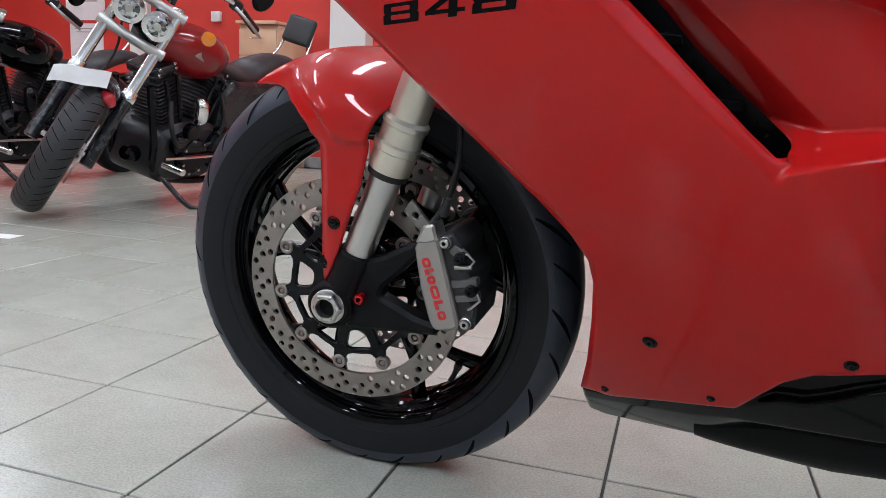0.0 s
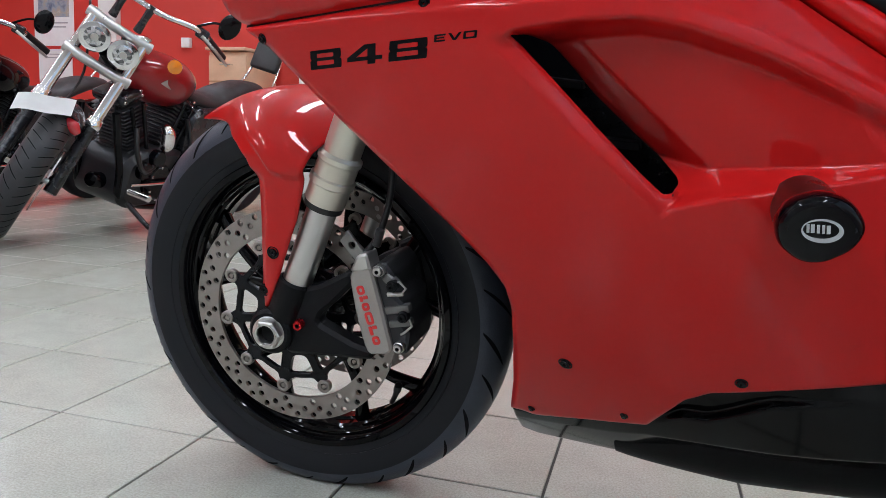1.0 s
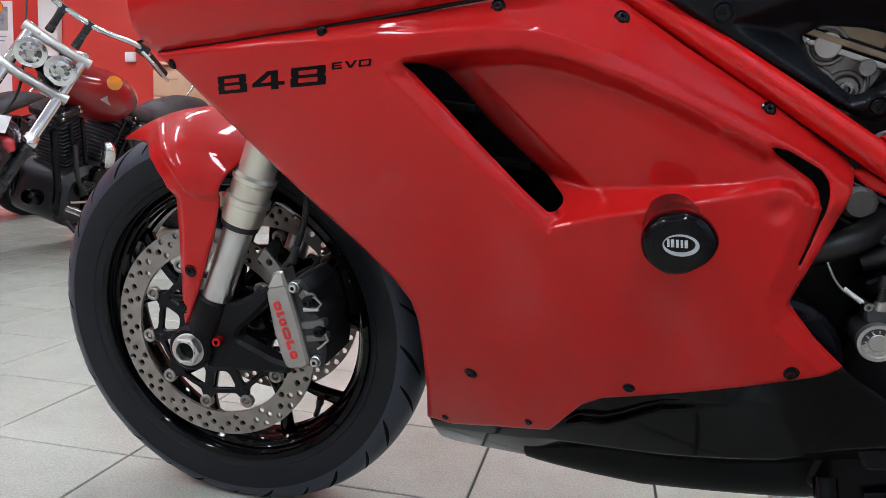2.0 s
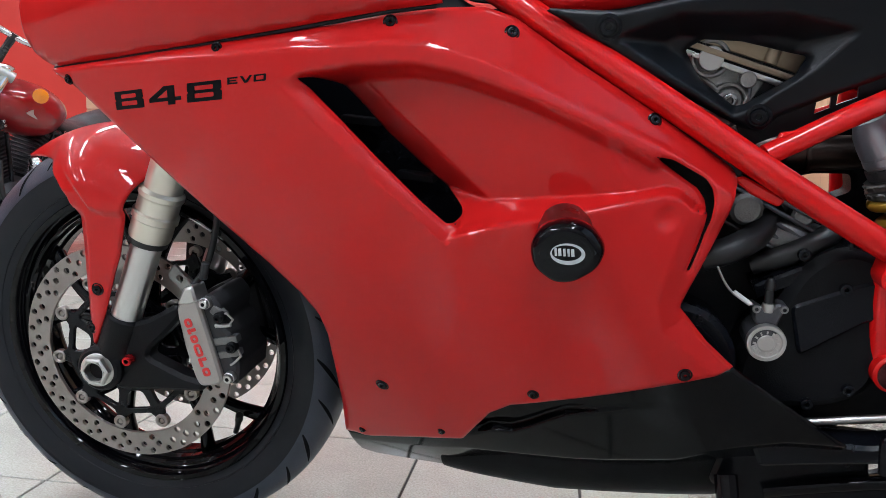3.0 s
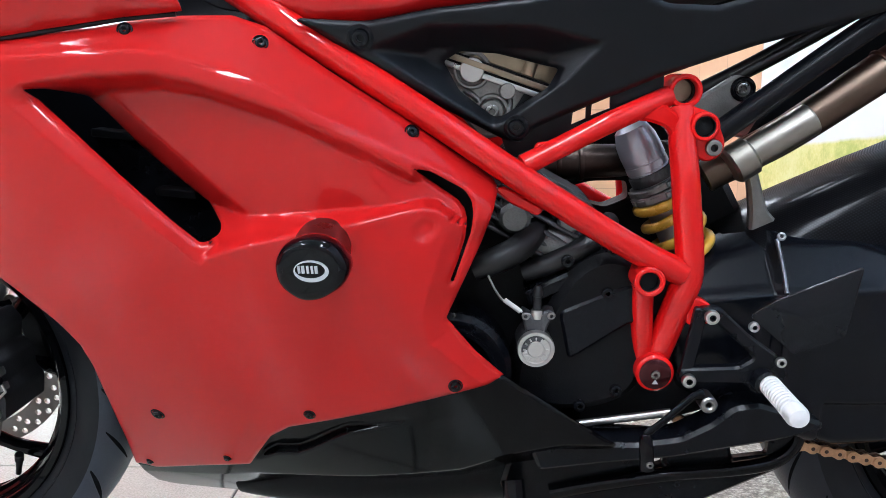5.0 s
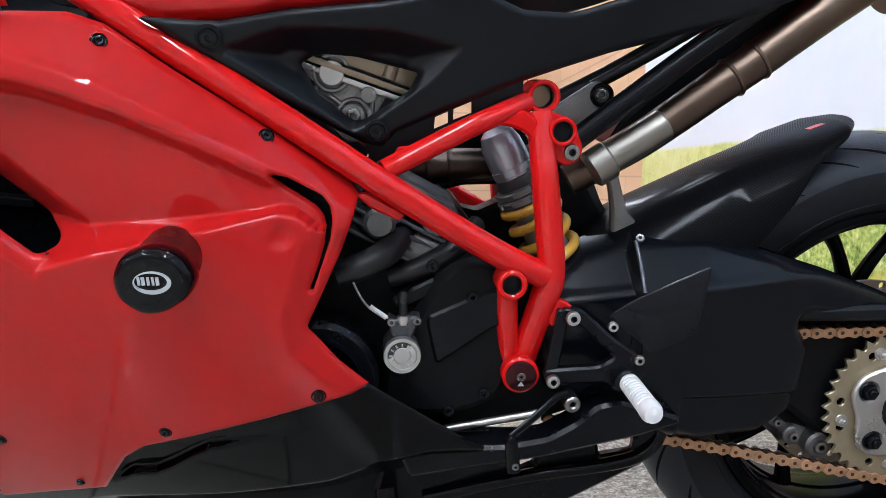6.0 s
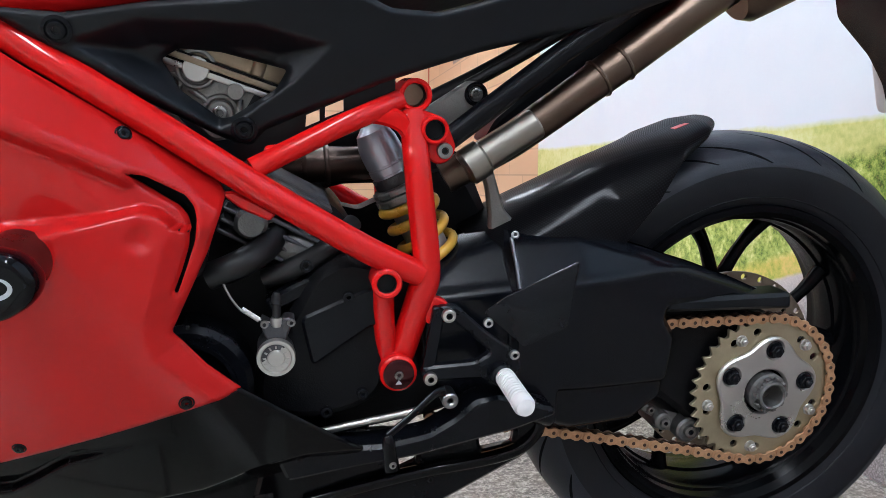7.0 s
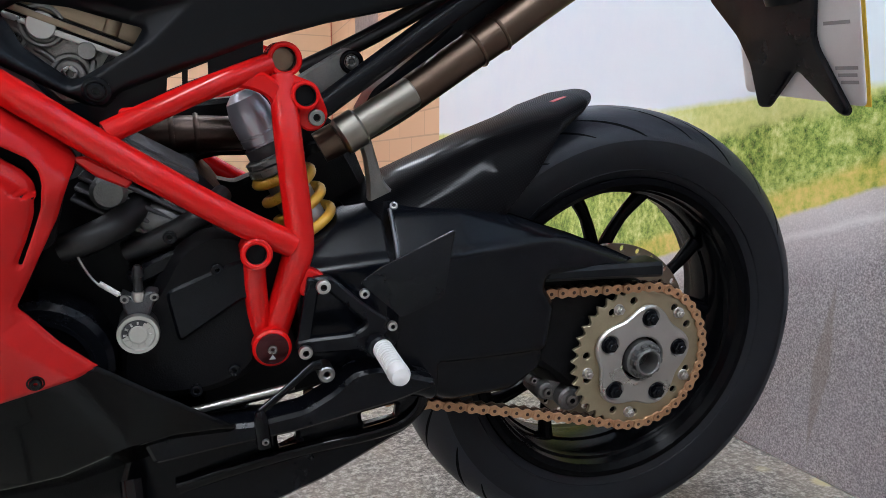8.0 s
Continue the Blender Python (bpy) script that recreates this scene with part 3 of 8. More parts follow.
def other_side(ob, name=None):
    """The same part on the machine's right side."""
    me = ob.data.copy()
    bm = bmesh.new()
    bm.from_mesh(me)
    lay = bm.verts.layers.float_vector.get("shade_normal")
    for v in bm.verts:
        v.co.y *= -1
    bmesh.ops.reverse_faces(bm, faces=bm.faces)
    given = [(v[lay][0], -v[lay][1], v[lay][2]) for v in bm.verts] if lay else None
    bm.to_mesh(me)
    bm.free()
    if given:
        me.normals_split_custom_set_from_vertices(given)
    twin = shared(name or ob.name.split(".")[0], me, ob.parent)
    if "label" in ob:
        twin["label"] = ob["label"]
    return twin


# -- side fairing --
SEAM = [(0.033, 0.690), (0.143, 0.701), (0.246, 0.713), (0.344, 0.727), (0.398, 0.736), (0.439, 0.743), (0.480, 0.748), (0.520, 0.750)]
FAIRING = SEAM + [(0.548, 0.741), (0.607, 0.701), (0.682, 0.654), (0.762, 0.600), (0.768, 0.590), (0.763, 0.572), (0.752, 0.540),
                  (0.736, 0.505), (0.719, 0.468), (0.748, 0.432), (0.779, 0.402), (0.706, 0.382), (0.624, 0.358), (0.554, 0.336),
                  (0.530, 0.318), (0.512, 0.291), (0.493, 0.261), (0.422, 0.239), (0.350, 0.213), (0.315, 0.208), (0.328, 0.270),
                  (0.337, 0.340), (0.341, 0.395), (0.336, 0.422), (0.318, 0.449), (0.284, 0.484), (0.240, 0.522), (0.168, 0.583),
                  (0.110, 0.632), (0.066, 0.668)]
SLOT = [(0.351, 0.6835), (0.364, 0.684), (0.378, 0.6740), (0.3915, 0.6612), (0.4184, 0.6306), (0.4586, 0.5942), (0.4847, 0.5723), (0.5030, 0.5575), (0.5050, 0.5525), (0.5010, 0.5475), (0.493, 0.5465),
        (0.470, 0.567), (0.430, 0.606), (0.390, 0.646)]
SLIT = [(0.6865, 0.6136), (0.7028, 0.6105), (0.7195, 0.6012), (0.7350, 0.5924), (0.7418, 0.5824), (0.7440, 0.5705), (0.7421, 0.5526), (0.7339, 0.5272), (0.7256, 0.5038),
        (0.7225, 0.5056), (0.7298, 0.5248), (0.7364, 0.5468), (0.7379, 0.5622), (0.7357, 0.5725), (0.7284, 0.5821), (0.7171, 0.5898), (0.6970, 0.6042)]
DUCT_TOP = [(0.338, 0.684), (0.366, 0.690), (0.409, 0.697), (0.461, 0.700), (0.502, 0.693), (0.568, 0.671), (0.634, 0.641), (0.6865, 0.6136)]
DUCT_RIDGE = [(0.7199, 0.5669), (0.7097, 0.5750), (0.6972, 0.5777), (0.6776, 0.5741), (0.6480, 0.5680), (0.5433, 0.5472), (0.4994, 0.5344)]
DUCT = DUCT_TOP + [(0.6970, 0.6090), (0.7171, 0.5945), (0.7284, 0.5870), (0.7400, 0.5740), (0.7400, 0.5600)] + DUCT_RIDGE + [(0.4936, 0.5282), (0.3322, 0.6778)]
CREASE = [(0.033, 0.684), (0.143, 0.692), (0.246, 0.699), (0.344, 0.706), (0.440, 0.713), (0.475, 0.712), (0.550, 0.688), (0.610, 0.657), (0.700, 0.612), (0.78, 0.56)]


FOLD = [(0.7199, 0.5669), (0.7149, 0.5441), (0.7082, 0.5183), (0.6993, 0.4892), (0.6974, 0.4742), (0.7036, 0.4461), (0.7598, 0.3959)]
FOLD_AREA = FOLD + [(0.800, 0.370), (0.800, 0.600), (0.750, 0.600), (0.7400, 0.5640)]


def segment_gap(x, z, ax, az, bx, bz):
    t = max(0.0, min(1.0, ((x - ax) * (bx - ax) + (z - az) * (bz - az)) / ((bx - ax) ** 2 + (bz - az) ** 2)))
    return math.hypot(x - ax - t * (bx - ax), z - az - t * (bz - az))


def line_gap(x, z, line):
    """The distance from a point to an open line."""
    return min(segment_gap(x, z, *a, *b) for a, b in zip(line, line[1:]))


def body_y(x, z):
    """The bulge of the fairing's left flank."""
    u, w = x - 0.4, z - 0.5
    return (-0.2441 - 0.1556 * u - 0.3207 * w + 0.5193 * u * u + 0.7814 * u * w + 0.8684 * w * w
            + 0.4642 * w ** 3 + 1.1157 * u * u * w + 1.3 * u * w * w + 0.2382 * u ** 3)


def fairing_y(x, z):
    y = body_y(x, z)
    over = z - along_line(x, CREASE)
    if over > 0:
        y += 0.55 * over * smoothstep(over / 0.010)
    if inside(x, z, DUCT):
        d = line_gap(x, z, DUCT_TOP)
        e = (x - 0.338) * 0.68 + (z - 0.684) * 0.733
        if e < 0.011:
            deep = 0.58 * max(0.0, e + 0.0085)
        elif e < 0.045:
            deep = 0.073 - 1.05 * max(0.0, e - 0.0165)
        else:
            deep = 0.043 * max(0.0, 1 - (e - 0.045) / 0.155)
        deep = max(deep, 0.013 * smoothstep((x - 0.60) / 0.06))
        g = line_gap(x, z, DUCT_RIDGE)
        y += min(deep * smoothstep(d / 0.017), 2.4 * g / (1 + 10 * g) * smoothstep((g + 0.004) / 0.012))
    if x > 0.69 and inside(x, z, FOLD_AREA):
        y += 0.45 * min(0.028, line_gap(x, z, FOLD)) * smoothstep((0.567 - z) / 0.03)
    return y + 0.0035 * smoothstep(1.3 - math.hypot(x - 0.699, z - 0.5575) / 0.011)


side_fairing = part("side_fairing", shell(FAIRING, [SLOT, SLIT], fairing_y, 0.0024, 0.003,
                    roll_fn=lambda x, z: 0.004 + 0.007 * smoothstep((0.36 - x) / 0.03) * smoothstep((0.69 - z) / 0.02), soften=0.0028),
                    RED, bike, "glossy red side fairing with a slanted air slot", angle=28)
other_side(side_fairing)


def fairing_point(x, z, lift=0.0):
    return Vector((x, fairing_y(x, z) - lift, z))


def fairing_normal(x, z):
    e = 0.004
    dx = (body_y(x + e, z) - body_y(x - e, z)) / (2 * e)
    dz = (body_y(x, z + e) - body_y(x, z - e)) / (2 * e)
    return Vector((dx, -1, dz)).normalized()


for sx, sz, r in ((0.064, 0.679, 0.006), (0.269, 0.711, 0.006), (0.439, 0.734, 0.007), (0.548, 0.725, 0.0075), (0.684, 0.645, 0.0075),
                  (0.729, 0.399, 0.0075), (0.580, 0.359, 0.0065), (0.402, 0.334, 0.0085), (0.350, 0.230, 0.005), (0.468, 0.270, 0.005)):
    bm = bmesh.new()
    p, nrm = fairing_point(sx, sz, -0.0012), fairing_normal(sx, sz)
    lathe(bm, [(r * 0.98, 0.0), (r * 0.98, 0.0016), (r * 0.80, 0.0022), (r * 0.80, 0.0008)], along(p, nrm), 20)
    socket_screw(bm, p + nrm * 0.001, nrm, r * 0.70, 0.0030)
    part("fairing_screw", bm, BLACK_GLOSS, side_fairing, "black socket screw")

# model number on the flank
SLANT = radians(6.0)


def flank_writing(x0, z0):
    def place(u, v):
        x = x0 + u * math.cos(SLANT) + v * 0.12
        z = z0 + u * math.sin(SLANT) + v
        return fairing_point(x, z, 0.0005)
    return place


EIGHT = [round_loop([(0.0, 0.0), (0.0425, 0.0), (0.0430, 0.0085), (0.0405, 0.0098), (0.0425, 0.0111), (0.0420, 0.0190), (0.0010, 0.0190), (0.0005, 0.0111), (0.0025, 0.0098), (0.0, 0.0085)], 0.0012, 3),
         round_loop([(0.0095, 0.0038), (0.0330, 0.0038), (0.0330, 0.0082), (0.0095, 0.0082)], 0.0012, 3),
         round_loop([(0.0100, 0.0114), (0.0325, 0.0114), (0.0325, 0.0155), (0.0100, 0.0155)], 0.0012, 3)]
FOUR = [[(0.0255, 0.0), (0.0350, 0.0), (0.0350, 0.0038), (0.0430, 0.0038), (0.0430, 0.0076), (0.0350, 0.0076), (0.0350, 0.0190), (0.0215, 0.0190), (0.0, 0.0076), (0.0, 0.0038), (0.0255, 0.0038)],
        [(0.0115, 0.0076), (0.0255, 0.0076), (0.0255, 0.0150)]]
LETTER_E = [[(0.0, 0.0), (0.0135, 0.0), (0.0135, 0.0019), (0.0030, 0.0019), (0.0030, 0.0033), (0.0120, 0.0033), (0.0120, 0.0049), (0.0030, 0.0049), (0.0030, 0.0063), (0.0135, 0.0063), (0.0135, 0.0082), (0.0, 0.0082)]]
LETTER_V = [[(0.0062, 0.0), (0.0098, 0.0), (0.0160, 0.0082), (0.0125, 0.0082), (0.0080, 0.0024), (0.0035, 0.0082), (0.0, 0.0082)]]
LETTER_O = [round_loop([(0.0, 0.0), (0.0155, 0.0), (0.0155, 0.0082), (0.0, 0.0082)], 0.0012, 3),
            [(0.0030, 0.0019), (0.0125, 0.0019), (0.0125, 0.0063), (0.0030, 0.0063)]]


def block_sign(loops, u0, put):
    """A squarish extended numeral or letter laid on the flank."""
    bm = bmesh.new()
    plate(bm, [[(u0 + u, v) for u, v in loop] for loop in loops], -0.001, 0.001, 0.0)
    for vert in bm.verts:
        lift = vert.co.y
        vert.co = put(vert.co.x, vert.co.z) + Vector((0, 0.0014 if lift > 0 else 0.0, 0))
    return bm


for digit, u0 in ((EIGHT, 0.0), (FOUR, 0.0505), (EIGHT, 0.1010)):
    part("model_number", block_sign(digit, u0, flank_writing(0.1290, 0.6475)), DECAL_BLACK, side_fairing, "black squarish numeral", smooth=False)
for letter, u0 in ((LETTER_E, 0.0), (LETTER_V, 0.0165), (LETTER_O, 0.0345)):
    part("model_suffix", block_sign([[(0.85 * u, 0.82 * v) for u, v in loop] for loop in letter], 0.85 * u0, flank_writing(0.2800, 0.6765)), DECAL_BLACK, side_fairing, "small black letter", smooth=False)

# -- nose fairing above the seam --
NOSE = [(x, z + 0.0020) for x, z in SEAM[:-1]] + [(0.505, 0.7545), (0.470, 0.768), (0.420, 0.790), (0.370, 0.830), (0.280, 0.880), (0.150, 0.890), (0.050, 0.840),
                                             (0.005, 0.770), (-0.002, 0.730), (0.008, 0.706)]


def nose_y(x, z):
    zs = along_line(x, SEAM)
    h = z - zs
    return body_y(x, zs) + 0.004 - 0.40 * h + 4.2 * max(0.0, h - 0.02) ** 2


nose_fairing = part("nose_fairing", shell(NOSE, [], nose_y, 0.009, 0.003, roll=0.006), RED, bike, "glossy red upper nose fairing")
other_side(nose_fairing)

# Black strip added behind the open seam, in place of the shade inside it.
bm = bmesh.new()
sweep(bm, [(x, body_y(x, z) + 0.0125, z + 0.001) for x, z in SEAM[:-1]], 0.0026, 10)
other_side(part("seam_gasket", bm, BLACK_MATT, bike, "black strip added behind the seam of the fairing panels"))
# Black filler added to close the open gap along the frame tube.
bm = bmesh.new()
plate(bm, [round_loop([(0.525, 0.752), (0.610, 0.705), (0.690, 0.655), (0.775, 0.598), (0.760, 0.570), (0.680, 0.625), (0.600, 0.670), (0.520, 0.730)], 0.006)], -0.176, -0.170, 0.001)
other_side(part("inner_panel", bm, BLACK_MATT, bike, "added black filler between fairing and frame tube"))

# -- fuel tank, seat and tail --
TANK = [(0.500, 0.775), (0.545, 0.757), (0.590, 0.7445), (0.645, 0.748), (0.705, 0.760), (0.790, 0.770), (0.870, 0.785), (0.880, 0.860), (0.780, 0.940), (0.620, 0.960), (0.520, 0.900)]
tank = part("fuel_tank", shell(TANK, [], lambda x, z: -0.19 + 0.05 * max(0, (x - 0.6)) + 3.2 * max(0.0, z - 0.80) ** 2, 0.01, 0.004, 0.012), RED, bike, "red fuel tank")
other_side(tank)

COVER = [(0.575, 0.748), (0.595, 0.737), (0.680, 0.683), (0.774, 0.635), (0.791, 0.632), (0.804, 0.647), (0.841, 0.663), (0.921, 0.696), (0.953, 0.707), (1.021, 0.729),
         (1.068, 0.741), (1.131, 0.757), (1.187, 0.774), (1.260, 0.800), (1.260, 0.850), (1.100, 0.805), (1.010, 0.775), (0.973, 0.7645), (0.925, 0.7655),
         (0.897, 0.776), (0.880, 0.786), (0.790, 0.7675), (0.705, 0.7575), (0.645, 0.7455)]
WINDOW = [(0.712, 0.711), (0.728, 0.721), (0.765, 0.719), (0.826, 0.705), (0.816, 0.687), (0.773, 0.659), (0.763, 0.657), (0.728, 0.683)]
HOLLOW = [(0.640, 0.722), (0.700, 0.745), (0.800, 0.745), (0.8692, 0.7290), (0.8572, 0.7168), (0.8336, 0.6927), (0.8014, 0.6709), (0.7824, 0.6560), (0.762, 0.646)]


def cover_y(x, z):
    y = -0.180 + 0.13 * (x - 0.70) - 0.25 * (z - 0.69)
    if x > 0.95:
        y += 0.10 * (x - 0.95)
    if inside(x, z, HOLLOW):
        d, _ = nearest(x, z, HOLLOW)
        facet = ((x - 0.868) * -0.729 + (z - 0.731) * 0.684) / 0.027
        y += min(0.024 * smoothstep(d / 0.012), 1.10 * d, 0.024 * max(0.0, min(1.0, facet + 0.06)))
    return y


frame_cover = part("frame_cover", shell(COVER, [WINDOW], cover_y, 0.0030, 0.004, 0.006, soften=0.003), BLACK_MATT, bike, "matt black side cover with a triangular opening", angle=32)
other_side(frame_cover)
for sx, sz in ((0.637, 0.731), (0.785, 0.648)):
    bm = bmesh.new()
    p = Vector((sx, cover_y(sx, sz) - 0.0005, sz))
    lathe(bm, [(0.0125, 0), (0.0125, 0.002), (0.0095, 0.003), (0.0095, 0.001)], along(p, (0, -1, -0.2)), 24)
    socket_screw(bm, p + Vector((0, -0.0005, 0)), (0, -1, -0.2), 0.008, 0.0035)
    part("cover_screw", bm, BLACK_SATIN, frame_cover, "black socket screw in a dished washer")

bm = bmesh.new()
plate(bm, [round_loop([(0.455, 0.778), (0.500, 0.757), (0.545, 0.752), (0.575, 0.748), (0.60, 0.775), (0.55, 0.82), (0.47, 0.82)], 0.01)], -0.176, -0.168)
part("inner_panel", bm, BLACK_MATT, bike, "matt black inner panel")
# Added backing plate stands in for the shade behind the slit.
bm = bmesh.new()
plate(bm, [round_loop([(0.680, 0.625), (0.745, 0.600), (0.758, 0.570), (0.745, 0.510), (0.720, 0.50), (0.700, 0.56)], 0.008)], -0.178, -0.172, 0.001)
part("inner_panel", bm, BLACK_ENGINE, bike, "added black backing that keeps the rear slit dark")

bm = bmesh.new()
plate(bm, [round_loop([(0.780, 0.612), (0.800, 0.622), (0.935, 0.672), (0.935, 0.715), (0.800, 0.690), (0.770, 0.640)], 0.004),
           [(0.8436, 0.6490), (0.8580, 0.6555), (0.8579, 0.6670), (0.8446, 0.6610)], [(0.8632, 0.6585), (0.8822, 0.6660), (0.8820, 0.6775), (0.8636, 0.6695)]], -0.1260, -0.1220, 0.0)
part("airbox_edge", bm, BLACK_MATT, bike, "black airbox edge under the side cover")
bm = bmesh.new()
plate(bm, [round_loop([(0.899, 0.778), (0.928, 0.7675), (0.972, 0.7665), (1.012, 0.778), (1.10, 0.808), (1.24, 0.856), (1.24, 0.88), (1.02, 0.85), (0.90, 0.84)], 0.012)], -0.125, 0.125, 0.012)
part("rider_seat", bm, LEATHER, bike, "black vinyl rider seat")
bm = bmesh.new()
plate(bm, [round_loop([(1.10, 0.812), (1.262, 0.802), (1.40, 0.835), (1.62, 0.90), (1.66, 0.93), (1.50, 0.95), (1.26, 0.90)], 0.02)], -0.10, 0.10, 0.02)
part("tail_fairing", bm, RED, bike, "red tail fairing")

# -- belly pan --
BELLY = [(0.3175, 0.2110), (0.348, 0.2165), (0.419, 0.2425), (0.489, 0.2650), (0.508, 0.2935), (0.526, 0.3200), (0.551, 0.3390), (0.622, 0.3610), (0.704, 0.3850), (0.776, 0.4045),
         (0.800, 0.386), (0.838, 0.360), (0.876, 0.334), (0.900, 0.318), (0.895, 0.290), (0.860, 0.268), (0.790, 0.246), (0.700, 0.226), (0.600, 0.206), (0.450, 0.166), (0.345, 0.151), (0.322, 0.158)]
SWAGE = [(0.500, 0.2660), (0.530, 0.2850), (0.555, 0.2890), (0.575, 0.3010), (0.597, 0.3170), (0.615, 0.3280), (0.645, 0.3360), (0.680, 0.3460), (0.720, 0.3530)]
CHINE = [(0.30, 0.188), (0.45, 0.226), (0.492, 0.241), (0.560, 0.252), (0.625, 0.2614), (0.688, 0.2740), (0.736, 0.2840), (0.783, 0.3050), (0.840, 0.3200), (0.90, 0.322)]


def belly_y(x, z):
    y = body_y(min(x, 0.80), z) + 0.0055
    low = along_line(x, CHINE) - z
    if low > 0:
        y += (0.22 + 0.68 * smoothstep((x - 0.46) / 0.10)) * low + 1.5 * low * low
    lift = z - along_line(x, SWAGE)
    fade = smoothstep((x - 0.497) / 0.03) * smoothstep((0.740 - x) / 0.16)
    if lift > 0:
        y += fade * 0.0125 * smoothstep(lift / 0.0095)
    return y


belly_pan = part("belly_pan", shell(BELLY, [], belly_y, 0.0024, 0.004, 0.004, soften=0.0018), PAN_BLACK, bike, "gloss black lower belly pan", angle=32)
other_side(belly_pan)
bm = bmesh.new()
sweep(bm, [(0.455, -0.055, 0.205), (0.60, -0.06, 0.216), (0.78, -0.06, 0.236), (0.92, -0.05, 0.268)], [0.03, 0.05, 0.055, 0.04], 20)
sweep(bm, [(0.455, 0.055, 0.205), (0.60, 0.06, 0.216), (0.78, 0.06, 0.236), (0.92, 0.05, 0.268)], [0.03, 0.05, 0.055, 0.04], 20)
part("exhaust_header", bm, BLACK_ENGINE, bike, "dark exhaust pipes under the engine")

# -- crash bobbin on the flank --
bobbin = part("crash_bobbin", cyl(bmesh.new(), (0.606, -0.24, 0.5445), (0.612, -0.318, 0.5425), 0.026, 0.004, 40), surface("dark_turned_steel", (0.060, 0.046, 0.042), 0.30, 0.9, var=0.05), bike, "crash protector with a dark steel spacer")
bm = bmesh.new()
outer = round_loop([(0.579, 0.546), (0.588, 0.563), (0.610, 0.571), (0.632, 0.565), (0.645, 0.546), (0.638, 0.528), (0.618, 0.515), (0.601, 0.514), (0.583, 0.527)], 0.018, 7)
rings = [[bm.verts.new((0.612 + (px - 0.612) * f, y, 0.5425 + (pz - 0.5425) * f)) for px, pz in outer]
         for f, y in ((0.90, -0.302), (0.97, -0.303), (1.0, -0.306), (1.0, -0.3150), (0.985, -0.3195), (0.945, -0.3235), (0.88, -0.3265), (0.80, -0.3282), (0.70, -0.3286))]
for a, b in zip(rings, rings[1:]):
    for k in range(len(a)):
        bm.faces.new([a[k], a[k - 1], b[k - 1], b[k]])
bm.faces.new(rings[0])
bm.faces.new(rings[-1])
part("cap", bm, BLACK_GLOSS, bobbin, "rounded gloss black cap")
bm = bmesh.new()
plate(bm, [[(0.6125 + 0.0145 * math.cos(a), 0.5425 + 0.0092 * math.sin(a)) for a in [2 * math.pi * k / 28 for k in range(28)]],
           [(0.6115 + 0.0124 * math.cos(a), 0.5433 + 0.0068 * math.sin(a)) for a in [2 * math.pi * k / 28 for k in range(28)]]], -0.3294, -0.3280, 0.0)
for dx, w in ((0.6025, 0.0020), (0.6058, 0.0026), (0.6097, 0.0020), (0.6132, 0.0019), (0.6166, 0.0026)):
    box(bm, pose(dx, -0.3289, 0.5438, 0, -6, 0), (w, 0.0012, 0.0064), 0)
part("badge", bm, DECAL_WHITE, bobbin, "pale oval badge")
for k in (-1, 1):
    part("cap_screw", socket_screw(bmesh.new(), (0.612 + k * 0.0215, -0.3265, 0.5435 + k * 0.001), (0, -1, 0), 0.0028, 0.002), BLACK_MATT, bobbin)

# ---- front wheel, fork and brakes ----
FRONT = Vector((0.0, 0.0, 0.300))
REAR = Vector((1.43, 0.0, 0.318))


def axle_at(c):
    """A matrix at c whose z axis points to the machine's left, along the axle."""
    return along(c, (0, -1, 0))


def tyre_profile(R, half, rim_r, crown=0.5):
    """Half-moon section of a motorcycle tyre, from the left bead over the crown to the right bead, as (radius, height)."""
    pts = [(rim_r - 0.006, half * 0.70), (rim_r + 0.002, half * 0.78), (rim_r + 0.016, half * 0.90), (rim_r + (R - rim_r) * 0.42, half * 0.985)]
    mid = rim_r + (R - rim_r) * 0.52
    for k in range(0, 11):
        a = math.pi / 2 * k / 10
        pts.append((mid + (R - mid) * math.sin(a), half * math.cos(a) ** 0.85 if k < 10 else 0.0))
    return pts + [(r, -h) for r, h in pts[-2::-1]]


def tyre(parent, c, R, half, rim_r, label):
    bm = bmesh.new()
    prof = tyre_profile(R, half, rim_r)
    lathe(bm, prof, axle_at(c), 96, cap=False)
    ob = part("tyre", bm, RUBBER, parent, label, angle=60)
    # moulded rib rings on the sidewall
    bm = bmesh.new()
    for side in (-1, 1):
        for rr, hh in ((rim_r + 0.0165, half * 0.905),):
            lathe(bm, [(rr - 0.0012, side * (hh - 0.001)), (rr, side * (hh + 0.0008)), (rr + 0.0012, side * (hh - 0.001))], axle_at(c), 96, cap=False)
    part("sidewall_rib", bm, RUBBER, ob)
    return ob


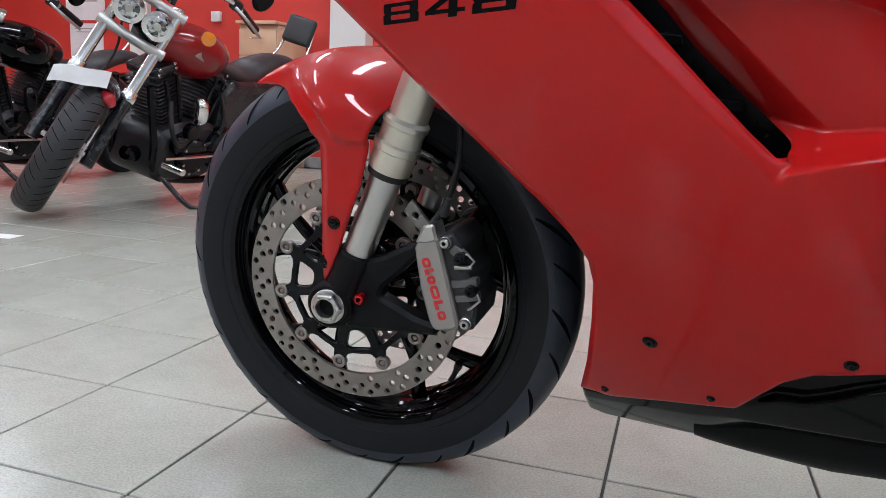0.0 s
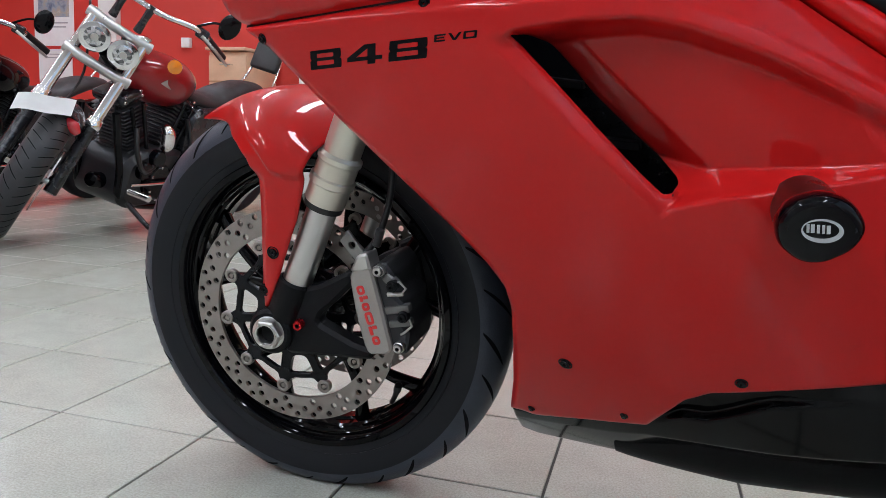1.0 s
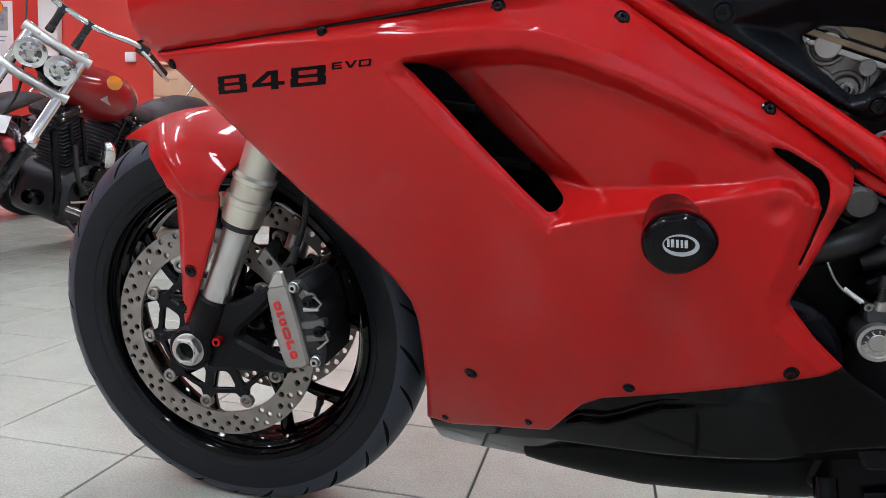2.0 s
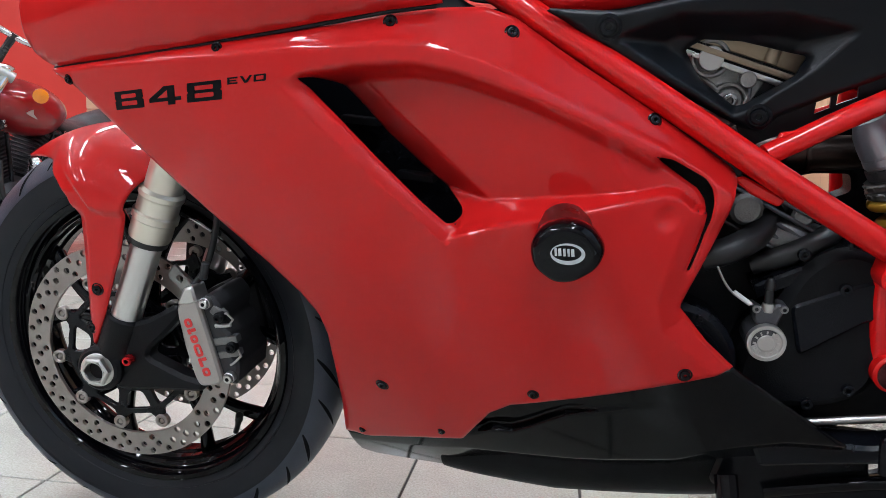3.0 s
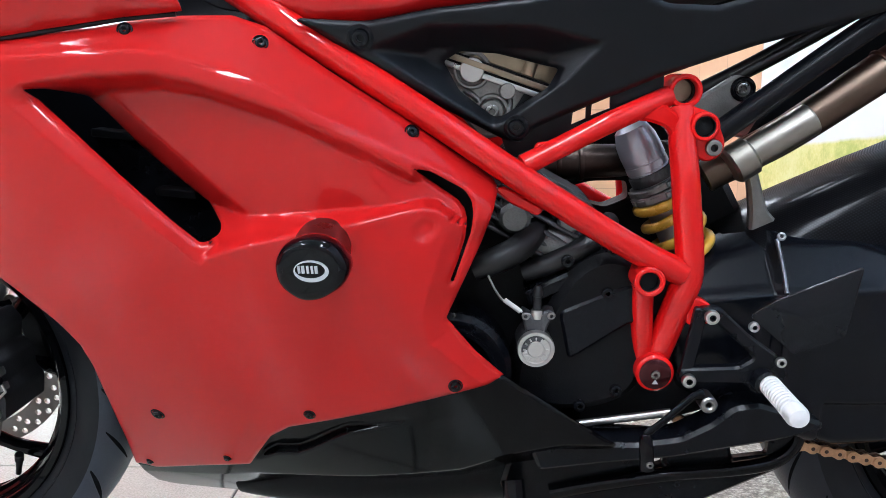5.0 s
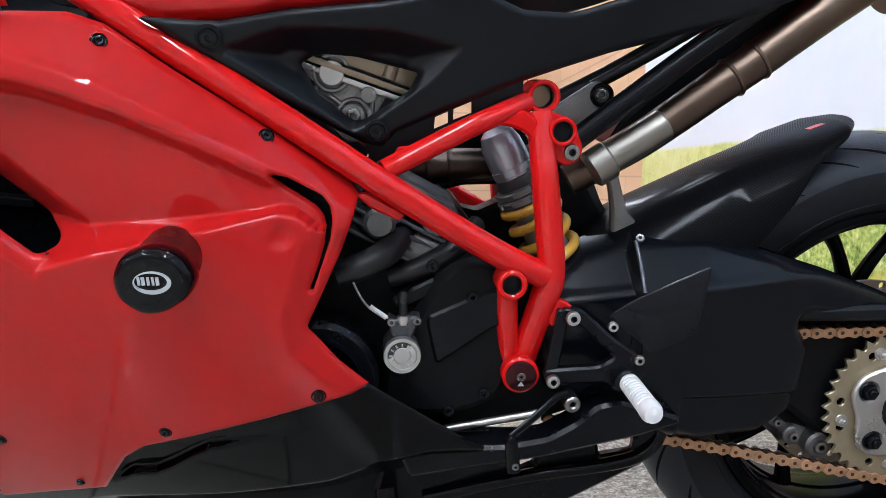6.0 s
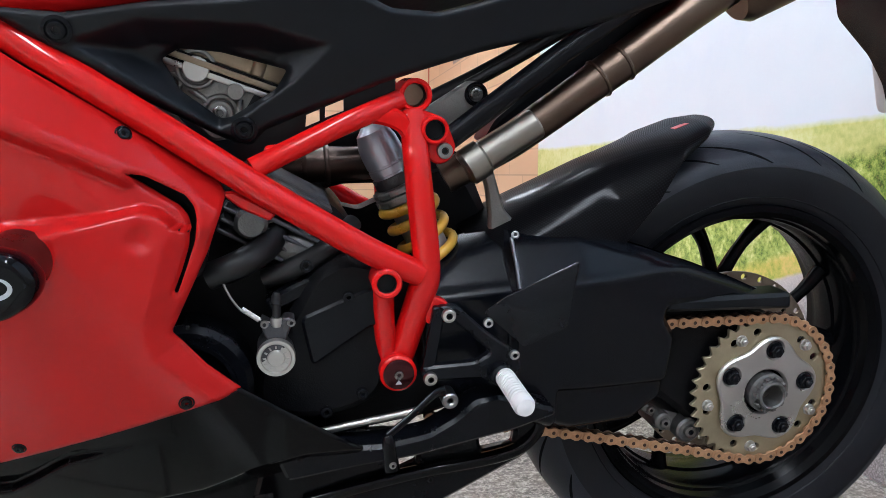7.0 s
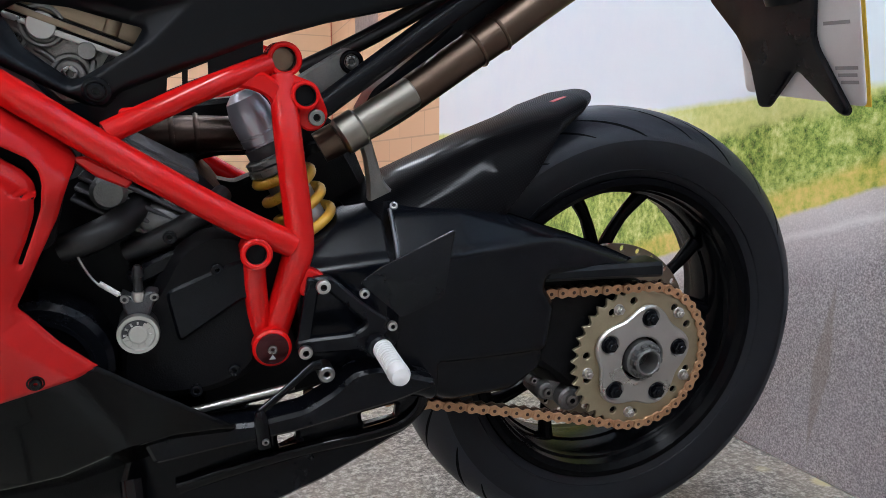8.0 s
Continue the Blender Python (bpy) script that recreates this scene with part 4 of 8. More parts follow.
def tread(parent, c, R, half, rim_r, n, slope, finish):
    """The tread band and its slanted sipes, cut as dark channels just above the band."""
    mid = rim_r + (R - rim_r) * 0.52
    m = axle_at(c)

    def on(a_wheel, a_sec, lift):
        r = mid + (R - mid) * math.sin(a_sec)
        h = half * max(0.0, math.cos(a_sec)) ** 0.85 * (1 if a_sec <= math.pi / 2 else -1)
        return m @ Vector(((r + lift * math.sin(a_sec)) * math.cos(a_wheel), (r + lift * math.sin(a_sec)) * math.sin(a_wheel), h + lift * math.cos(a_sec)))

    bm = bmesh.new()
    secs = [radians(8 + 82 * k / 14) for k in range(15)]
    prof = [(mid + (R - mid) * math.sin(a) + 0.0007 * math.sin(a), half * max(0.0, math.cos(a)) ** 0.85 + 0.0007 * math.cos(a)) for a in secs]
    prof = prof + [(r, -h) for r, h in prof[-2::-1]]
    lathe(bm, prof, m, 96, cap=False)
    band = part("tread_band", bm, finish, parent, "tread with slanted grooves", angle=60)
    for side in (1, -1):
        for k in range(n):
            base = 2 * math.pi * (k + (0.5 if side < 0 else 0)) / n
            for off, s0, s1, wide in ((0.0, 14, 62, 1.0), (math.pi / n, 22, 76, 0.75)):
                bm = bmesh.new()
                rows = []
                for q in range(9):
                    t = q / 8
                    sec = radians(s0 + (s1 - s0) * t)
                    aw = base + off + slope * t + 0.25 * slope * t * t
                    w = 0.0052 * wide * math.sin(math.pi * (0.12 + 0.8 * t)) / R
                    row = []
                    for dw in (-w, w):
                        p = on(aw + dw, sec, 0.0012)
                        if side < 0:
                            p.y = 2 * c.y - p.y
                        row.append(bm.verts.new(p))
                    rows.append(row)
                for a, b in zip(rows, rows[1:]):
                    bm.faces.new([a[0], a[1], b[1], b[0]])
                part("tread_groove", bm, GROOVE, band)
    return band


def rim(parent, c, rim_r, half, spokes, hub_r, hub_half, dish, label, finish):
    bm = bmesh.new()
    w = half
    prof = [(rim_r + 0.004, w), (rim_r + 0.006, w - 0.003), (rim_r - 0.002, w - 0.007), (rim_r - 0.013, w - 0.018), (rim_r - 0.015, w * 0.45),
            (rim_r - 0.017, 0), (rim_r - 0.015, -w * 0.45), (rim_r - 0.013, -w + 0.018), (rim_r - 0.002, -w + 0.007), (rim_r + 0.006, -w + 0.003), (rim_r + 0.004, -w)]
    half_in = [(rim_r - 0.024, 0.004), (rim_r - 0.021, 0.008), (rim_r - 0.021, w * 0.45), (rim_r - 0.0175, w * 0.52), (rim_r - 0.0165, w * 0.66), (rim_r - 0.0135, w * 0.70), (rim_r - 0.0120, w - 0.008), (rim_r - 0.004, w), (rim_r + 0.004, w)]
    inner = [(r, -h) for r, h in half_in[-2::-1]] + half_in
    lathe(bm, prof + inner, axle_at(c), 96, cap=False)
    ob = part("rim", bm, finish, parent, label, angle=35)
    for k in range(spokes):
        bm = bmesh.new()
        a = 2 * math.pi * k / spokes + 0.31
        for s in (-1, 1):
            pts = []
            for t in (0.0, 0.35, 0.7, 1.0):
                r = hub_r * 0.85 + (rim_r - 0.017 - hub_r * 0.85) * t
                aa = a + s * 0.30 * t ** 1.25
                pts.append(c + Vector((r * math.cos(aa), -dish * (1 - t), r * math.sin(aa))))
            sweep(bm, pts, [0.015, 0.0105, 0.0088, 0.012], 12, flat=1.0)
        part("spoke", bm, finish, ob)
    bm = bmesh.new()
    lathe(bm, [(0.02, hub_half), (hub_r * 0.7, hub_half), (hub_r * 0.78, hub_half - 0.006), (hub_r, dish + 0.012), (hub_r, dish - 0.02), (hub_r * 0.7, -hub_half), (0.02, -hub_half)], axle_at(c), 40)
    part("hub", bm, BLACK_SATIN, ob)
    return ob


def brake_disc(parent, c, y, R, r, holes, label, bobbins=10, carrier=True, finish=None):
    """A drilled floating disc: swept band with real holes, its carrier and the bobbins."""
    m = Matrix.Translation((c.x, 0, c.z))
    loops = [circle(0, 0, R, 96), circle(0, 0, r, 72)]
    for row, rr, ph in ((0, R - 0.0065, 0.0), (1, (R + r) / 2 + 0.001, 0.5), (2, r + 0.0075, 0.15)):
        for k in range(holes):
            a = 2 * math.pi * (k + ph) / holes
            if row == 2 and k % 2:
                continue
            loops.append(circle(rr * math.cos(a), rr * math.sin(a), 0.0046, 10))
    bm = bmesh.new()
    plate(bm, loops, y - 0.0025, y + 0.0025, 0.0, m)
    disc = part("brake_disc", bm, finish or DISC_STEEL, parent, label, angle=30)
    if carrier:
        bm = bmesh.new()
        ring_o = []
        for k in range(bobbins * 8):
            a = 2 * math.pi * k / (bobbins * 8)
            lobe = max(0.0, math.cos(bobbins * (a - BOBBIN_PHASE))) ** 2
            ring_o.append(((0.092 + 0.018 * lobe) * math.cos(a), (0.092 + 0.018 * lobe) * math.sin(a)))
        holes_c = []
        for k in range(bobbins):
            a = 2 * math.pi * k / bobbins + BOBBIN_PHASE + math.pi / bobbins
            w0, w1 = 0.19, 0.24
            holes_c.append(round_loop([(0.058 * math.cos(a - w0), 0.058 * math.sin(a - w0)), (0.086 * math.cos(a - w1), 0.086 * math.sin(a - w1)),
                                       (0.086 * math.cos(a + w1), 0.086 * math.sin(a + w1)), (0.058 * math.cos(a + w0), 0.058 * math.sin(a + w0))], 0.008, 3))
        plate(bm, [ring_o, circle(0, 0, 0.034, 32)] + holes_c, y - 0.004, y + 0.003, 0.0012, m)
        part("carrier", bm, BLACK_SATIN, disc, "black disc carrier")
        for k in range(bobbins):
            a = 2 * math.pi * k / bobbins + BOBBIN_PHASE
            p = Vector((c.x + 0.1085 * math.cos(a), y, c.z + 0.1085 * math.sin(a)))
            bm = bmesh.new()
            s = -1 if y < 0 else 1
            pipe_ring(bm, p - Vector((0, s * 0.003, 0)), p + Vector((0, s * 0.0065, 0)), 0.0100, 0.0048, 0.001, 20)
            cyl(bm, p, p + Vector((0, s * 0.005, 0)), 0.0036, 0.0005, 12)
            part("bobbin", bm, DISC_STEEL, disc, "steel disc bobbin")
    return disc


BOBBIN_PHASE = math.atan2(0.0525, -0.095)
front_wheel = part("front_wheel", cyl(bmesh.new(), FRONT + Vector((0, -0.118, 0)), FRONT + Vector((0, 0.118, 0)), 0.0125), STEEL, bike, "front wheel on its steel axle")
FRONT_MID = FRONT + Vector((0.0, 0.015, 0.0))
tyre(front_wheel, FRONT_MID, 0.3000, 0.0530, 0.2175, "black sports tyre")
tread(front_wheel, FRONT_MID, 0.3000, 0.0530, 0.2175, 14, -0.14, FRONT_TREAD_LIT)
rim(front_wheel, FRONT_MID, 0.2175, 0.047, 5, 0.045, 0.055, 0.022, "gloss black cast wheel rim", BLACK_GLOSS)
brake_disc(front_wheel, FRONT, -0.068, 0.1570, 0.1225, 36, "drilled steel brake disc")
brake_disc(front_wheel, FRONT, 0.095, 0.1570, 0.1225, 36, "drilled steel brake disc")
bm = bmesh.new()
sweep(bm, [(0.120, 0.0, 0.155), (0.130, -0.012, 0.172), (0.137, -0.020, 0.187)], [0.004, 0.004, 0.005], 10)
cyl(bm, (0.137, -0.020, 0.186), (0.142, -0.026, 0.198), 0.0058)
part("valve", bm, SOFT_BLACK, front_wheel, "black tyre valve with cap")

# fork leg: inverted, champagne upper tube over a bright stanchion, black axle clamp
FORK_DIR = Vector((0.380, 0, 0.925)).normalized()


def fork_leg(side):
    y = side * 0.115
    base = Vector((0.022, y, 0.336))

    def at(h):
        return base + FORK_DIR * h

    leg = part("fork_leg", cyl(bmesh.new(), at(0.02), at(0.20), 0.0198, 0.001, 40), FORK_CHROME, bike, "bright fork stanchion in a champagne upper tube")
    bm = bmesh.new()
    lathe(bm, [(0.021, 0.158), (0.0255, 0.158), (0.0265, 0.162), (0.0265, 0.183), (0.0290, 0.185), (0.0290, 0.193), (0.0262, 0.195), (0.0262, 0.212), (0.0268, 0.214),
               (0.0282, 0.216), (0.0282, 0.222), (0.0238, 0.226), (0.0238, 0.46), (0.020, 0.46)], along(base, FORK_DIR), 48)
    part("outer_tube", bm, FORK_ALU, leg, "champagne anodised upper fork tube", angle=25)
    part("dust_seal", lathe(bmesh.new(), [(0.0195, 0.150), (0.0245, 0.150), (0.0258, 0.158), (0.0195, 0.158)], along(base, FORK_DIR), 40), SOFT_BLACK, leg, "black fork dust seal")
    bm = bmesh.new()
    lathe(bm, [(0.0, -0.03), (0.020, -0.03), (0.0245, -0.012), (0.0252, 0.030), (0.0242, 0.040), (0.0205, 0.043), (0.0205, 0.03)], along(base, FORK_DIR), 40)
    s = side
    cyl(bm, (0.002, s * 0.088, 0.303), (0.004, s * 0.139, 0.304), 0.031, 0.004, 36)
    plate(bm, [round_loop([(0.012, 0.345), (0.030, 0.362), (0.075, 0.374), (0.118, 0.398), (0.126, 0.384), (0.095, 0.352), (0.075, 0.335), (0.070, 0.322), (0.120, 0.300),
                           (0.150, 0.294), (0.146, 0.280), (0.080, 0.276), (0.020, 0.272)], 0.008)], s * 0.128, s * 0.100, 0.005)
    part("axle_clamp", bm, BLACK_ENGINE, leg, "black axle clamp and caliper bracket", angle=35)
    part("pinch_bolt", socket_screw(bmesh.new(), (0.047, s * 0.130, 0.3195), (0.12, s, 0.02), 0.0068, 0.012), RED_ANODISED, leg, "red anodised pinch bolt")
    bm = bmesh.new()
    pipe_ring(bm, (0.004, s * 0.136, 0.304), (0.005, s * 0.142, 0.3045), 0.0225, 0.0150, 0.001, 36)
    hex_nut(bm, (0.005, s * 0.1415, 0.3045), (0.02, s, 0), 0.0205, 0.0085, 0.0145)
    lathe(bm, [(0.0145, -0.02), (0.0145, 0.0085), (0.0132, 0.0085), (0.0125, -0.02)], along((0.005, s * 0.1415, 0.3045), (0.02, s, 0)), 32, cap=False)
    part("axle_nut", bm, STEEL, leg, "bright steel axle nut", angle=30)
    return leg


fork_leg(-1)
fork_leg(1)


def caliper(side):
    s = side
    FACE = [(0.1185, 0.391), (0.131, 0.416), (0.1435, 0.420), (0.150, 0.401), (0.163, 0.350), (0.1755, 0.298), (0.168, 0.292), (0.143, 0.288), (0.137, 0.300), (0.1265, 0.340)]
    bm = bmesh.new()
    plate(bm, [round_loop(FACE, 0.006)], s * 0.1285, s * 0.098, 0.003)
    body = part("brake_caliper", bm, CALIPER_GREY, bike, "grey radial brake caliper with red printing", angle=35)
    bm = bmesh.new()
    plate(bm, [round_loop([(0.120, 0.398), (0.131, 0.421), (0.144, 0.424), (0.149, 0.403), (0.135, 0.3985)], 0.004)], s * 0.1300, s * 0.0965, 0.003)
    part("banjo_end", bm, SILVER, body, "bright machined upper end")
    bm = bmesh.new()
    plate(bm, [round_loop([(0.145, 0.405), (0.163, 0.412), (0.176, 0.396), (0.172, 0.372), (0.188, 0.360), (0.186, 0.335), (0.196, 0.322), (0.192, 0.292), (0.172, 0.290), (0.160, 0.345)], 0.005)], s * 0.120, s * 0.030, 0.004)
    plate(bm, [round_loop([(0.120, 0.395), (0.150, 0.410), (0.172, 0.300), (0.145, 0.290)], 0.006)], s * 0.06, s * 0.028, 0.004)
    part("inner_half", bm, CALIPER_DARK, body, "dark cast caliper half", angle=35)
    for px, pz in ((0.158, 0.402), (0.184, 0.303), (0.176, 0.384), (0.190, 0.345)):
        bm = bmesh.new()
        cyl(bm, (px, s * 0.118, pz), (px, s * 0.128, pz), 0.0075, 0.001, 20)
        socket_screw(bm, (px, s * 0.128, pz), (0, s, 0), 0.0058, 0.004)
        part("caliper_bolt", bm, STEEL if pz < 0.32 or pz > 0.4 else BLACK_ENGINE, body)
    for loop in (((0.1679, 0.3697), (0.1856, 0.3719), (0.1925, 0.3812), (0.1840, 0.3893), (0.1760, 0.3860)), ((0.1850, 0.3190), (0.1899, 0.3223), (0.2004, 0.3325), (0.1967, 0.3413))):
        bm = bmesh.new()
        sweep(bm, [(px, s * 0.121, pz) for px, pz in loop], 0.0016, 8, smooth=False)
        part("spring_clip", bm, STEEL, body, "bent wire clip")
    for px, pz, w, h, a in ((0.180, 0.352, 0.034, 0.010, -12), (0.184, 0.334, 0.030, 0.009, -12), (0.172, 0.388, 0.020, 0.012, 40)):
        bm = box(bmesh.new(), pose(px, s * 0.116, pz, 0, a, 0), (w, 0.014, h), 0.002)
        part("pad_backing", bm, DULL_CAST, body, "bare edge of a brake pad", angle=35)
    part("hose_union", cyl(bmesh.new(), (0.150, s * 0.112, 0.430), (0.156, s * 0.112, 0.452), 0.0055, 0.001, 16), CALIPER_DARK, body, "dark hose union")
    part("pad_pin", cyl(bmesh.new(), (0.168, s * 0.122, 0.372), (0.190, s * 0.122, 0.374), 0.0026, 0.0005, 12), STEEL, body, "pad retaining pin")
    # printed maker's mark as plain rounded shapes
    up = Vector((-0.036, 0, 0.118)).normalized()
    out = Vector((up.z, 0, -up.x))
    base = Vector((0.1565, s * 0.1288, 0.3045))
    mm = Matrix((out, Vector((0, s, 0)), up)).transposed().to_4x4()
    mm.translation = base
    for h0, h1, bar in ((0.0, 0.0115, False), (0.0135, 0.0255, True), (0.0275, 0.0445, False), (0.0465, 0.0570, False), (0.0590, 0.0660, True), (0.0680, 0.0800, False)):
        bm = bmesh.new()
        rim_loop = round_loop([(-0.0055, h0), (0.0050, h0), (0.0050, h1), (-0.0055, h1)], 0.0045, 5)
        if bar:
            plate(bm, [round_loop([(-0.0055, h0), (-0.0010, h0), (-0.0010, h1), (-0.0055, h1)], 0.0015, 3)], 0.0, 0.0006, 0.0, mm)
            plate(bm, [round_loop([(-0.0005, h1 - 0.0045), (0.0065, h1 - 0.0045), (0.0065, h1), (-0.0005, h1)], 0.0015, 3)], 0.0, 0.0006, 0.0, mm)
        else:
            plate(bm, [rim_loop, round_loop([(-0.0022, h0 + 0.0036), (0.0018, h0 + 0.0036), (0.0018, h1 - 0.0036), (-0.0022, h1 - 0.0036)], 0.0014, 3)], 0.0, 0.0006, 0.0, mm)
        part("printed_shape", bm, DECAL_RED, body, "red printed shape", smooth=False)
    return body


caliper(-1)
caliper(1)
bm = bmesh.new()
sweep(bm, [(0.135, -0.110, 0.420), (0.150, -0.100, 0.445), (0.160, -0.085, 0.50), (0.150, -0.06, 0.58), (0.14, -0.05, 0.66)], 0.0042, 10)
part("brake_hose", bm, SOFT_BLACK, bike, "black brake hose")
bm = bmesh.new()
plate(bm, [round_loop([(0.092, 0.428), (0.104, 0.444), (0.130, 0.412), (0.118, 0.400)], 0.003), circle(0.110, 0.424, 0.0045, 12)], -0.100, -0.094, 0.001)
part("hose_bracket", bm, CAST_ALU, bike, "bare metal bracket with a hole")


# -- front mudguard --
ARCH_R = 0.3185


def arch(deg, r=ARCH_R):
    return (FRONT.x + r * math.cos(radians(deg)), FRONT.z + r * math.sin(radians(deg)))


FENDER = [arch(a) for a in range(124, 54, -4)] + [arch(54, 0.306), arch(60, 0.292), (0.110, 0.568), (0.096, 0.562), (0.080, 0.546), (0.069, 0.526), (0.066, 0.506), (0.055, 0.463), (0.021, 0.382), (-0.001, 0.339),
          (-0.010, 0.329), (-0.020, 0.334), (-0.011, 0.379), (-0.006, 0.440), (-0.005, 0.490), (-0.008, 0.515), (-0.020, 0.533), (-0.042, 0.550), (-0.075, 0.5615), (-0.115, 0.5655), (-0.150, 0.5655)]


SHOULDER = [(-0.060, 0.590), (-0.0032, 0.5556), (0.0077, 0.5461), (0.0220, 0.5269), (0.0405, 0.5199), (0.0628, 0.5205), (0.090, 0.535)]
STAY_RIDGE = [(0.335, -0.008), (0.4066, 0.0049), (0.4575, 0.0128), (0.5129, 0.0138), (0.5426, 0.0038), (0.560, -0.006)]


def fender_y(x, z):
    dx, dz = x - FRONT.x, z - FRONT.z
    r = math.hypot(dx, dz)
    th = math.degrees(math.atan2(dz, dx))
    wide = 0.25 + 0.75 * smoothstep((126 - th) / 24)
    k = max(0.0, min(1.0, (r - 0.236) / (ARCH_R - 0.236)))
    full = 0.052 + 0.095 * smoothstep((x + 0.16) / 0.18)
    side = smoothstep((x + 0.05) / 0.045)
    over = z - along_line(x, SHOULDER)
    y = -full * wide * (1 - k ** 1.9) ** 0.5
    if over < 0:
        y += 0.0050 * side * smoothstep(-over / 0.010)
        y += 0.60 * max(0.0, along_line(z, STAY_RIDGE) - x) * smoothstep((0.525 - z) / 0.02) * smoothstep((x + 0.030) / 0.012)
    return y + 0.10 * max(0.0, 0.44 - z)


fender = part("front_fender", shell(FENDER, [], fender_y, 0.0028, 0.0025, 0.003, both=True, soften=0.0018), RED, bike, "glossy red front mudguard with stays")
for px, pz in ((0.018, 0.416), (-0.004, 0.360)):
    bm = bmesh.new()
    p = Vector((px, fender_y(px, pz) + 0.0005, pz))
    lathe(bm, [(0.0085, 0), (0.0085, 0.0012), (0.007, 0.0016), (0.007, 0.0006)], along(p, (0, -1, 0)), 20)
    socket_screw(bm, p, (0, -1, 0), 0.0055, 0.0035)
    part("fender_screw", bm, BLACK_GLOSS, fender, "black socket screw")

# dark radiator, ducts and engine front between the fairings
bm = bmesh.new()
box(bm, pose(0.345, 0, 0.52, 0, -18, 0), (0.035, 0.34, 0.26), 0.006)
part("radiator", bm, BLACK_ENGINE, bike, "black radiator behind the front wheel")
bm = bmesh.new()
plate(bm, [round_loop([(0.36, 0.30), (0.40, 0.62), (0.50, 0.72), (0.64, 0.70), (0.74, 0.58), (0.70, 0.40), (0.60, 0.28)], 0.03)], -0.15, 0.15, 0.02)
part("engine_front", bm, BLACK_ENGINE, bike, "black engine front behind the fairing")
for vx, vz in ((0.364, 0.640), (0.424, 0.582)):
    bm = bmesh.new()
    plate(bm, [round_loop([(vx, vz + 0.004), (vx + 0.040, vz), (vx + 0.042, vz - 0.008), (vx, vz - 0.004)], 0.002)], -0.180, -0.150, 0.001)
    part("duct_vane", bm, BLACK_ENGINE, bike, "black vane inside the air slot")
bm = bmesh.new()
plate(bm, [round_loop([(0.270, 0.665), (0.29, 0.705), (0.42, 0.70), (0.55, 0.56), (0.52, 0.50), (0.40, 0.52)], 0.01)], -0.160, -0.154, 0.001)
part("duct_wall", bm, BLACK_SATIN, bike, "black inner wall of the air duct")

# ---- frame, engine, rear suspension and wheel ----
bm = bmesh.new()
sweep(bm, [(0.47, -0.165, 0.803), (0.553, -0.184, 0.751), (0.70, -0.187, 0.659), (0.80, -0.184, 0.594), (0.90, -0.176, 0.533), (0.958, -0.166, 0.503)], 0.0138, 24)
trellis = part("frame", bm, FRAME_RED, bike, "red trellis frame tubes")
other_side(trellis)


def frame_bits():
    bits = []
    bm = bmesh.new()
    sweep(bm, [(0.792, -0.176, 0.612), (0.873, -0.155, 0.651), (0.940, -0.130, 0.6790)], 0.0108, 22)
    bits.append(("upper_strut", bm))
    bm = bmesh.new()
    sweep(bm, [(0.953, -0.132, 0.6665), (0.954, -0.142, 0.636), (0.957, -0.156, 0.593), (0.966, -0.162, 0.51), (0.961, -0.160, 0.479), (0.951, -0.154, 0.44), (0.941, -0.148, 0.400)],
          [0.0135, 0.0138, 0.0142, 0.0145, 0.0155, 0.015, 0.014], 26)
    bits.append(("rear_upright", bm))
    bm = bmesh.new()
    sweep(bm, [(0.921, -0.156, 0.492), (0.922, -0.158, 0.455), (0.928, -0.148, 0.402)], 0.0118, 20)
    bits.append(("front_leg", bm))
    bm = bmesh.new()
    pipe_ring(bm, (0.9545, -0.090, 0.684), (0.9545, -0.1390, 0.684), 0.0172, 0.0120)
    bits.append(("upper_lug", bm))
    bm = bmesh.new()
    pipe_ring(bm, (0.973, -0.115, 0.650), (0.973, -0.153, 0.650), 0.0146, 0.0100)
    plate(bm, [round_loop([(0.955, 0.672), (0.985, 0.662), (0.998, 0.632), (0.992, 0.618), (0.978, 0.613), (0.960, 0.625)], 0.008)], -0.143, -0.128, 0.002)
    bits.append(("seat_lug", bm))
    bm = bmesh.new()
    pipe_ring(bm, (0.921, -0.130, 0.4985), (0.921, -0.1890, 0.4985), 0.0156, 0.0100)
    bits.append(("engine_lug", bm))
    bm = bmesh.new()
    cyl(bm, (0.937, -0.125, 0.395), (0.937, -0.173, 0.395), 0.0200, 0.0025, 36)
    bits.append(("pivot_lug", bm))
    bm = bmesh.new()
    plate(bm, [round_loop([(0.895, 0.656), (0.932, 0.672), (0.945, 0.664), (0.960, 0.648), (0.962, 0.590), (0.948, 0.628), (0.936, 0.648), (0.920, 0.654)], 0.006)], -0.148, -0.132, 0.003)
    bits.append(("gusset", bm))
    bm = bmesh.new()
    plate(bm, [round_loop([(0.762, 0.590), (0.774, 0.592), (0.814, 0.570), (0.808, 0.5625), (0.782, 0.574)], 0.004)], -0.182, -0.172, 0.002)
    bits.append(("gusset", bm))
    bm = bmesh.new()
    plate(bm, [round_loop([(0.800, 0.616), (0.804, 0.634), (0.820, 0.636), (0.830, 0.629), (0.822, 0.618)], 0.004)], -0.174, -0.164, 0.002)
    bits.append(("gusset", bm))
    bm = bmesh.new()
    plate(bm, [round_loop([(0.962, 0.482), (0.985, 0.474), (0.998, 0.462), (0.990, 0.450), (0.966, 0.448)], 0.005)], -0.170, -0.155, 0.002)
    bits.append(("bracket_lug", bm))
    return bits


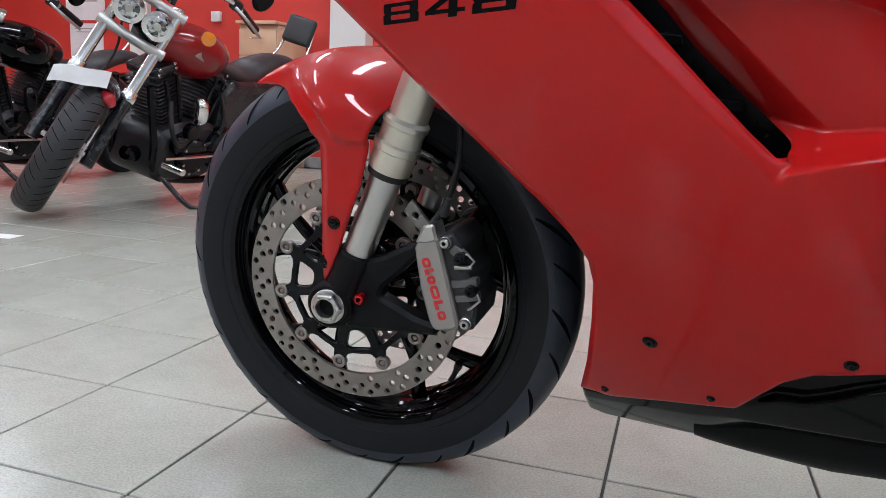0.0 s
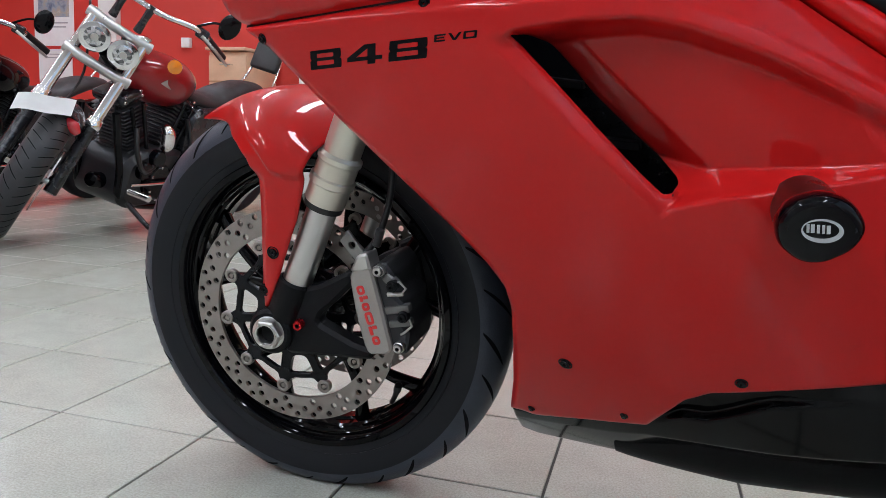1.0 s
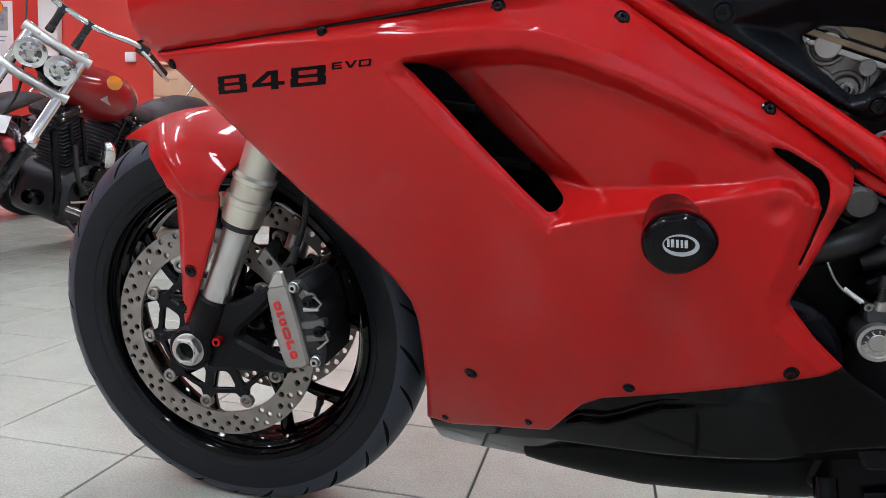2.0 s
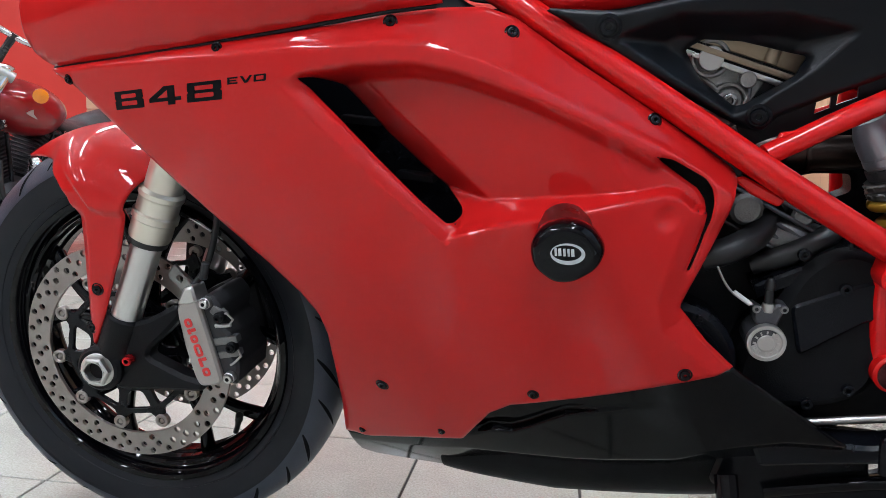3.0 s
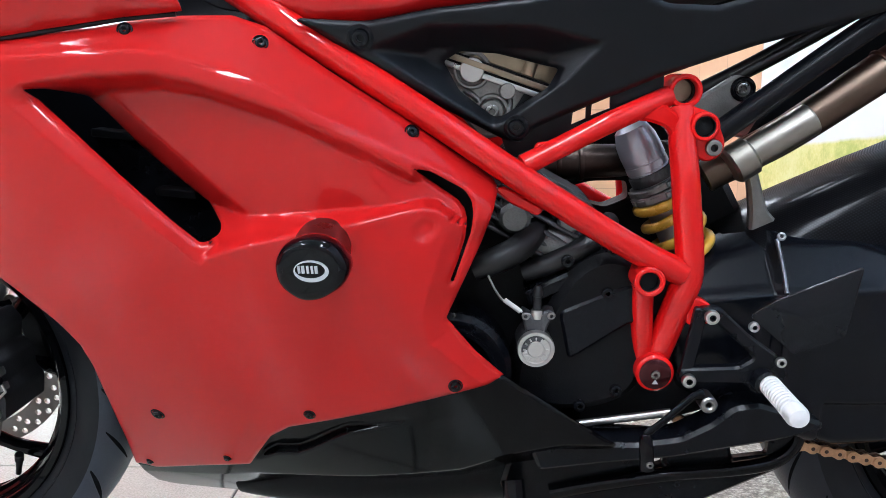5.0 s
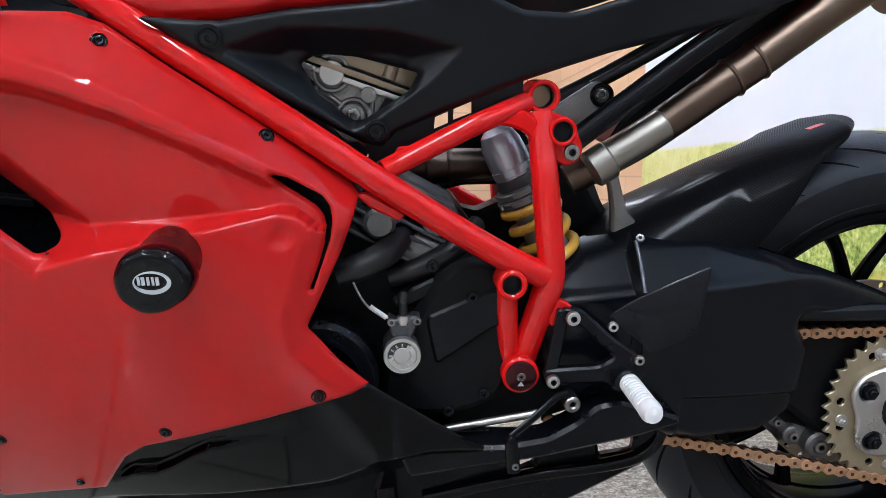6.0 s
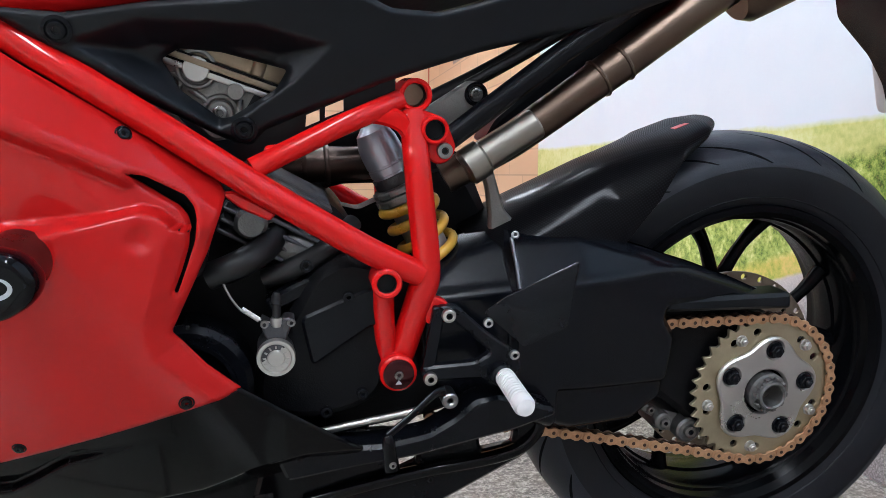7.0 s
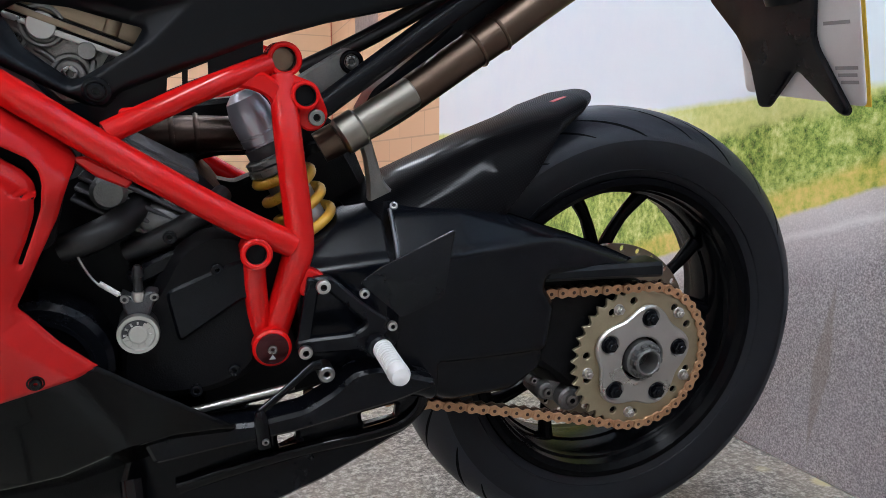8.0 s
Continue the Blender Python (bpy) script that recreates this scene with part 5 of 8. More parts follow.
for name, bm in frame_bits():
    twin = other_side(part(name, bm, FRAME_RED, trellis))
    if name in ("upper_strut", "gusset"):
        twin.location.z = -0.040
bm = bmesh.new()
lathe(bm, [(0.0, 0.0), (0.0165, 0.0), (0.0165, 0.0022), (0.0150, 0.0030), (0.0, 0.0030)], along((0.937, -0.1722, 0.395), (0, -1, 0)), 32)
cap = part("pivot_cap", bm, surface("dark_red_cap", (0.045, 0.006, 0.008), 0.25, 0.6), trellis, "dark end cap with a small emblem")
part("cap_emblem", plate(bmesh.new(), [[(0.9335, 0.3845), (0.9405, 0.3845), (0.9370, 0.3895)]], -0.1756, -0.1750, 0.0), DECAL_WHITE, cap, "small pale triangle")
part("pivot_screw", socket_screw(bmesh.new(), (0.937, -0.1750, 0.395), (0, -1, 0), 0.005, 0.002), BOLT_STEEL, trellis)
part("lug_bolt", socket_screw(bmesh.new(), (0.985, -0.143, 0.6285), (0, -1, 0), 0.0085, 0.005), BOLT_STEEL, trellis, "steel socket bolt")
# Added black inserts stand in for shade in the bores; upper plug is bronze.
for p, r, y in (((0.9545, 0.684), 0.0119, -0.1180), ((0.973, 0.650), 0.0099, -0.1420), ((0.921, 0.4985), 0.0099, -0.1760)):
    part("lug_sleeve", pipe_ring(bmesh.new(), (p[0], y, p[1]), (p[0], y - 0.0105, p[1]), r + 0.0004, r - 0.0005, 0.0004), BLACK_ENGINE, trellis, "added insert inside an open frame lug")
    part("lug_bore", cyl(bmesh.new(), (p[0], y + 0.004, p[1]), (p[0], y - (0.0 if p[1] > 0.66 else 0.005), p[1]), r), BRONZE if p[1] > 0.66 else BLACK_ENGINE, trellis, "added insert inside an open frame lug")

# -- engine --
engine = part("engine", plate(bmesh.new(), [round_loop([(0.64, 0.50), (0.70, 0.56), (0.80, 0.60), (0.88, 0.56), (0.93, 0.48), (0.94, 0.40), (0.92, 0.34), (0.84, 0.30), (0.70, 0.29), (0.62, 0.36)], 0.03)], -0.10, 0.12, 0.02),
              BLACK_ENGINE, bike, "black and grey twin-cylinder engine")
bm = bmesh.new()
plate(bm, [round_loop([(0.845, 0.500), (0.880, 0.522), (0.925, 0.512), (0.935, 0.42), (0.925, 0.365), (0.885, 0.345), (0.83, 0.340), (0.785, 0.360), (0.790, 0.41), (0.822, 0.455)], 0.03, 6)], -0.158, -0.09, 0.010)
part("side_cover", bm, BLACK_ENGINE, engine, "black cast engine side cover", angle=30)
bm = bmesh.new()
plate(bm, [round_loop([(0.8354, 0.4567), (0.8994, 0.4847), (0.9240, 0.4900), (0.9240, 0.4480), (0.9091, 0.4465), (0.8472, 0.4041)], 0.008, 5)], -0.1650, -0.140, 0.003)
for v in bm.verts:
    v.co.y += 0.075 * max(0.0, (v.co.z - 0.404) - 0.50 * (v.co.x - 0.847))
plate(bm, [round_loop([(0.800, 0.474), (0.852, 0.500), (0.905, 0.532), (0.915, 0.520), (0.86, 0.486), (0.806, 0.458)], 0.004)], -0.150, -0.10, 0.003)
part("cover_rib", bm, BLACK_SATIN, engine, "raised ribs on the cover")
bm = bmesh.new()
lathe(bm, [(0, 0.0), (0.060, 0.0), (0.066, -0.006), (0.066, -0.05), (0, -0.05)], along((0.722, -0.168, 0.388), (0, -1, 0)), 56)
lathe(bm, [(0.046, 0.0), (0.046, 0.004), (0.050, 0.004), (0.050, 0.0)], along((0.722, -0.168, 0.388), (0, -1, 0)), 56)
part("generator_cover", bm, BLACK_SATIN, engine, "round black engine cover")
for px, pz in ((0.885, 0.478), (0.806, 0.352), (0.90, 0.370), (0.862, 0.351), (0.888, 0.525), (0.842, 0.512)):
    bm = bmesh.new()
    socket_screw(bm, (px, -0.158, pz), (0, -1, 0), 0.0065, 0.006)
    part("engine_screw", bm, BLACK_SATIN, engine)
# cylinder and ducts between fairing and frame
for k in range(7):
    bm = bmesh.new()
    box(bm, pose(0.800 + 0.004 * k, -0.085, 0.520 + 0.011 * k, 0, 28, 0), (0.105, 0.09, 0.0045), 0.0015, 1)
    part("cylinder_fin", bm, DARK_ALU, engine)
bm = bmesh.new()
box(bm, pose(0.815, -0.07, 0.553, 0, 28, 0), (0.085, 0.08, 0.08), 0.006)
part("cylinder", bm, DARK_ALU, engine, "grey finned cylinder", angle=35)
bm = bmesh.new()
sweep(bm, [(0.745, -0.15, 0.500), (0.775, -0.150, 0.512), (0.800, -0.135, 0.525), (0.82, -0.10, 0.545)], [0.014, 0.0145, 0.0145, 0.014], 18)
sweep(bm, [(0.80, -0.125, 0.49), (0.835, -0.132, 0.505), (0.870, -0.128, 0.525), (0.895, -0.10, 0.545)], [0.011, 0.012, 0.012, 0.01], 16)
part("coolant_hose", bm, SOFT_BLACK, engine, "black coolant hoses")
bm = bmesh.new()
sweep(bm, [(0.800, -0.100, 0.520), (0.828, -0.108, 0.520), (0.852, -0.106, 0.514), (0.880, -0.098, 0.508)], [0.016, 0.023, 0.023, 0.018], 24)
cyl(bm, (0.786, -0.08, 0.553), (0.788, -0.138, 0.551), 0.017, 0.004, 32)
cyl(bm, (0.846, -0.08, 0.545), (0.846, -0.128, 0.545), 0.012, 0.003, 24)
plate(bm, [round_loop([(0.766, 0.540), (0.778, 0.572), (0.806, 0.566), (0.822, 0.540), (0.800, 0.528)], 0.010, 5)], -0.120, -0.08, 0.006)
part("thermostat_housing", bm, DULL_CAST, engine, "bare cast housings", angle=35)
# cylinder head in the cover's opening
HEAD = pose(0.7575, 0, 0.6953, 0, 18.5, 0)


def head_bar(up, high, front, back=-0.09, wide=0.135, bevel=0.0012):
    return box(bmesh.new(), HEAD @ Matrix.Translation((0.006, (front + back) / 2, up)), (wide, back - front, high), bevel)


bm = bmesh.new()
plate(bm, [round_loop([(0.700, 0.722), (0.830, 0.676), (0.815, 0.655), (0.790, 0.640), (0.752, 0.632), (0.718, 0.668), (0.696, 0.690)], 0.008)], -0.122, -0.07, 0.003)
pipe_ring(bm, (0.7402, -0.115, 0.7029), (0.7402, -0.1295, 0.7029), 0.0195, 0.0150, 0.0012, 36)
pipe_ring(bm, (0.7614, -0.115, 0.6614), (0.7614, -0.1270, 0.6614), 0.0185, 0.0135, 0.0012, 32)
lathe(bm, [(0.0, 0.0), (0.0125, 0.0), (0.0125, 0.012), (0.0112, 0.0135), (0.0, 0.0135)], along((0.7614, -0.117, 0.6614), (0, -1, 0)), 32)
pipe_ring(bm, (0.7176, -0.115, 0.6904), (0.7176, -0.1275, 0.6904), 0.0100, 0.0055, 0.001, 24)
sweep(bm, [(0.7330, -0.122, 0.6830), (0.7440, -0.125, 0.6760), (0.7500, -0.124, 0.6700)], 0.0030, 10)
sweep(bm, [(0.7800, -0.122, 0.6740), (0.7790, -0.125, 0.6640), (0.7750, -0.124, 0.6540)], 0.0034, 10)
sweep(bm, [(0.7860, -0.122, 0.6650), (0.7960, -0.124, 0.6660), (0.8060, -0.122, 0.6710)], 0.0028, 10)
part("cylinder_head", bm, CAST_ALU, engine, "bare cast cylinder head", angle=35)
part("head_gasket_face", head_bar(0.0, 0.0056, -0.1330), SILVER, engine, "bright machined joint face")
part("cover_joint", head_bar(0.0040, 0.0026, -0.1300), BLACK_ENGINE, engine, "dark joint line")
part("cam_cover", head_bar(0.0084, 0.0062, -0.1345), BRONZE, engine, "bronze coloured cam cover")
part("cover_joint", head_bar(0.0126, 0.0024, -0.1300), BLACK_ENGINE, engine, "dark joint line")
bm = head_bar(0.0280, 0.0285, -0.1280, bevel=0.003)
cyl(bm, HEAD @ Vector((0.0360, -0.128, 0.0140)), HEAD @ Vector((0.0360, -0.126, 0.0420)), 0.0070, 0.001, 20)
part("cam_cover", bm, BRONZE, engine, "bronze coloured cam cover", angle=35)
bm = bmesh.new()
lathe(bm, [(0, 0), (0.0124, 0), (0.0124, 0.0050), (0.0116, 0.0058), (0, 0.0058)], along((0.7402, -0.128, 0.7029), (0, -1, 0)), 36)
part("head_plug", bm, SILVER, engine, "round bright plug", angle=35)
bm = bmesh.new()
lathe(bm, [(0, 0), (0.0082, 0), (0.0082, 0.014), (0.0074, 0.0150), (0, 0.0150)], along((0.7766, -0.122, 0.6824), (0, -1, 0)), 30)
part("head_plug", bm, CAST_ALU, engine, "small round plug", angle=35)
for px, py, pz, r in ((0.7614, -0.1300, 0.6614, 0.0076), (0.7176, -0.1240, 0.6904, 0.0050)):
    part("head_bolt", socket_screw(bmesh.new(), (px, py, pz), (0, -1, 0), r, 0.006), BOLT_STEEL, engine)

# black rear of the crankcase around the swingarm pivot
bm = bmesh.new()
plate(bm, [round_loop([(0.90, 0.50), (0.955, 0.505), (1.000, 0.47), (1.060, 0.45), (1.060, 0.345), (0.98, 0.318), (0.86, 0.300)], 0.02)], -0.118, -0.04, 0.006)
part("crankcase_rear", bm, BLACK_ENGINE, engine, "black rear of the crankcase", angle=35)
# clutch slave cylinder with its cable
bm = bmesh.new()
cyl(bm, (0.810, -0.14, 0.424), (0.811, -0.181, 0.4225), 0.0185, 0.002, 40)
plate(bm, [round_loop([(0.796, 0.461), (0.799, 0.442), (0.808, 0.430), (0.820, 0.432), (0.824, 0.446), (0.831, 0.460), (0.820, 0.462), (0.812, 0.452)], 0.004)], -0.172, -0.150, 0.002)
slave = part("clutch_cylinder", bm, DARK_ALU, engine, "silver clutch slave cylinder", angle=35)
bm = bmesh.new()
lathe(bm, [(0.0, 0.0012), (0.0080, 0.0012), (0.0090, 0.0), (0.0145, 0.0), (0.0155, 0.0014), (0.0188, 0.0014), (0.0195, -0.001), (0.0195, -0.006), (0.018, -0.007)], along((0.811, -0.1812, 0.4225), (0, -1, 0)), 40)
part("slave_cap", bm, SILVER, slave, "ringed silver cap")
for k in range(12):
    a = 2 * math.pi * k / 12
    bm = bmesh.new()
    box(bm, Matrix.Translation((0.811 + 0.0115 * math.cos(a), -0.1817, 0.4225 + 0.0115 * math.sin(a))) @ Matrix.Rotation(-a, 4, "Y"), (0.003, 0.001, 0.0016), 0.0003, 1)
    part("slave_mark", bm, SILVER, slave)
for px, pz in ((0.800, 0.4555), (0.8265, 0.4565)):
    part("slave_bolt", socket_screw(bmesh.new(), (px, -0.171, pz), (0, -1, 0), 0.0042, 0.003), BOLT_STEEL, slave)
bm = bmesh.new()
lathe(bm, [(0.0, 0.0), (0.0062, 0.0), (0.0070, 0.004), (0.0058, 0.009), (0.0, 0.010)], along((0.812, -0.167, 0.452), (0, 0, 1)), 20)
part("bleed_nipple", bm, STEEL, slave, "bright banjo ball")
bm = bmesh.new()
lathe(bm, [(0.0, 0.0), (0.0046, 0.0), (0.0042, 0.014), (0.0052, 0.015), (0.0048, 0.022), (0.003, 0.026), (0.0, 0.027)], along((0.812, -0.166, 0.461), (0, 0, 1)), 18)
part("nipple_cap", bm, SOFT_BLACK, slave, "black rubber cap")
bm = bmesh.new()
sweep(bm, [(0.757, -0.157, 0.509), (0.762, -0.160, 0.492), (0.774, -0.163, 0.472), (0.79, -0.166, 0.461), (0.808, -0.168, 0.455)], 0.0013, 8)
part("sensor_wire", bm, STEEL, engine, "thin bare wire")
bm = bmesh.new()
sweep(bm, [(0.778, -0.164, 0.470), (0.786, -0.165, 0.4645), (0.795, -0.1665, 0.4585)], 0.0027, 10)
part("wire_sleeve", bm, WHITE_CABLE, engine, "white wire sleeve")

# -- rear shock --
TOP, LOW = Vector((0.9241, -0.058, 0.6303)), Vector((0.9921, -0.058, 0.5003))
axis = (LOW - TOP).normalized()
SHOCK = along(TOP, axis)
bm = bmesh.new()
lathe(bm, [(0.0, -0.020), (0.010, -0.019), (0.0185, -0.012), (0.0232, 0.002), (0.0242, 0.014), (0.0242, 0.0265), (0.0234, 0.0270), (0.0234, 0.0290), (0.0242, 0.0295), (0.0242, 0.0375),
           (0.0225, 0.0385), (0.0225, 0.16), (0, 0.16)], SHOCK, 44)
shock = part("rear_shock", bm, surface("silver_shock_body", (0.44, 0.44, 0.49), 0.32, 0.7, var=0.03, rvar=0.01), bike, "silver rear shock with a golden coil spring", angle=25)
bm = bmesh.new()
lathe(bm, [(0.022, 0.0405), (0.0248, 0.0410), (0.0252, 0.0425), (0.0252, 0.0515), (0.0248, 0.0530), (0.022, 0.0535)], SHOCK, 44)
part("shock_band", bm, DARK_ALU, shock, "black threaded collar", angle=25)
bm = bmesh.new()
for h0, h1, r in ((0.0545, 0.0620, 0.0300), (0.0628, 0.0725, 0.0312)):
    lathe(bm, [(0.02, h0), (r - 0.001, h0), (r, h0 + 0.001), (r, h1 - 0.001), (r - 0.001, h1), (0.02, h1)], SHOCK, 44)
for k in range(12):
    for h, r in ((0.0583, 0.0300), (0.0677, 0.0312)):
        box(bm, SHOCK @ Matrix.Rotation(2 * math.pi * (k + h * 40) / 12, 4, "Z") @ Matrix.Translation((r, 0, h)), (0.0030, 0.0085, 0.0050), 0.0006, 1)
part("preload_ring", bm, CAST_ALU, shock, "notched preload rings", angle=30)
bm = bmesh.new()
pts = []
for k in range(0, 130):
    a = 2 * math.pi * k / 24
    pts.append(SHOCK @ Vector((0.0305 * math.cos(a + 2.6), 0.0305 * math.sin(a + 2.6), 0.0790 + 0.0250 * max(0.0, k - 10) / 24)))
sweep(bm, pts, 0.0060, 12, smooth=False)
part("spring", bm, GOLD, shock, "golden coil spring")
part("damper_rod", cyl(bmesh.new(), TOP + axis * 0.10, TOP + axis * 0.21, 0.012), BLACK_ENGINE, shock)
# dark mass behind the shock: swingarm bridge, airbox and rear frame
bm = bmesh.new()
plate(bm, [round_loop([(0.775, 0.44), (0.770, 0.60), (0.80, 0.625), (0.88, 0.632), (0.935, 0.640), (0.985, 0.660), (1.010, 0.630), (1.055, 0.600), (1.09, 0.52), (1.05, 0.44)], 0.02), round_loop([(0.872, 0.560), (0.896, 0.566), (0.940, 0.567), (0.944, 0.545), (0.915, 0.532), (0.880, 0.540)], 0.006)], 0.045, 0.09, 0.006)
plate(bm, [round_loop([(0.975, 0.50), (0.990, 0.585), (1.045, 0.590), (1.085, 0.52), (1.05, 0.44), (0.98, 0.44)], 0.02)], 0.0, 0.05, 0.01)
part("rear_bulkhead", bm, BLACK_ENGINE, bike, "black housings behind the shock")
bm = bmesh.new()
sweep(bm, [(0.80, 0.0, 0.590), (0.86, 0.0, 0.596), (0.92, 0.004, 0.598), (0.98, 0.012, 0.604)], [0.022, 0.0215, 0.020, 0.019], 28)
for u, r in ((0.872, 0.0235), (0.845, 0.0235)):
    lathe(bm, [(0.0, -0.003), (r, -0.003), (r + 0.001, 0.0), (r, 0.003), (0.0, 0.003)], along((u, 0.0, 0.5965), (1, 0, 0.06)), 32)
part("exhaust_manifold", bm, surface("sooty_header_steel", (0.07, 0.05, 0.042), 0.38, 0.9, var=0.3, scale=20), bike, "dark brown exhaust header behind the shock")

# -- swingarm --
SWING = [(0.965, 0.475), (0.997, 0.500), (1.016, 0.513), (1.070, 0.529), (1.161, 0.531), (1.233, 0.513), (1.326, 0.484), (1.405, 0.455), (1.422, 0.447), (1.419, 0.4385), (1.34, 0.439), (1.272, 0.441), (1.270, 0.428),
         (1.286, 0.404), (1.278, 0.323), (1.237, 0.297), (1.155, 0.294), (1.090, 0.310), (1.030, 0.330), (0.975, 0.36), (0.955, 0.42)]


def swing_y(x, z):
    y = -0.142 + 0.20 * max(0.0, x - 1.16) ** 1.3
    top = z - (0.470 + 0.10 * (x - 1.08))
    if top > 0:
        y += (0.95 + 0.12 * smoothstep((1.077 - x) / 0.003)) * top * smoothstep(top / 0.010)
    if x < 1.076:
        y += 0.010 * smoothstep((1.076 - x) / 0.004)
    if z < 0.355 and x > 1.13:
        y += 0.008 * smoothstep((0.3535 - z) / 0.006)
    return y


bm = shell(SWING, [], swing_y, 0.0032, 0.05, 0.014, soften=0.0045)
swingarm = part("swingarm", bm, SWING_BLACK, bike, "satin black swingarm", angle=30)
bm = bmesh.new()
sweep(bm, [(1.075, -0.104, 0.526), (1.076, -0.126, 0.500), (1.077, -0.140, 0.476)], 0.0026, 10)
part("weld_bead", bm, surface("bare_weld", (0.13, 0.135, 0.15), 0.34, 0.9, bump=0.8, bscale=260), swingarm, "shiny weld seam")
bm = bmesh.new()
plate(bm, [round_loop([(1.245, 0.430), (1.300, 0.436), (1.430, 0.425), (1.500, 0.370), (1.510, 0.290), (1.450, 0.235), (1.380, 0.232), (1.325, 0.285), (1.262, 0.330)], 0.03, 6)], -0.088, -0.030, 0.008)
part("axle_housing", bm, BLACK_ENGINE, swingarm, "black rear end of the swingarm round the axle", angle=35)
bm = bmesh.new()
plate(bm, [round_loop([(1.266, 0.4360), (1.270, 0.4520), (1.436, 0.4560), (1.439, 0.4355)], 0.005)], -0.126, -0.085, 0.0045)
part("chain_guard", bm, BLACK_MATT, swingarm, "matt black chain guard")
# -- foot controls --
bm = bmesh.new()
plate(bm, [round_loop([(1.1165, 0.5245), (1.046, 0.4825), (1.0243, 0.4641), (1.0403, 0.4511), (1.0599, 0.4346), (1.0666, 0.4279), (1.108, 0.453)], 0.004)], -0.186, -0.182, 0.001)
for v in bm.verts:
    v.co.y -= 0.30 * max(0.0, v.co.x - 1.03)
part("heel_guard", bm, BLACK_SATIN, bike, "matt black heel guard")
bm = bmesh.new()
plate(bm, [round_loop([(0.975, 0.470), (0.996, 0.471), (1.030, 0.440), (1.062, 0.418), (1.072, 0.400), (1.058, 0.380), (1.040, 0.376), (1.030, 0.388), (0.975, 0.388), (0.960, 0.392), (0.962, 0.404), (1.020, 0.407), (1.036, 0.417)], 0.006)], -0.180, -0.166, 0.0025)
plate(bm, [round_loop([(0.972, 0.470), (0.985, 0.468), (0.976, 0.404), (0.962, 0.398)], 0.004)], -0.178, -0.168, 0.002)
bracket = part("footrest_bracket", bm, BLACK_SATIN, bike, "black machined footrest bracket", angle=30)
for px, pz, r, h in ((0.987, 0.4615, 0.0076, 0.006), (0.9695, 0.392, 0.0074, 0.006), (1.030, 0.452, 0.0054, 0.005), (1.061, 0.4145, 0.0055, 0.005)):
    part("bracket_bolt", socket_screw(bmesh.new(), (px, -0.180, pz), (0, -1, 0), r, h), STEEL, bracket, "steel socket bolt")
bm = bmesh.new()
pipe_ring(bm, (0.9905, -0.165, 0.3680), (0.9905, -0.190, 0.3680), 0.0088, 0.0030)
part("shift_pivot", bm, BOLT_STEEL, bracket, "bright pivot bush")
bm = bmesh.new()
rings = [(0.0, 0.0), (0.0098, 0.0)]
for k in range(10):
    h = 0.006 + 0.0055 * k
    rings += [(0.0108, h), (0.0108, h + 0.0030), (0.0094, h + 0.0036), (0.0094, h + 0.0050)]
rings += [(0.0112, 0.062), (0.0112, 0.071), (0.009, 0.0765), (0.0, 0.078)]
lathe(bm, rings, along((1.0490, -0.186, 0.3930), (0.0, -1.0, -0.03)), 28)
part("footpeg", bm, WHITE_METAL, bracket, "bright ribbed aluminium footpeg", angle=35)
bm = bmesh.new()
cyl(bm, (1.044, -0.176, 0.395), (1.0465, -0.190, 0.3935), 0.0125, 0.002, 24)
part("peg_hinge", bm, BLACK_SATIN, bracket)
bm = bmesh.new()
sweep(bm, [(0.984, -0.186, 0.3790), (0.972, -0.190, 0.3770), (0.945, -0.206, 0.3620), (0.9195, -0.220, 0.3490)], [0.0060, 0.0046, 0.0040, 0.0040], 12, flat=0.6)
sweep(bm, [(0.9195, -0.220, 0.3500), (0.9205, -0.222, 0.3400), (0.9235, -0.222, 0.3130)], [0.0050, 0.0070, 0.0074], 14)
part("gear_lever", bm, BLACK_GLOSS, bike, "black gear lever")
part("toe_screw", socket_screw(bmesh.new(), (0.9240, -0.2280, 0.3210), (0, -1, 0), 0.0036, 0.003), BOLT_STEEL, bike)
bm = bmesh.new()
sweep(bm, [(0.845, -0.150, 0.322), (0.90, -0.151, 0.3315), (0.962, -0.152, 0.3425)], 0.0042, 12)
part("gear_rod", bm, STEEL, bike, "bright gear linkage rod")

# side stand and its carrier, low under the engine
bm = bmesh.new()
plate(bm, [round_loop([(0.800, 0.330), (0.8319, 0.3400), (0.8675, 0.3150), (0.9226, 0.3150), (0.9700, 0.3230), (1.0000, 0.3400), (1.0221, 0.3600), (1.0478, 0.3646), (1.1152, 0.3450), (1.1160, 0.3368), (1.0699, 0.3223), (0.9606, 0.2991), (0.8858, 0.2900), (0.82, 0.280)], 0.006)], -0.176, -0.135, 0.004)
part("lower_guard", bm, BLACK_SATIN, bike, "satin black lower guard rail", angle=35)
bm = bmesh.new()
plate(bm, [round_loop([(0.78, 0.225), (0.80, 0.300), (0.90, 0.305), (0.9712, 0.302), (1.0427, 0.318), (1.0950, 0.325), (1.1230, 0.330), (1.1300, 0.300), (1.1250, 0.280), (1.1017, 0.2569), (1.0009, 0.2050), (0.93, 0.178), (0.84, 0.185)], 0.008),
           round_loop([(0.9476, 0.2670), (0.9692, 0.2700), (0.9681, 0.2603), (0.9492, 0.2522)], 0.002),
           round_loop([(1.0440, 0.2843), (1.0874, 0.2925), (1.0862, 0.2754), (1.0475, 0.2692)], 0.003)], -0.120, -0.102, 0.005)
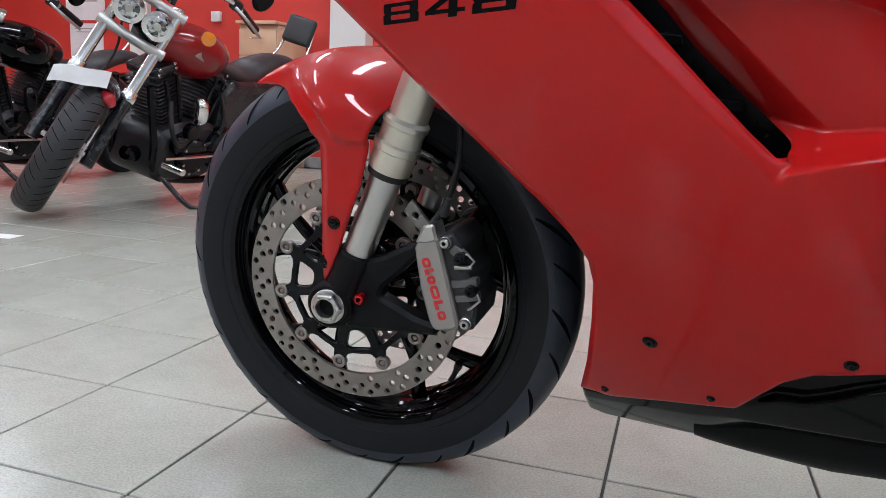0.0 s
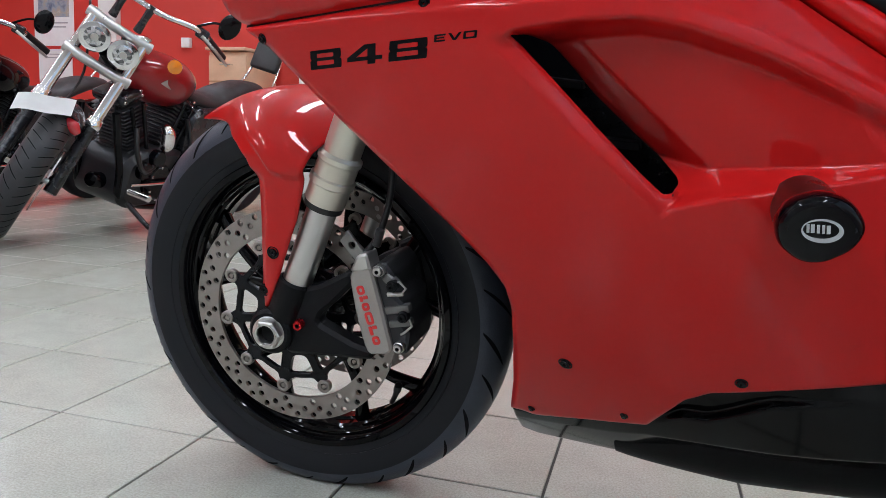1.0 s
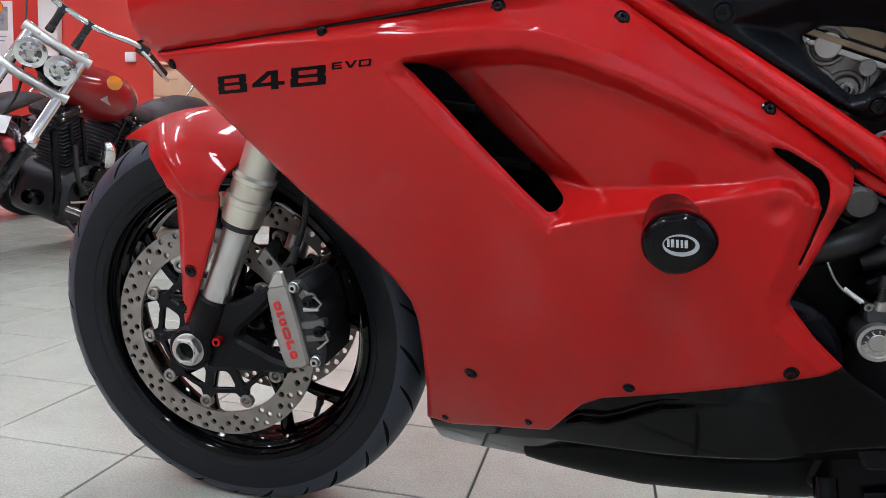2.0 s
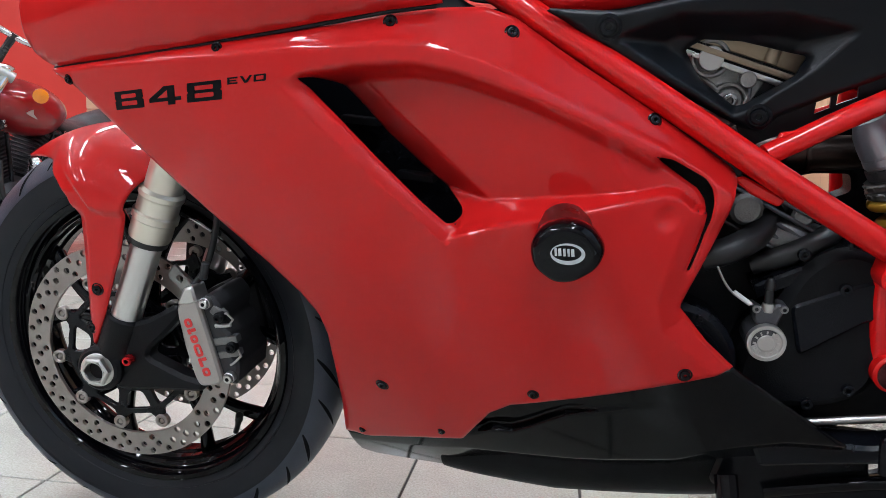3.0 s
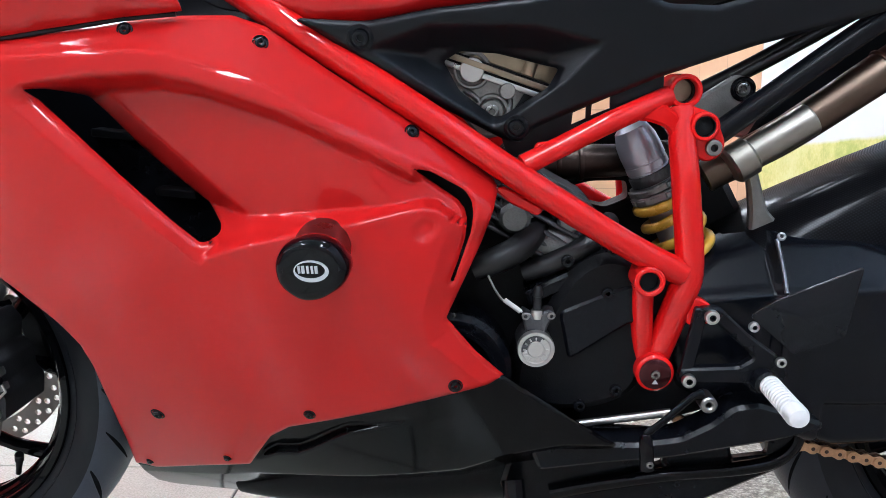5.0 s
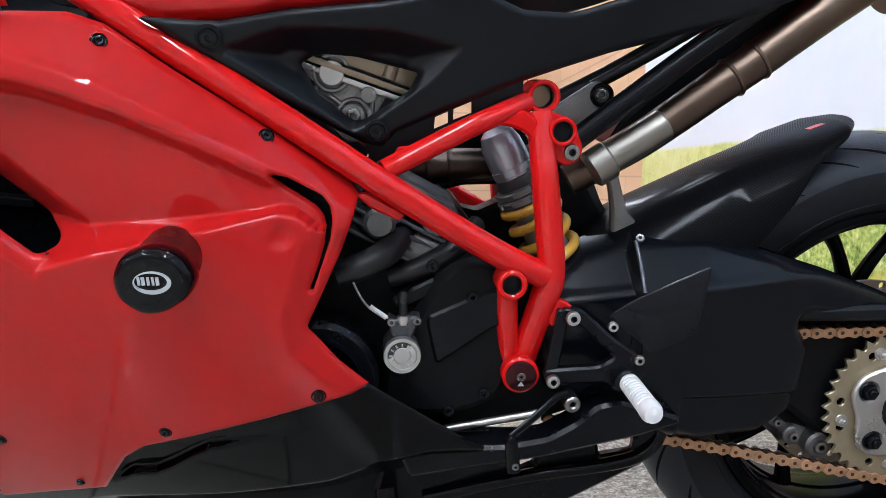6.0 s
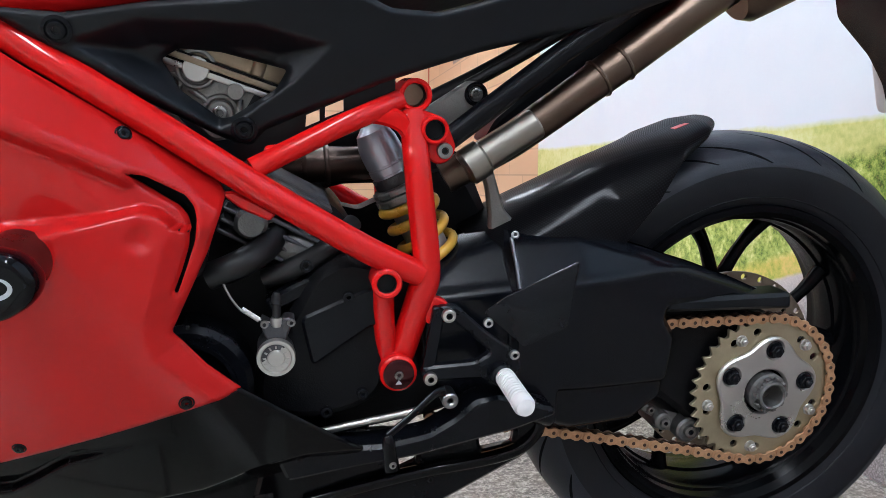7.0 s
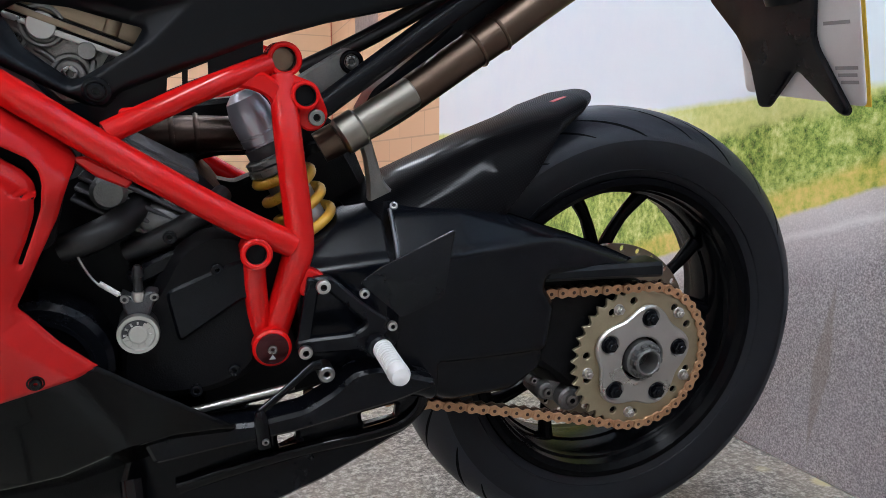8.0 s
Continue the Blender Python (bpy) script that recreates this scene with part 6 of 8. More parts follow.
part("exhaust_collector", bm, BLACK_SATIN, bike, "black exhaust collector box under the engine", angle=35)
bm = bmesh.new()
sweep(bm, [(0.84, -0.120, 0.222), (0.90, -0.124, 0.238), (0.97, -0.126, 0.252), (1.05, -0.126, 0.262), (1.095, -0.122, 0.272), (1.118, -0.115, 0.295), (1.120, -0.112, 0.325)], [0.010, 0.009, 0.0085, 0.0085, 0.0085, 0.009, 0.010], 14)
part("stand_carrier", bm, BLACK_GLOSS, bike, "black stand carrier tube")
bm = bmesh.new()
sweep(bm, [(0.795, -0.135, 0.245), (0.805, -0.185, 0.15), (0.815, -0.235, 0.052), (0.822, -0.245, 0.038)], [0.013, 0.012, 0.011, 0.014], 16)
box(bm, pose(0.825, -0.248, 0.0355, 7.5, 0, 0) , (0.07, 0.03, 0.006), 0.002)
part("side_stand", bm, BLACK_GLOSS, bike, "black side stand on the floor")

# -- rear linkages, exhaust and hugger --
bm = bmesh.new()
plate(bm, [round_loop([(0.975, 0.665), (1.030, 0.701), (1.046, 0.697), (1.050, 0.676), (1.036, 0.660), (0.995, 0.632), (0.975, 0.632)], 0.008)], -0.062, -0.048, 0.003)
lever = part("rocker_arm", bm, CAST_ALU, bike, "bare cast rocker arm")
bm = bmesh.new()
pipe_ring(bm, (1.037, -0.048, 0.685), (1.037, -0.066, 0.685), 0.0135, 0.0085)
part("rocker_bush", bm, BLACK_SATIN, lever)
part("rocker_bolt", socket_screw(bmesh.new(), (1.037, -0.060, 0.685), (0, -1, 0), 0.0075, 0.006), BOLT_STEEL, lever)
bm = bmesh.new()
plate(bm, [round_loop([(1.0440, 0.6050), (1.0604, 0.6050), (1.0724, 0.5684), (1.0783, 0.5513), (1.0933, 0.5359), (1.0850, 0.5240), (1.0605, 0.5240), (1.0593, 0.5513), (1.0545, 0.5785)], 0.006)], -0.062, -0.048, 0.003)
part("shock_link", bm, CAST_ALU, bike, "bare cast suspension link")
bm = bmesh.new()
sweep(bm, [(0.995, -0.10, 0.634), (1.065, -0.10, 0.688), (1.145, -0.098, 0.748), (1.22, -0.095, 0.80)], 0.0125, 18)
part("subframe_tube", bm, BLACK_SATIN, bike, "black rear subframe tube")
bm = bmesh.new()
sweep(bm, [(0.985, -0.02, 0.672), (1.06, -0.03, 0.712), (1.16, -0.04, 0.772), (1.24, -0.04, 0.82)], 0.0105, 14)
sweep(bm, [(1.03, -0.045, 0.695), (1.10, -0.05, 0.735), (1.18, -0.05, 0.785)], 0.006, 10)
part("wiring_loom", bm, SOFT_BLACK, bike, "black cable runs under the tail")
bm = bmesh.new()
plate(bm, [round_loop([(1.0550, 0.628), (1.0700, 0.655), (1.1493, 0.7216), (1.1905, 0.7650), (1.3129, 0.850), (1.3650, 0.850), (1.3302, 0.8020), (1.2221, 0.7290), (1.1311, 0.6600), (1.080, 0.622)], 0.006)], -0.035, 0.02, 0.004)
part("undertray", bm, BLACK_MATT, bike, "black tray under the tail")
bm = bmesh.new()
P = [(1.000, -0.075, 0.590), (1.0700, -0.080, 0.6312), (1.1160, -0.080, 0.6629), (1.1590, -0.080, 0.6941), (1.2024, -0.080, 0.7251), (1.2428, -0.080, 0.7555), (1.2870, -0.080, 0.7877), (1.345, -0.080, 0.828)]
sweep(bm, P, [0.018, 0.020, 0.0206, 0.0212, 0.0218, 0.0222, 0.0225, 0.023], 28)
exhaust = part("exhaust_pipe", bm, EXHAUST, bike, "heat-tinted steel exhaust pipe")
d = Vector((0.043, 0, 0.031)).normalized()
bm = bmesh.new()
for q in (Vector((1.1770, -0.080, 0.7070)), Vector((1.2040, -0.080, 0.7263))):
    lathe(bm, [(0.019, -0.003), (0.0232, -0.002), (0.0240, 0.0), (0.0232, 0.002), (0.019, 0.003)], along(q, d), 36)
part("clamp_ring", bm, EXHAUST, exhaust, "pipe joint rings")
bm = bmesh.new()
lathe(bm, [(0.010, 0.0), (0.0185, 0.0), (0.0215, 0.003), (0.0215, 0.024), (0.0178, 0.027), (0.0178, 0.094), (0.0165, 0.096), (0.0145, 0.096), (0.0140, 0.088), (0.0, 0.088)], along((1.018, -0.100, 0.604), (0.0760, 0, 0.0498)), 40)
part("exhaust_joint", bm, surface("dull_nickel_sleeve", (0.34, 0.32, 0.28), 0.30, 1.0, var=0.03, rvar=0.004), exhaust, "brushed steel sleeve", angle=25)
bm = bmesh.new()
lathe(bm, [(0.0265, 0.0), (0.029, 0.004), (0.034, 0.012), (0.037, 0.10), (0.0, 0.10)], along((1.338, -0.078, 0.803), (0.085, 0, 0.045)), 36)
part("silencer", bm, EXHAUST, exhaust, "silencer under the tail")

RIDGE = [(1.035, 0.522), (1.098, 0.556), (1.201, 0.606), (1.255, 0.627), (1.300, 0.645), (1.340, 0.661), (1.358, 0.6655), (1.3665, 0.663)]
FLARE = [(1.035, 0.096, 0.470), (1.110, 0.098, 0.482), (1.220, 0.096, 0.513), (1.262, 0.094, 0.566), (1.291, 0.090, 0.616), (1.330, 0.072, 0.6415), (1.352, 0.045, 0.6500), (1.3665, 0.016, 0.6585)]


def hugger_sheet():
    """An arched guard over the tyre: boxy sections from the ridge down to the flared rim, drawn in to a round tip."""
    def between(line, u):
        q = u * (len(line) - 1)
        k = min(int(q), len(line) - 2)
        return Vector(line[k]).lerp(Vector(line[k + 1]), q - k)

    bm = bmesh.new()
    grids = []
    for lift in (0.0, -0.003):
        rows = []
        for k in range(57):
            u = k / 56
            r, f = between(RIDGE, u), between(FLARE, u)
            row = []
            for q in range(-14, 15):
                a = math.pi / 2 * abs(q) / 14
                side, drop = math.sin(a) ** 0.85, 1 - max(0.0, math.cos(a)) ** 0.78
                x, y, z = r.x + (f.x - r.x) * drop, f.y * side * (1 if q > 0 else -1), r.y + (f.z - r.y) * drop
                row.append(bm.verts.new((x, y + (0.003 * (1 if q < 0 else -1) * side if lift else 0), z + lift)))
            rows.append(row)
        grids.append(rows)
    for g, rows in enumerate(grids):
        for a, b in zip(rows, rows[1:]):
            for k in range(len(a) - 1):
                w = [a[k], b[k], b[k + 1], a[k + 1]]
                bm.faces.new(w if g == 0 else w[::-1])
    for k in range(56):
        for e in (0, -1):
            bm.faces.new([grids[0][k][e], grids[0][k + 1][e], grids[1][k + 1][e], grids[1][k][e]])
    for e in (0, -1):
        for k in range(28):
            bm.faces.new([grids[0][e][k], grids[0][e][k + 1], grids[1][e][k + 1], grids[1][e][k]])
    bmesh.ops.recalc_face_normals(bm, faces=bm.faces)
    return bm


hugger = part("rear_hugger", hugger_sheet(), CARBON, bike, "carbon fibre rear mudguard", angle=55)
part("hugger_screw", socket_screw(bmesh.new(), (1.080, -0.103, 0.529), (-0.2, -1, 0.5), 0.0048, 0.003), BOLT_STEEL, hugger, "bright socket screw")
bm = bmesh.new()
box(bm, pose(1.318, -0.022, 0.6515, 0, -21, 0), (0.020, 0.012, 0.001), 0.0003, 1)
part("reflector_sticker", bm, DECAL_RED, hugger, "small red sticker")

# -- rear wheel and final drive --
rear_wheel = part("rear_wheel", cyl(bmesh.new(), REAR + Vector((0, -0.10, 0)), REAR + Vector((0, 0.11, 0)), 0.022, 0.002, 32), STEEL, bike, "rear wheel on its hollow axle")
REAR_MID = REAR + Vector((0.002, 0.022, 0.013))
tyre(rear_wheel, REAR_MID, 0.3130, 0.0840, 0.2175, "wide black sports tyre")
tread(rear_wheel, REAR_MID, 0.3130, 0.0840, 0.2175, 12, 0.26, REAR_TREAD)
part("hub_carrier", cyl(bmesh.new(), REAR + Vector((0, -0.092, 0)), REAR + Vector((0, -0.020, 0)), 0.088, 0.006, 48), BLACK_SATIN, rear_wheel, "black eccentric hub housing")
rim(rear_wheel, REAR_MID, 0.2175, 0.073, 5, 0.060, 0.075, -0.02, "gloss black cast wheel rim", RIM_BLACK)
brake_disc(rear_wheel, REAR, -0.012, 0.1360, 0.088, 30, "drilled rear brake disc", carrier=False, finish=surface("heat_browned_disc_steel", (0.20, 0.165, 0.125), 0.38, 0.9, var=0.15, scale=30))

SPROCKET_Y = -0.100
TEETH = 39
PITCH = 0.015875
PITCH_R = PITCH / (2 * math.sin(math.pi / TEETH))
loop = []
for k in range(TEETH):
    for f, r in ((0.0, PITCH_R - 0.0045), (0.16, PITCH_R - 0.0037), (0.34, PITCH_R + 0.0005), (0.46, PITCH_R + 0.0036), (0.54, PITCH_R + 0.0036), (0.66, PITCH_R + 0.0005), (0.84, PITCH_R - 0.0037)):
        a = 2 * math.pi * (k + f) / TEETH
        loop.append((r * math.cos(a), r * math.sin(a)))
holes = [circle(0, 0, 0.045, 32)]
for k in range(15):
    a = 2 * math.pi * k / 15 + 0.12
    if k % 3:
        holes.append(circle(0.0815 * math.cos(a), 0.0815 * math.sin(a), 0.0052, 10))
bm = bmesh.new()
plate(bm, [loop] + holes, SPROCKET_Y - 0.0028, SPROCKET_Y + 0.0028, 0.0007, Matrix.Translation((REAR.x, 0, REAR.z)))
sprocket = part("rear_sprocket", bm, SPROCKET_GOLD, rear_wheel, "gold-grey drilled sprocket", angle=30)
carrier = []
for k in range(60):
    a = 2 * math.pi * k / 60
    lobe = max(0.0, math.cos(5 * (a - math.pi / 2 + 0.10) / 2) ** 2)
    carrier.append(((0.0625 + 0.0125 * lobe ** 0.9) * math.cos(a), (0.0625 + 0.0125 * lobe ** 0.9) * math.sin(a)))
pins = [(0.0570 * math.cos(math.pi / 2 - 0.10 + 2 * math.pi * k / 5), 0.0570 * math.sin(math.pi / 2 - 0.10 + 2 * math.pi * k / 5)) for k in range(5)]
bm = bmesh.new()
plate(bm, [carrier, circle(0, 0, 0.030, 32)] + [circle(px, pz, 0.0118, 16) for px, pz in pins], SPROCKET_Y - 0.0105, SPROCKET_Y - 0.0029, 0.0022, Matrix.Translation((REAR.x, 0, REAR.z)))
part("sprocket_carrier", bm, SILVER, sprocket, "silver five-lobed carrier plate", angle=35)
for px, pz in pins:
    c = Vector((REAR.x + px, SPROCKET_Y - 0.004, REAR.z + pz))
    bm = bmesh.new()
    cyl(bm, c, c + Vector((0, -0.006, 0)), 0.0115, 0.001, 24)
    hex_nut(bm, c + Vector((0, -0.006, 0)), (0, -1, 0), 0.0090, 0.007)
    cyl(bm, c + Vector((0, -0.012, 0)), c + Vector((0, -0.0155, 0)), 0.0048, 0.001, 14)
    part("drive_pin", bm, BLACK_SATIN, sprocket, "black cush-drive nut")
for k in range(5):
    a = math.pi / 2 - 0.10 + 2 * math.pi * (k + 0.5) / 5
    c = Vector((REAR.x + 0.0800 * math.cos(a), SPROCKET_Y - 0.0028, REAR.z + 0.0800 * math.sin(a)))
    bm = bmesh.new()
    cyl(bm, c, c + Vector((0, -0.0016, 0)), 0.0078, 0.0004, 20)
    hex_nut(bm, c + Vector((0, -0.0016, 0)), (0, -1, 0), 0.0064, 0.0055)
    cyl(bm, c + Vector((0, -0.006, 0)), c + Vector((0, -0.010, 0)), 0.0034, 0.0006, 12)
    part("sprocket_nut", bm, STEEL, sprocket, "zinc plated nut")
bm = bmesh.new()
C = REAR + Vector((0.0, SPROCKET_Y, 0.0))
lathe(bm, [(0.0145, -0.02), (0.0145, 0.025), (0.0165, 0.0265), (0.0190, 0.025), (0.0195, 0.017), (0.0245, 0.016), (0.0265, 0.0145), (0.0265, -0.004), (0.0145, -0.004)], along(C, (0, -1, 0)), 48, cap=False)
for k in range(10):
    a = 2 * math.pi * k / 10
    box(bm, along(C, (0, -1, 0)) @ Matrix.Rotation(a, 4, "Z") @ Matrix.Translation((0.0215, 0, 0.019)), (0.004, 0.006, 0.008), 0.0008, 1)
part("axle_end", bm, DULL_CAST, sprocket, "steel castellated hollow axle end", angle=30)
part("axle_bore", cyl(bmesh.new(), C + Vector((0, 0.02, 0)), C + Vector((0, 0.0, 0)), 0.0143), BLACK_ENGINE, sprocket)

# chain: single links along its run
chain = part("chain", cyl(bmesh.new(), (1.27, -0.094, 0.414), (1.27, -0.106, 0.414), 0.003), CHAIN_GOLD, bike, "rusty gold drive chain")


CHAIN_PIN_SHADE = surface("oiled_chain_pin", (0.07, 0.042, 0.030), 0.4, 0.7)


def link_mesh(outer):
    bm = bmesh.new()
    prof = []
    for end in (1, -1):
        for k in range(9):
            a = radians(-125 + 250 * k / 8)
            prof.append((end * (PITCH / 2 + 0.0070 * math.cos(a)), end * 0.0070 * math.sin(a)))
        prof.append((0.0, end * 0.0046))
    h = 0.0074 if outer else 0.0052
    for s in (-1, 1):
        plate(bm, [prof], s * h, s * (h - 0.0017), 0.0004)
    for ex in (-PITCH / 2, PITCH / 2):
        cyl(bm, (ex, -0.0083 if outer else -0.005, 0), (ex, 0.0083 if outer else 0.005, 0), 0.0024 if outer else 0.0046, 0.0005, 10)
    # Pin ends are dark; far plates and rollers darkened as painted shade.
    dark = [f for f in bm.faces if outer and f.calc_center_median().y < -0.0076 and abs(abs(f.calc_center_median().x) - PITCH / 2) < 0.003]
    for f in dark + [f for f in bm.faces if f.calc_center_median().y > -0.0033]:
        f.material_index = 1
    me = bpy.data.meshes.new("chain_link")
    bmesh.ops.recalc_face_normals(bm, faces=bm.faces)
    bm.to_mesh(me)
    bm.free()
    me.materials.append(CHAIN_GOLD)
    me.materials.append(CHAIN_PIN_SHADE)
    me.shade_smooth()
    me.set_sharp_from_angle(angle=radians(35))
    return me


LINKS = [link_mesh(True), link_mesh(False)]
run = []
x = REAR.x
n_top = 26
nodes = [Vector((REAR.x - PITCH * k, SPROCKET_Y, REAR.z + PITCH_R - 0.0002 * k)) for k in range(n_top, 0, -1)]
half_turn = TEETH * 0.47
for k in range(int(half_turn) + 1):
    a = math.pi / 2 - 2 * math.pi * k / TEETH
    nodes.append(Vector((REAR.x + PITCH_R * math.cos(a), SPROCKET_Y, REAR.z + PITCH_R * math.sin(a))))
last, before = nodes[-1], nodes[-2]
ang = math.atan2((last - before).z, (last - before).x)
goal = math.atan2(0.052, -0.24)
for k in range(30):
    aim = (goal + 0.05 * (k / 26 - 0.4)) % (2 * math.pi)
    cur = ang % (2 * math.pi)
    step = (aim - cur + math.pi) % (2 * math.pi) - math.pi
    ang = cur + max(-0.16, min(0.16, step))
    nodes.append(nodes[-1] + Vector((math.cos(ang), 0, math.sin(ang))) * PITCH)
for k, (a, b) in enumerate(zip(nodes, nodes[1:])):
    mid, dd = (a + b) / 2, b - a
    m = Matrix.Translation(mid) @ Matrix.Rotation(-math.atan2(dd.z, dd.x), 4, "Y")
    shared("chain_link", LINKS[k % 2], chain, m)

# rear caliper and dark hub side seen past the chain
bm = bmesh.new()
box(bm, pose(1.330, -0.045, 0.262, 0, 14, 0), (0.062, 0.050, 0.030), 0.006)
cyl(bm, (1.340, -0.065, 0.258), (1.340, -0.088, 0.258), 0.0175, 0.003, 28)
cyl(bm, (1.306, -0.065, 0.270), (1.306, -0.082, 0.270), 0.0120, 0.002, 24)
box(bm, pose(1.292, -0.055, 0.281, 0, 30, 0), (0.030, 0.030, 0.012), 0.003)
rear_caliper = part("rear_caliper", bm, DULL_CAST, bike, "dark cast rear brake caliper", angle=35)
for px, py, pz, r in ((1.340, -0.088, 0.258, 0.0085), (1.306, -0.082, 0.270, 0.0065), (1.290, -0.070, 0.284, 0.0050)):
    part("caliper_bolt", socket_screw(bmesh.new(), (px, py, pz), (0, -1, 0), r, 0.005), BOLT_STEEL, rear_caliper)

# -- number plate carrier under the tail --


def plate_frame(loop, t0, t1, bevel):
    """A flat piece in the number plate's plane: u to the machine's left, v upwards."""
    q = bmesh.new()
    plate(q, [loop], t0, t1, bevel)
    for v in q.verts:
        u, w, h = v.co.x, v.co.z, v.co.y
        v.co = Vector((1.740 - 0.308 * w + h, -u, 0.660 + w * 0.951))
    return q


holder = part("plate_holder", plate_frame(round_loop([(-0.050, 0.20), (0.060, 0.20), (0.045, 0.10), (0.050, 0.080), (0.098, -0.006), (0.090, -0.016), (0.078, -0.012), (0.012, 0.046), (0.0, 0.046), (-0.060, -0.012),
                                  (-0.080, -0.012), (-0.088, 0.055), (-0.110, 0.10), (-0.165, 0.16), (-0.165, 0.20)], 0.008), -0.016, -0.004, 0.003), BLACK_SATIN, bike, "black plastic number plate holder")
part("number_plate", plate_frame(round_loop([(-0.117, 0.012), (0.117, 0.0), (0.117, 0.172), (-0.117, 0.172)], 0.01), -0.0035, -0.0005, 0.0008), WHITE_PLASTIC, holder, "blank back of the white number plate")
part("plate_edge", plate_frame([(0.112, 0.0), (0.1215, 0.0), (0.1215, 0.172), (0.112, 0.172)], -0.0003, 0.0015, 0.0), YELLOW_PLASTIC, holder, "yellow rim of the plate")
for v0, u0, u1 in ((0.112, 0.055, 0.100), (0.050, 0.070, 0.108), (0.040, 0.074, 0.106), (0.030, 0.078, 0.108)):
    part("plate_mark", plate_frame([(u0, v0), (u1, v0 + 0.001), (u1, v0 + 0.006), (u0, v0 + 0.005)], -0.0042, -0.0036, 0.0), surface("grey_print", (0.30, 0.30, 0.30), 0.6), holder, "small grey print bar")
bm = bmesh.new()
sweep(bm, [(1.60, 0.0, 0.90), (1.665, 0.0, 0.85), (1.685, 0.0, 0.80)], [0.05, 0.04, 0.03], 16)
part("plate_stem", bm, BLACK_MATT, holder)

# ---- the back of the showroom: two cruisers, cabinet, notices ----
# Blacks of the far machines are lifted: haze put into the colours.
CRUISER_CAST = surface("grey_black_cast_engine", (0.020, 0.020, 0.023), 0.42, 0.2, specular=0.5, var=0.3, bump=0.2, bscale=300)
CRUISER_SATIN = surface("semi_gloss_black_paint", (0.014, 0.014, 0.017), 0.26, specular=0.5, var=0.1)


def cruiser(m, tank_paint, steer, group):
    """A cruiser with twin headlamps, built in its own axes like the sports machine: x to its rear, y to its right, z up."""
    t = thing("cruiser", "", "motorcycle", m, group)
    R = 0.322
    piv = Vector((0.30, 0, 0.86))
    rake = Vector((0.50, 0, 0.866)).normalized()
    S = Matrix.Translation(piv) @ Matrix.Rotation(radians(steer), 4, rake) @ Matrix.Translation(-piv)

    def sp(name, bm, mat, parent, label="", turn=True, angle=40):
        if turn:
            bmesh.ops.transform(bm, matrix=S, verts=bm.verts)
        return part(name, bm, mat, parent, label, angle=angle)

    c = Vector((0, 0, R))
    wheel = sp("front_wheel", cyl(bmesh.new(), (0, -0.10, R), (0, 0.10, R), 0.012), STEEL, t)
    bm = bmesh.new()
    lathe(bm, tyre_profile(R, 0.066, 0.205), axle_at(c), 64, cap=False)
    sp("tyre", bm, surface("dark_cruiser_rubber", (0.022, 0.023, 0.026), 0.5, specular=0.4, var=0.3, scale=20, bump=0.2, bscale=300), wheel, "black cruiser tyre with a slanted tread", angle=60)
    bm = bmesh.new()
    mid = 0.205 + (R - 0.205) * 0.52
    for side in (1, -1):
        for k in range(44):
            rows = []
            for q in range(6):
                u = q / 5
                sec = radians(32 + 52 * u)
                aw = 2 * math.pi * (k + (0.5 if side < 0 else 0)) / 44 + 0.12 * u
                w = 0.010 * (1 - 0.5 * u)
                row = []
                for dw in (-w, w):
                    r = mid + (R - mid) * math.sin(sec) + 0.0016
                    h = 0.066 * max(0.0, math.cos(sec)) ** 0.85 + 0.0012
                    row.append(bm.verts.new(c + Vector((r * math.cos(aw + dw), -side * h, r * math.sin(aw + dw)))))
                rows.append(row)
            for a, b in zip(rows, rows[1:]):
                bm.faces.new([a[0], a[1], b[1], b[0]])
    sp("tread_groove", bm, GROOVE, wheel)
    bm = bmesh.new()
    lathe(bm, [(0.205, 0.05), (0.21, 0.048), (0.190, 0.03), (0.186, -0.03), (0.21, -0.048), (0.205, -0.05), (0.180, -0.03), (0.180, 0.03), (0.205, 0.05)], axle_at(c), 48, cap=False)
    lathe(bm, [(0.02, 0.06), (0.05, 0.055), (0.05, -0.055), (0.02, -0.06)], axle_at(c), 24)
    for k in range(9):
        a = 2 * math.pi * k / 9
        sweep(bm, [c + Vector((0.04 * math.cos(a), 0, 0.04 * math.sin(a))), c + Vector((0.185 * math.cos(a), 0, 0.185 * math.sin(a)))], 0.011, 8, smooth=False)
    sp("rim", bm, CRUISER_SATIN, wheel)
    bm = bmesh.new()
    lathe(bm, [(0.075, 0.078), (0.145, 0.078), (0.145, 0.083), (0.075, 0.083), (0.075, 0.078)], axle_at(c), 48, cap=False)
    sp("brake_disc", bm, STEEL, wheel)
    for s in (-1, 1):
        y = s * 0.118
        base = Vector((0.0, y, R))

        def at(h):
            return base + rake * h

        leg = sp("fork_leg", cyl(bmesh.new(), at(0.20), at(0.78), 0.0245, 0.002, 24), CHROME, t, "chromed upper fork tube")
        sp("slider", cyl(bmesh.new(), at(-0.04), at(0.30), 0.0285, 0.004, 24), CRUISER_SATIN, leg, "black lower fork leg")
        bm = bmesh.new()
        lathe(bm, [(0.02, 0.295), (0.034, 0.295), (0.036, 0.30), (0.036, 0.325), (0.033, 0.33), (0.033, 0.345), (0.026, 0.35)], along(base, rake), 24)
        sp("collar", bm, CHROME, leg)
    top, low = Vector((0, 0, R)) + rake * 0.76, Vector((0, 0, R)) + rake * 0.56
    for name, p in (("upper_clamp", top), ("lower_clamp", low)):
        bm = bmesh.new()
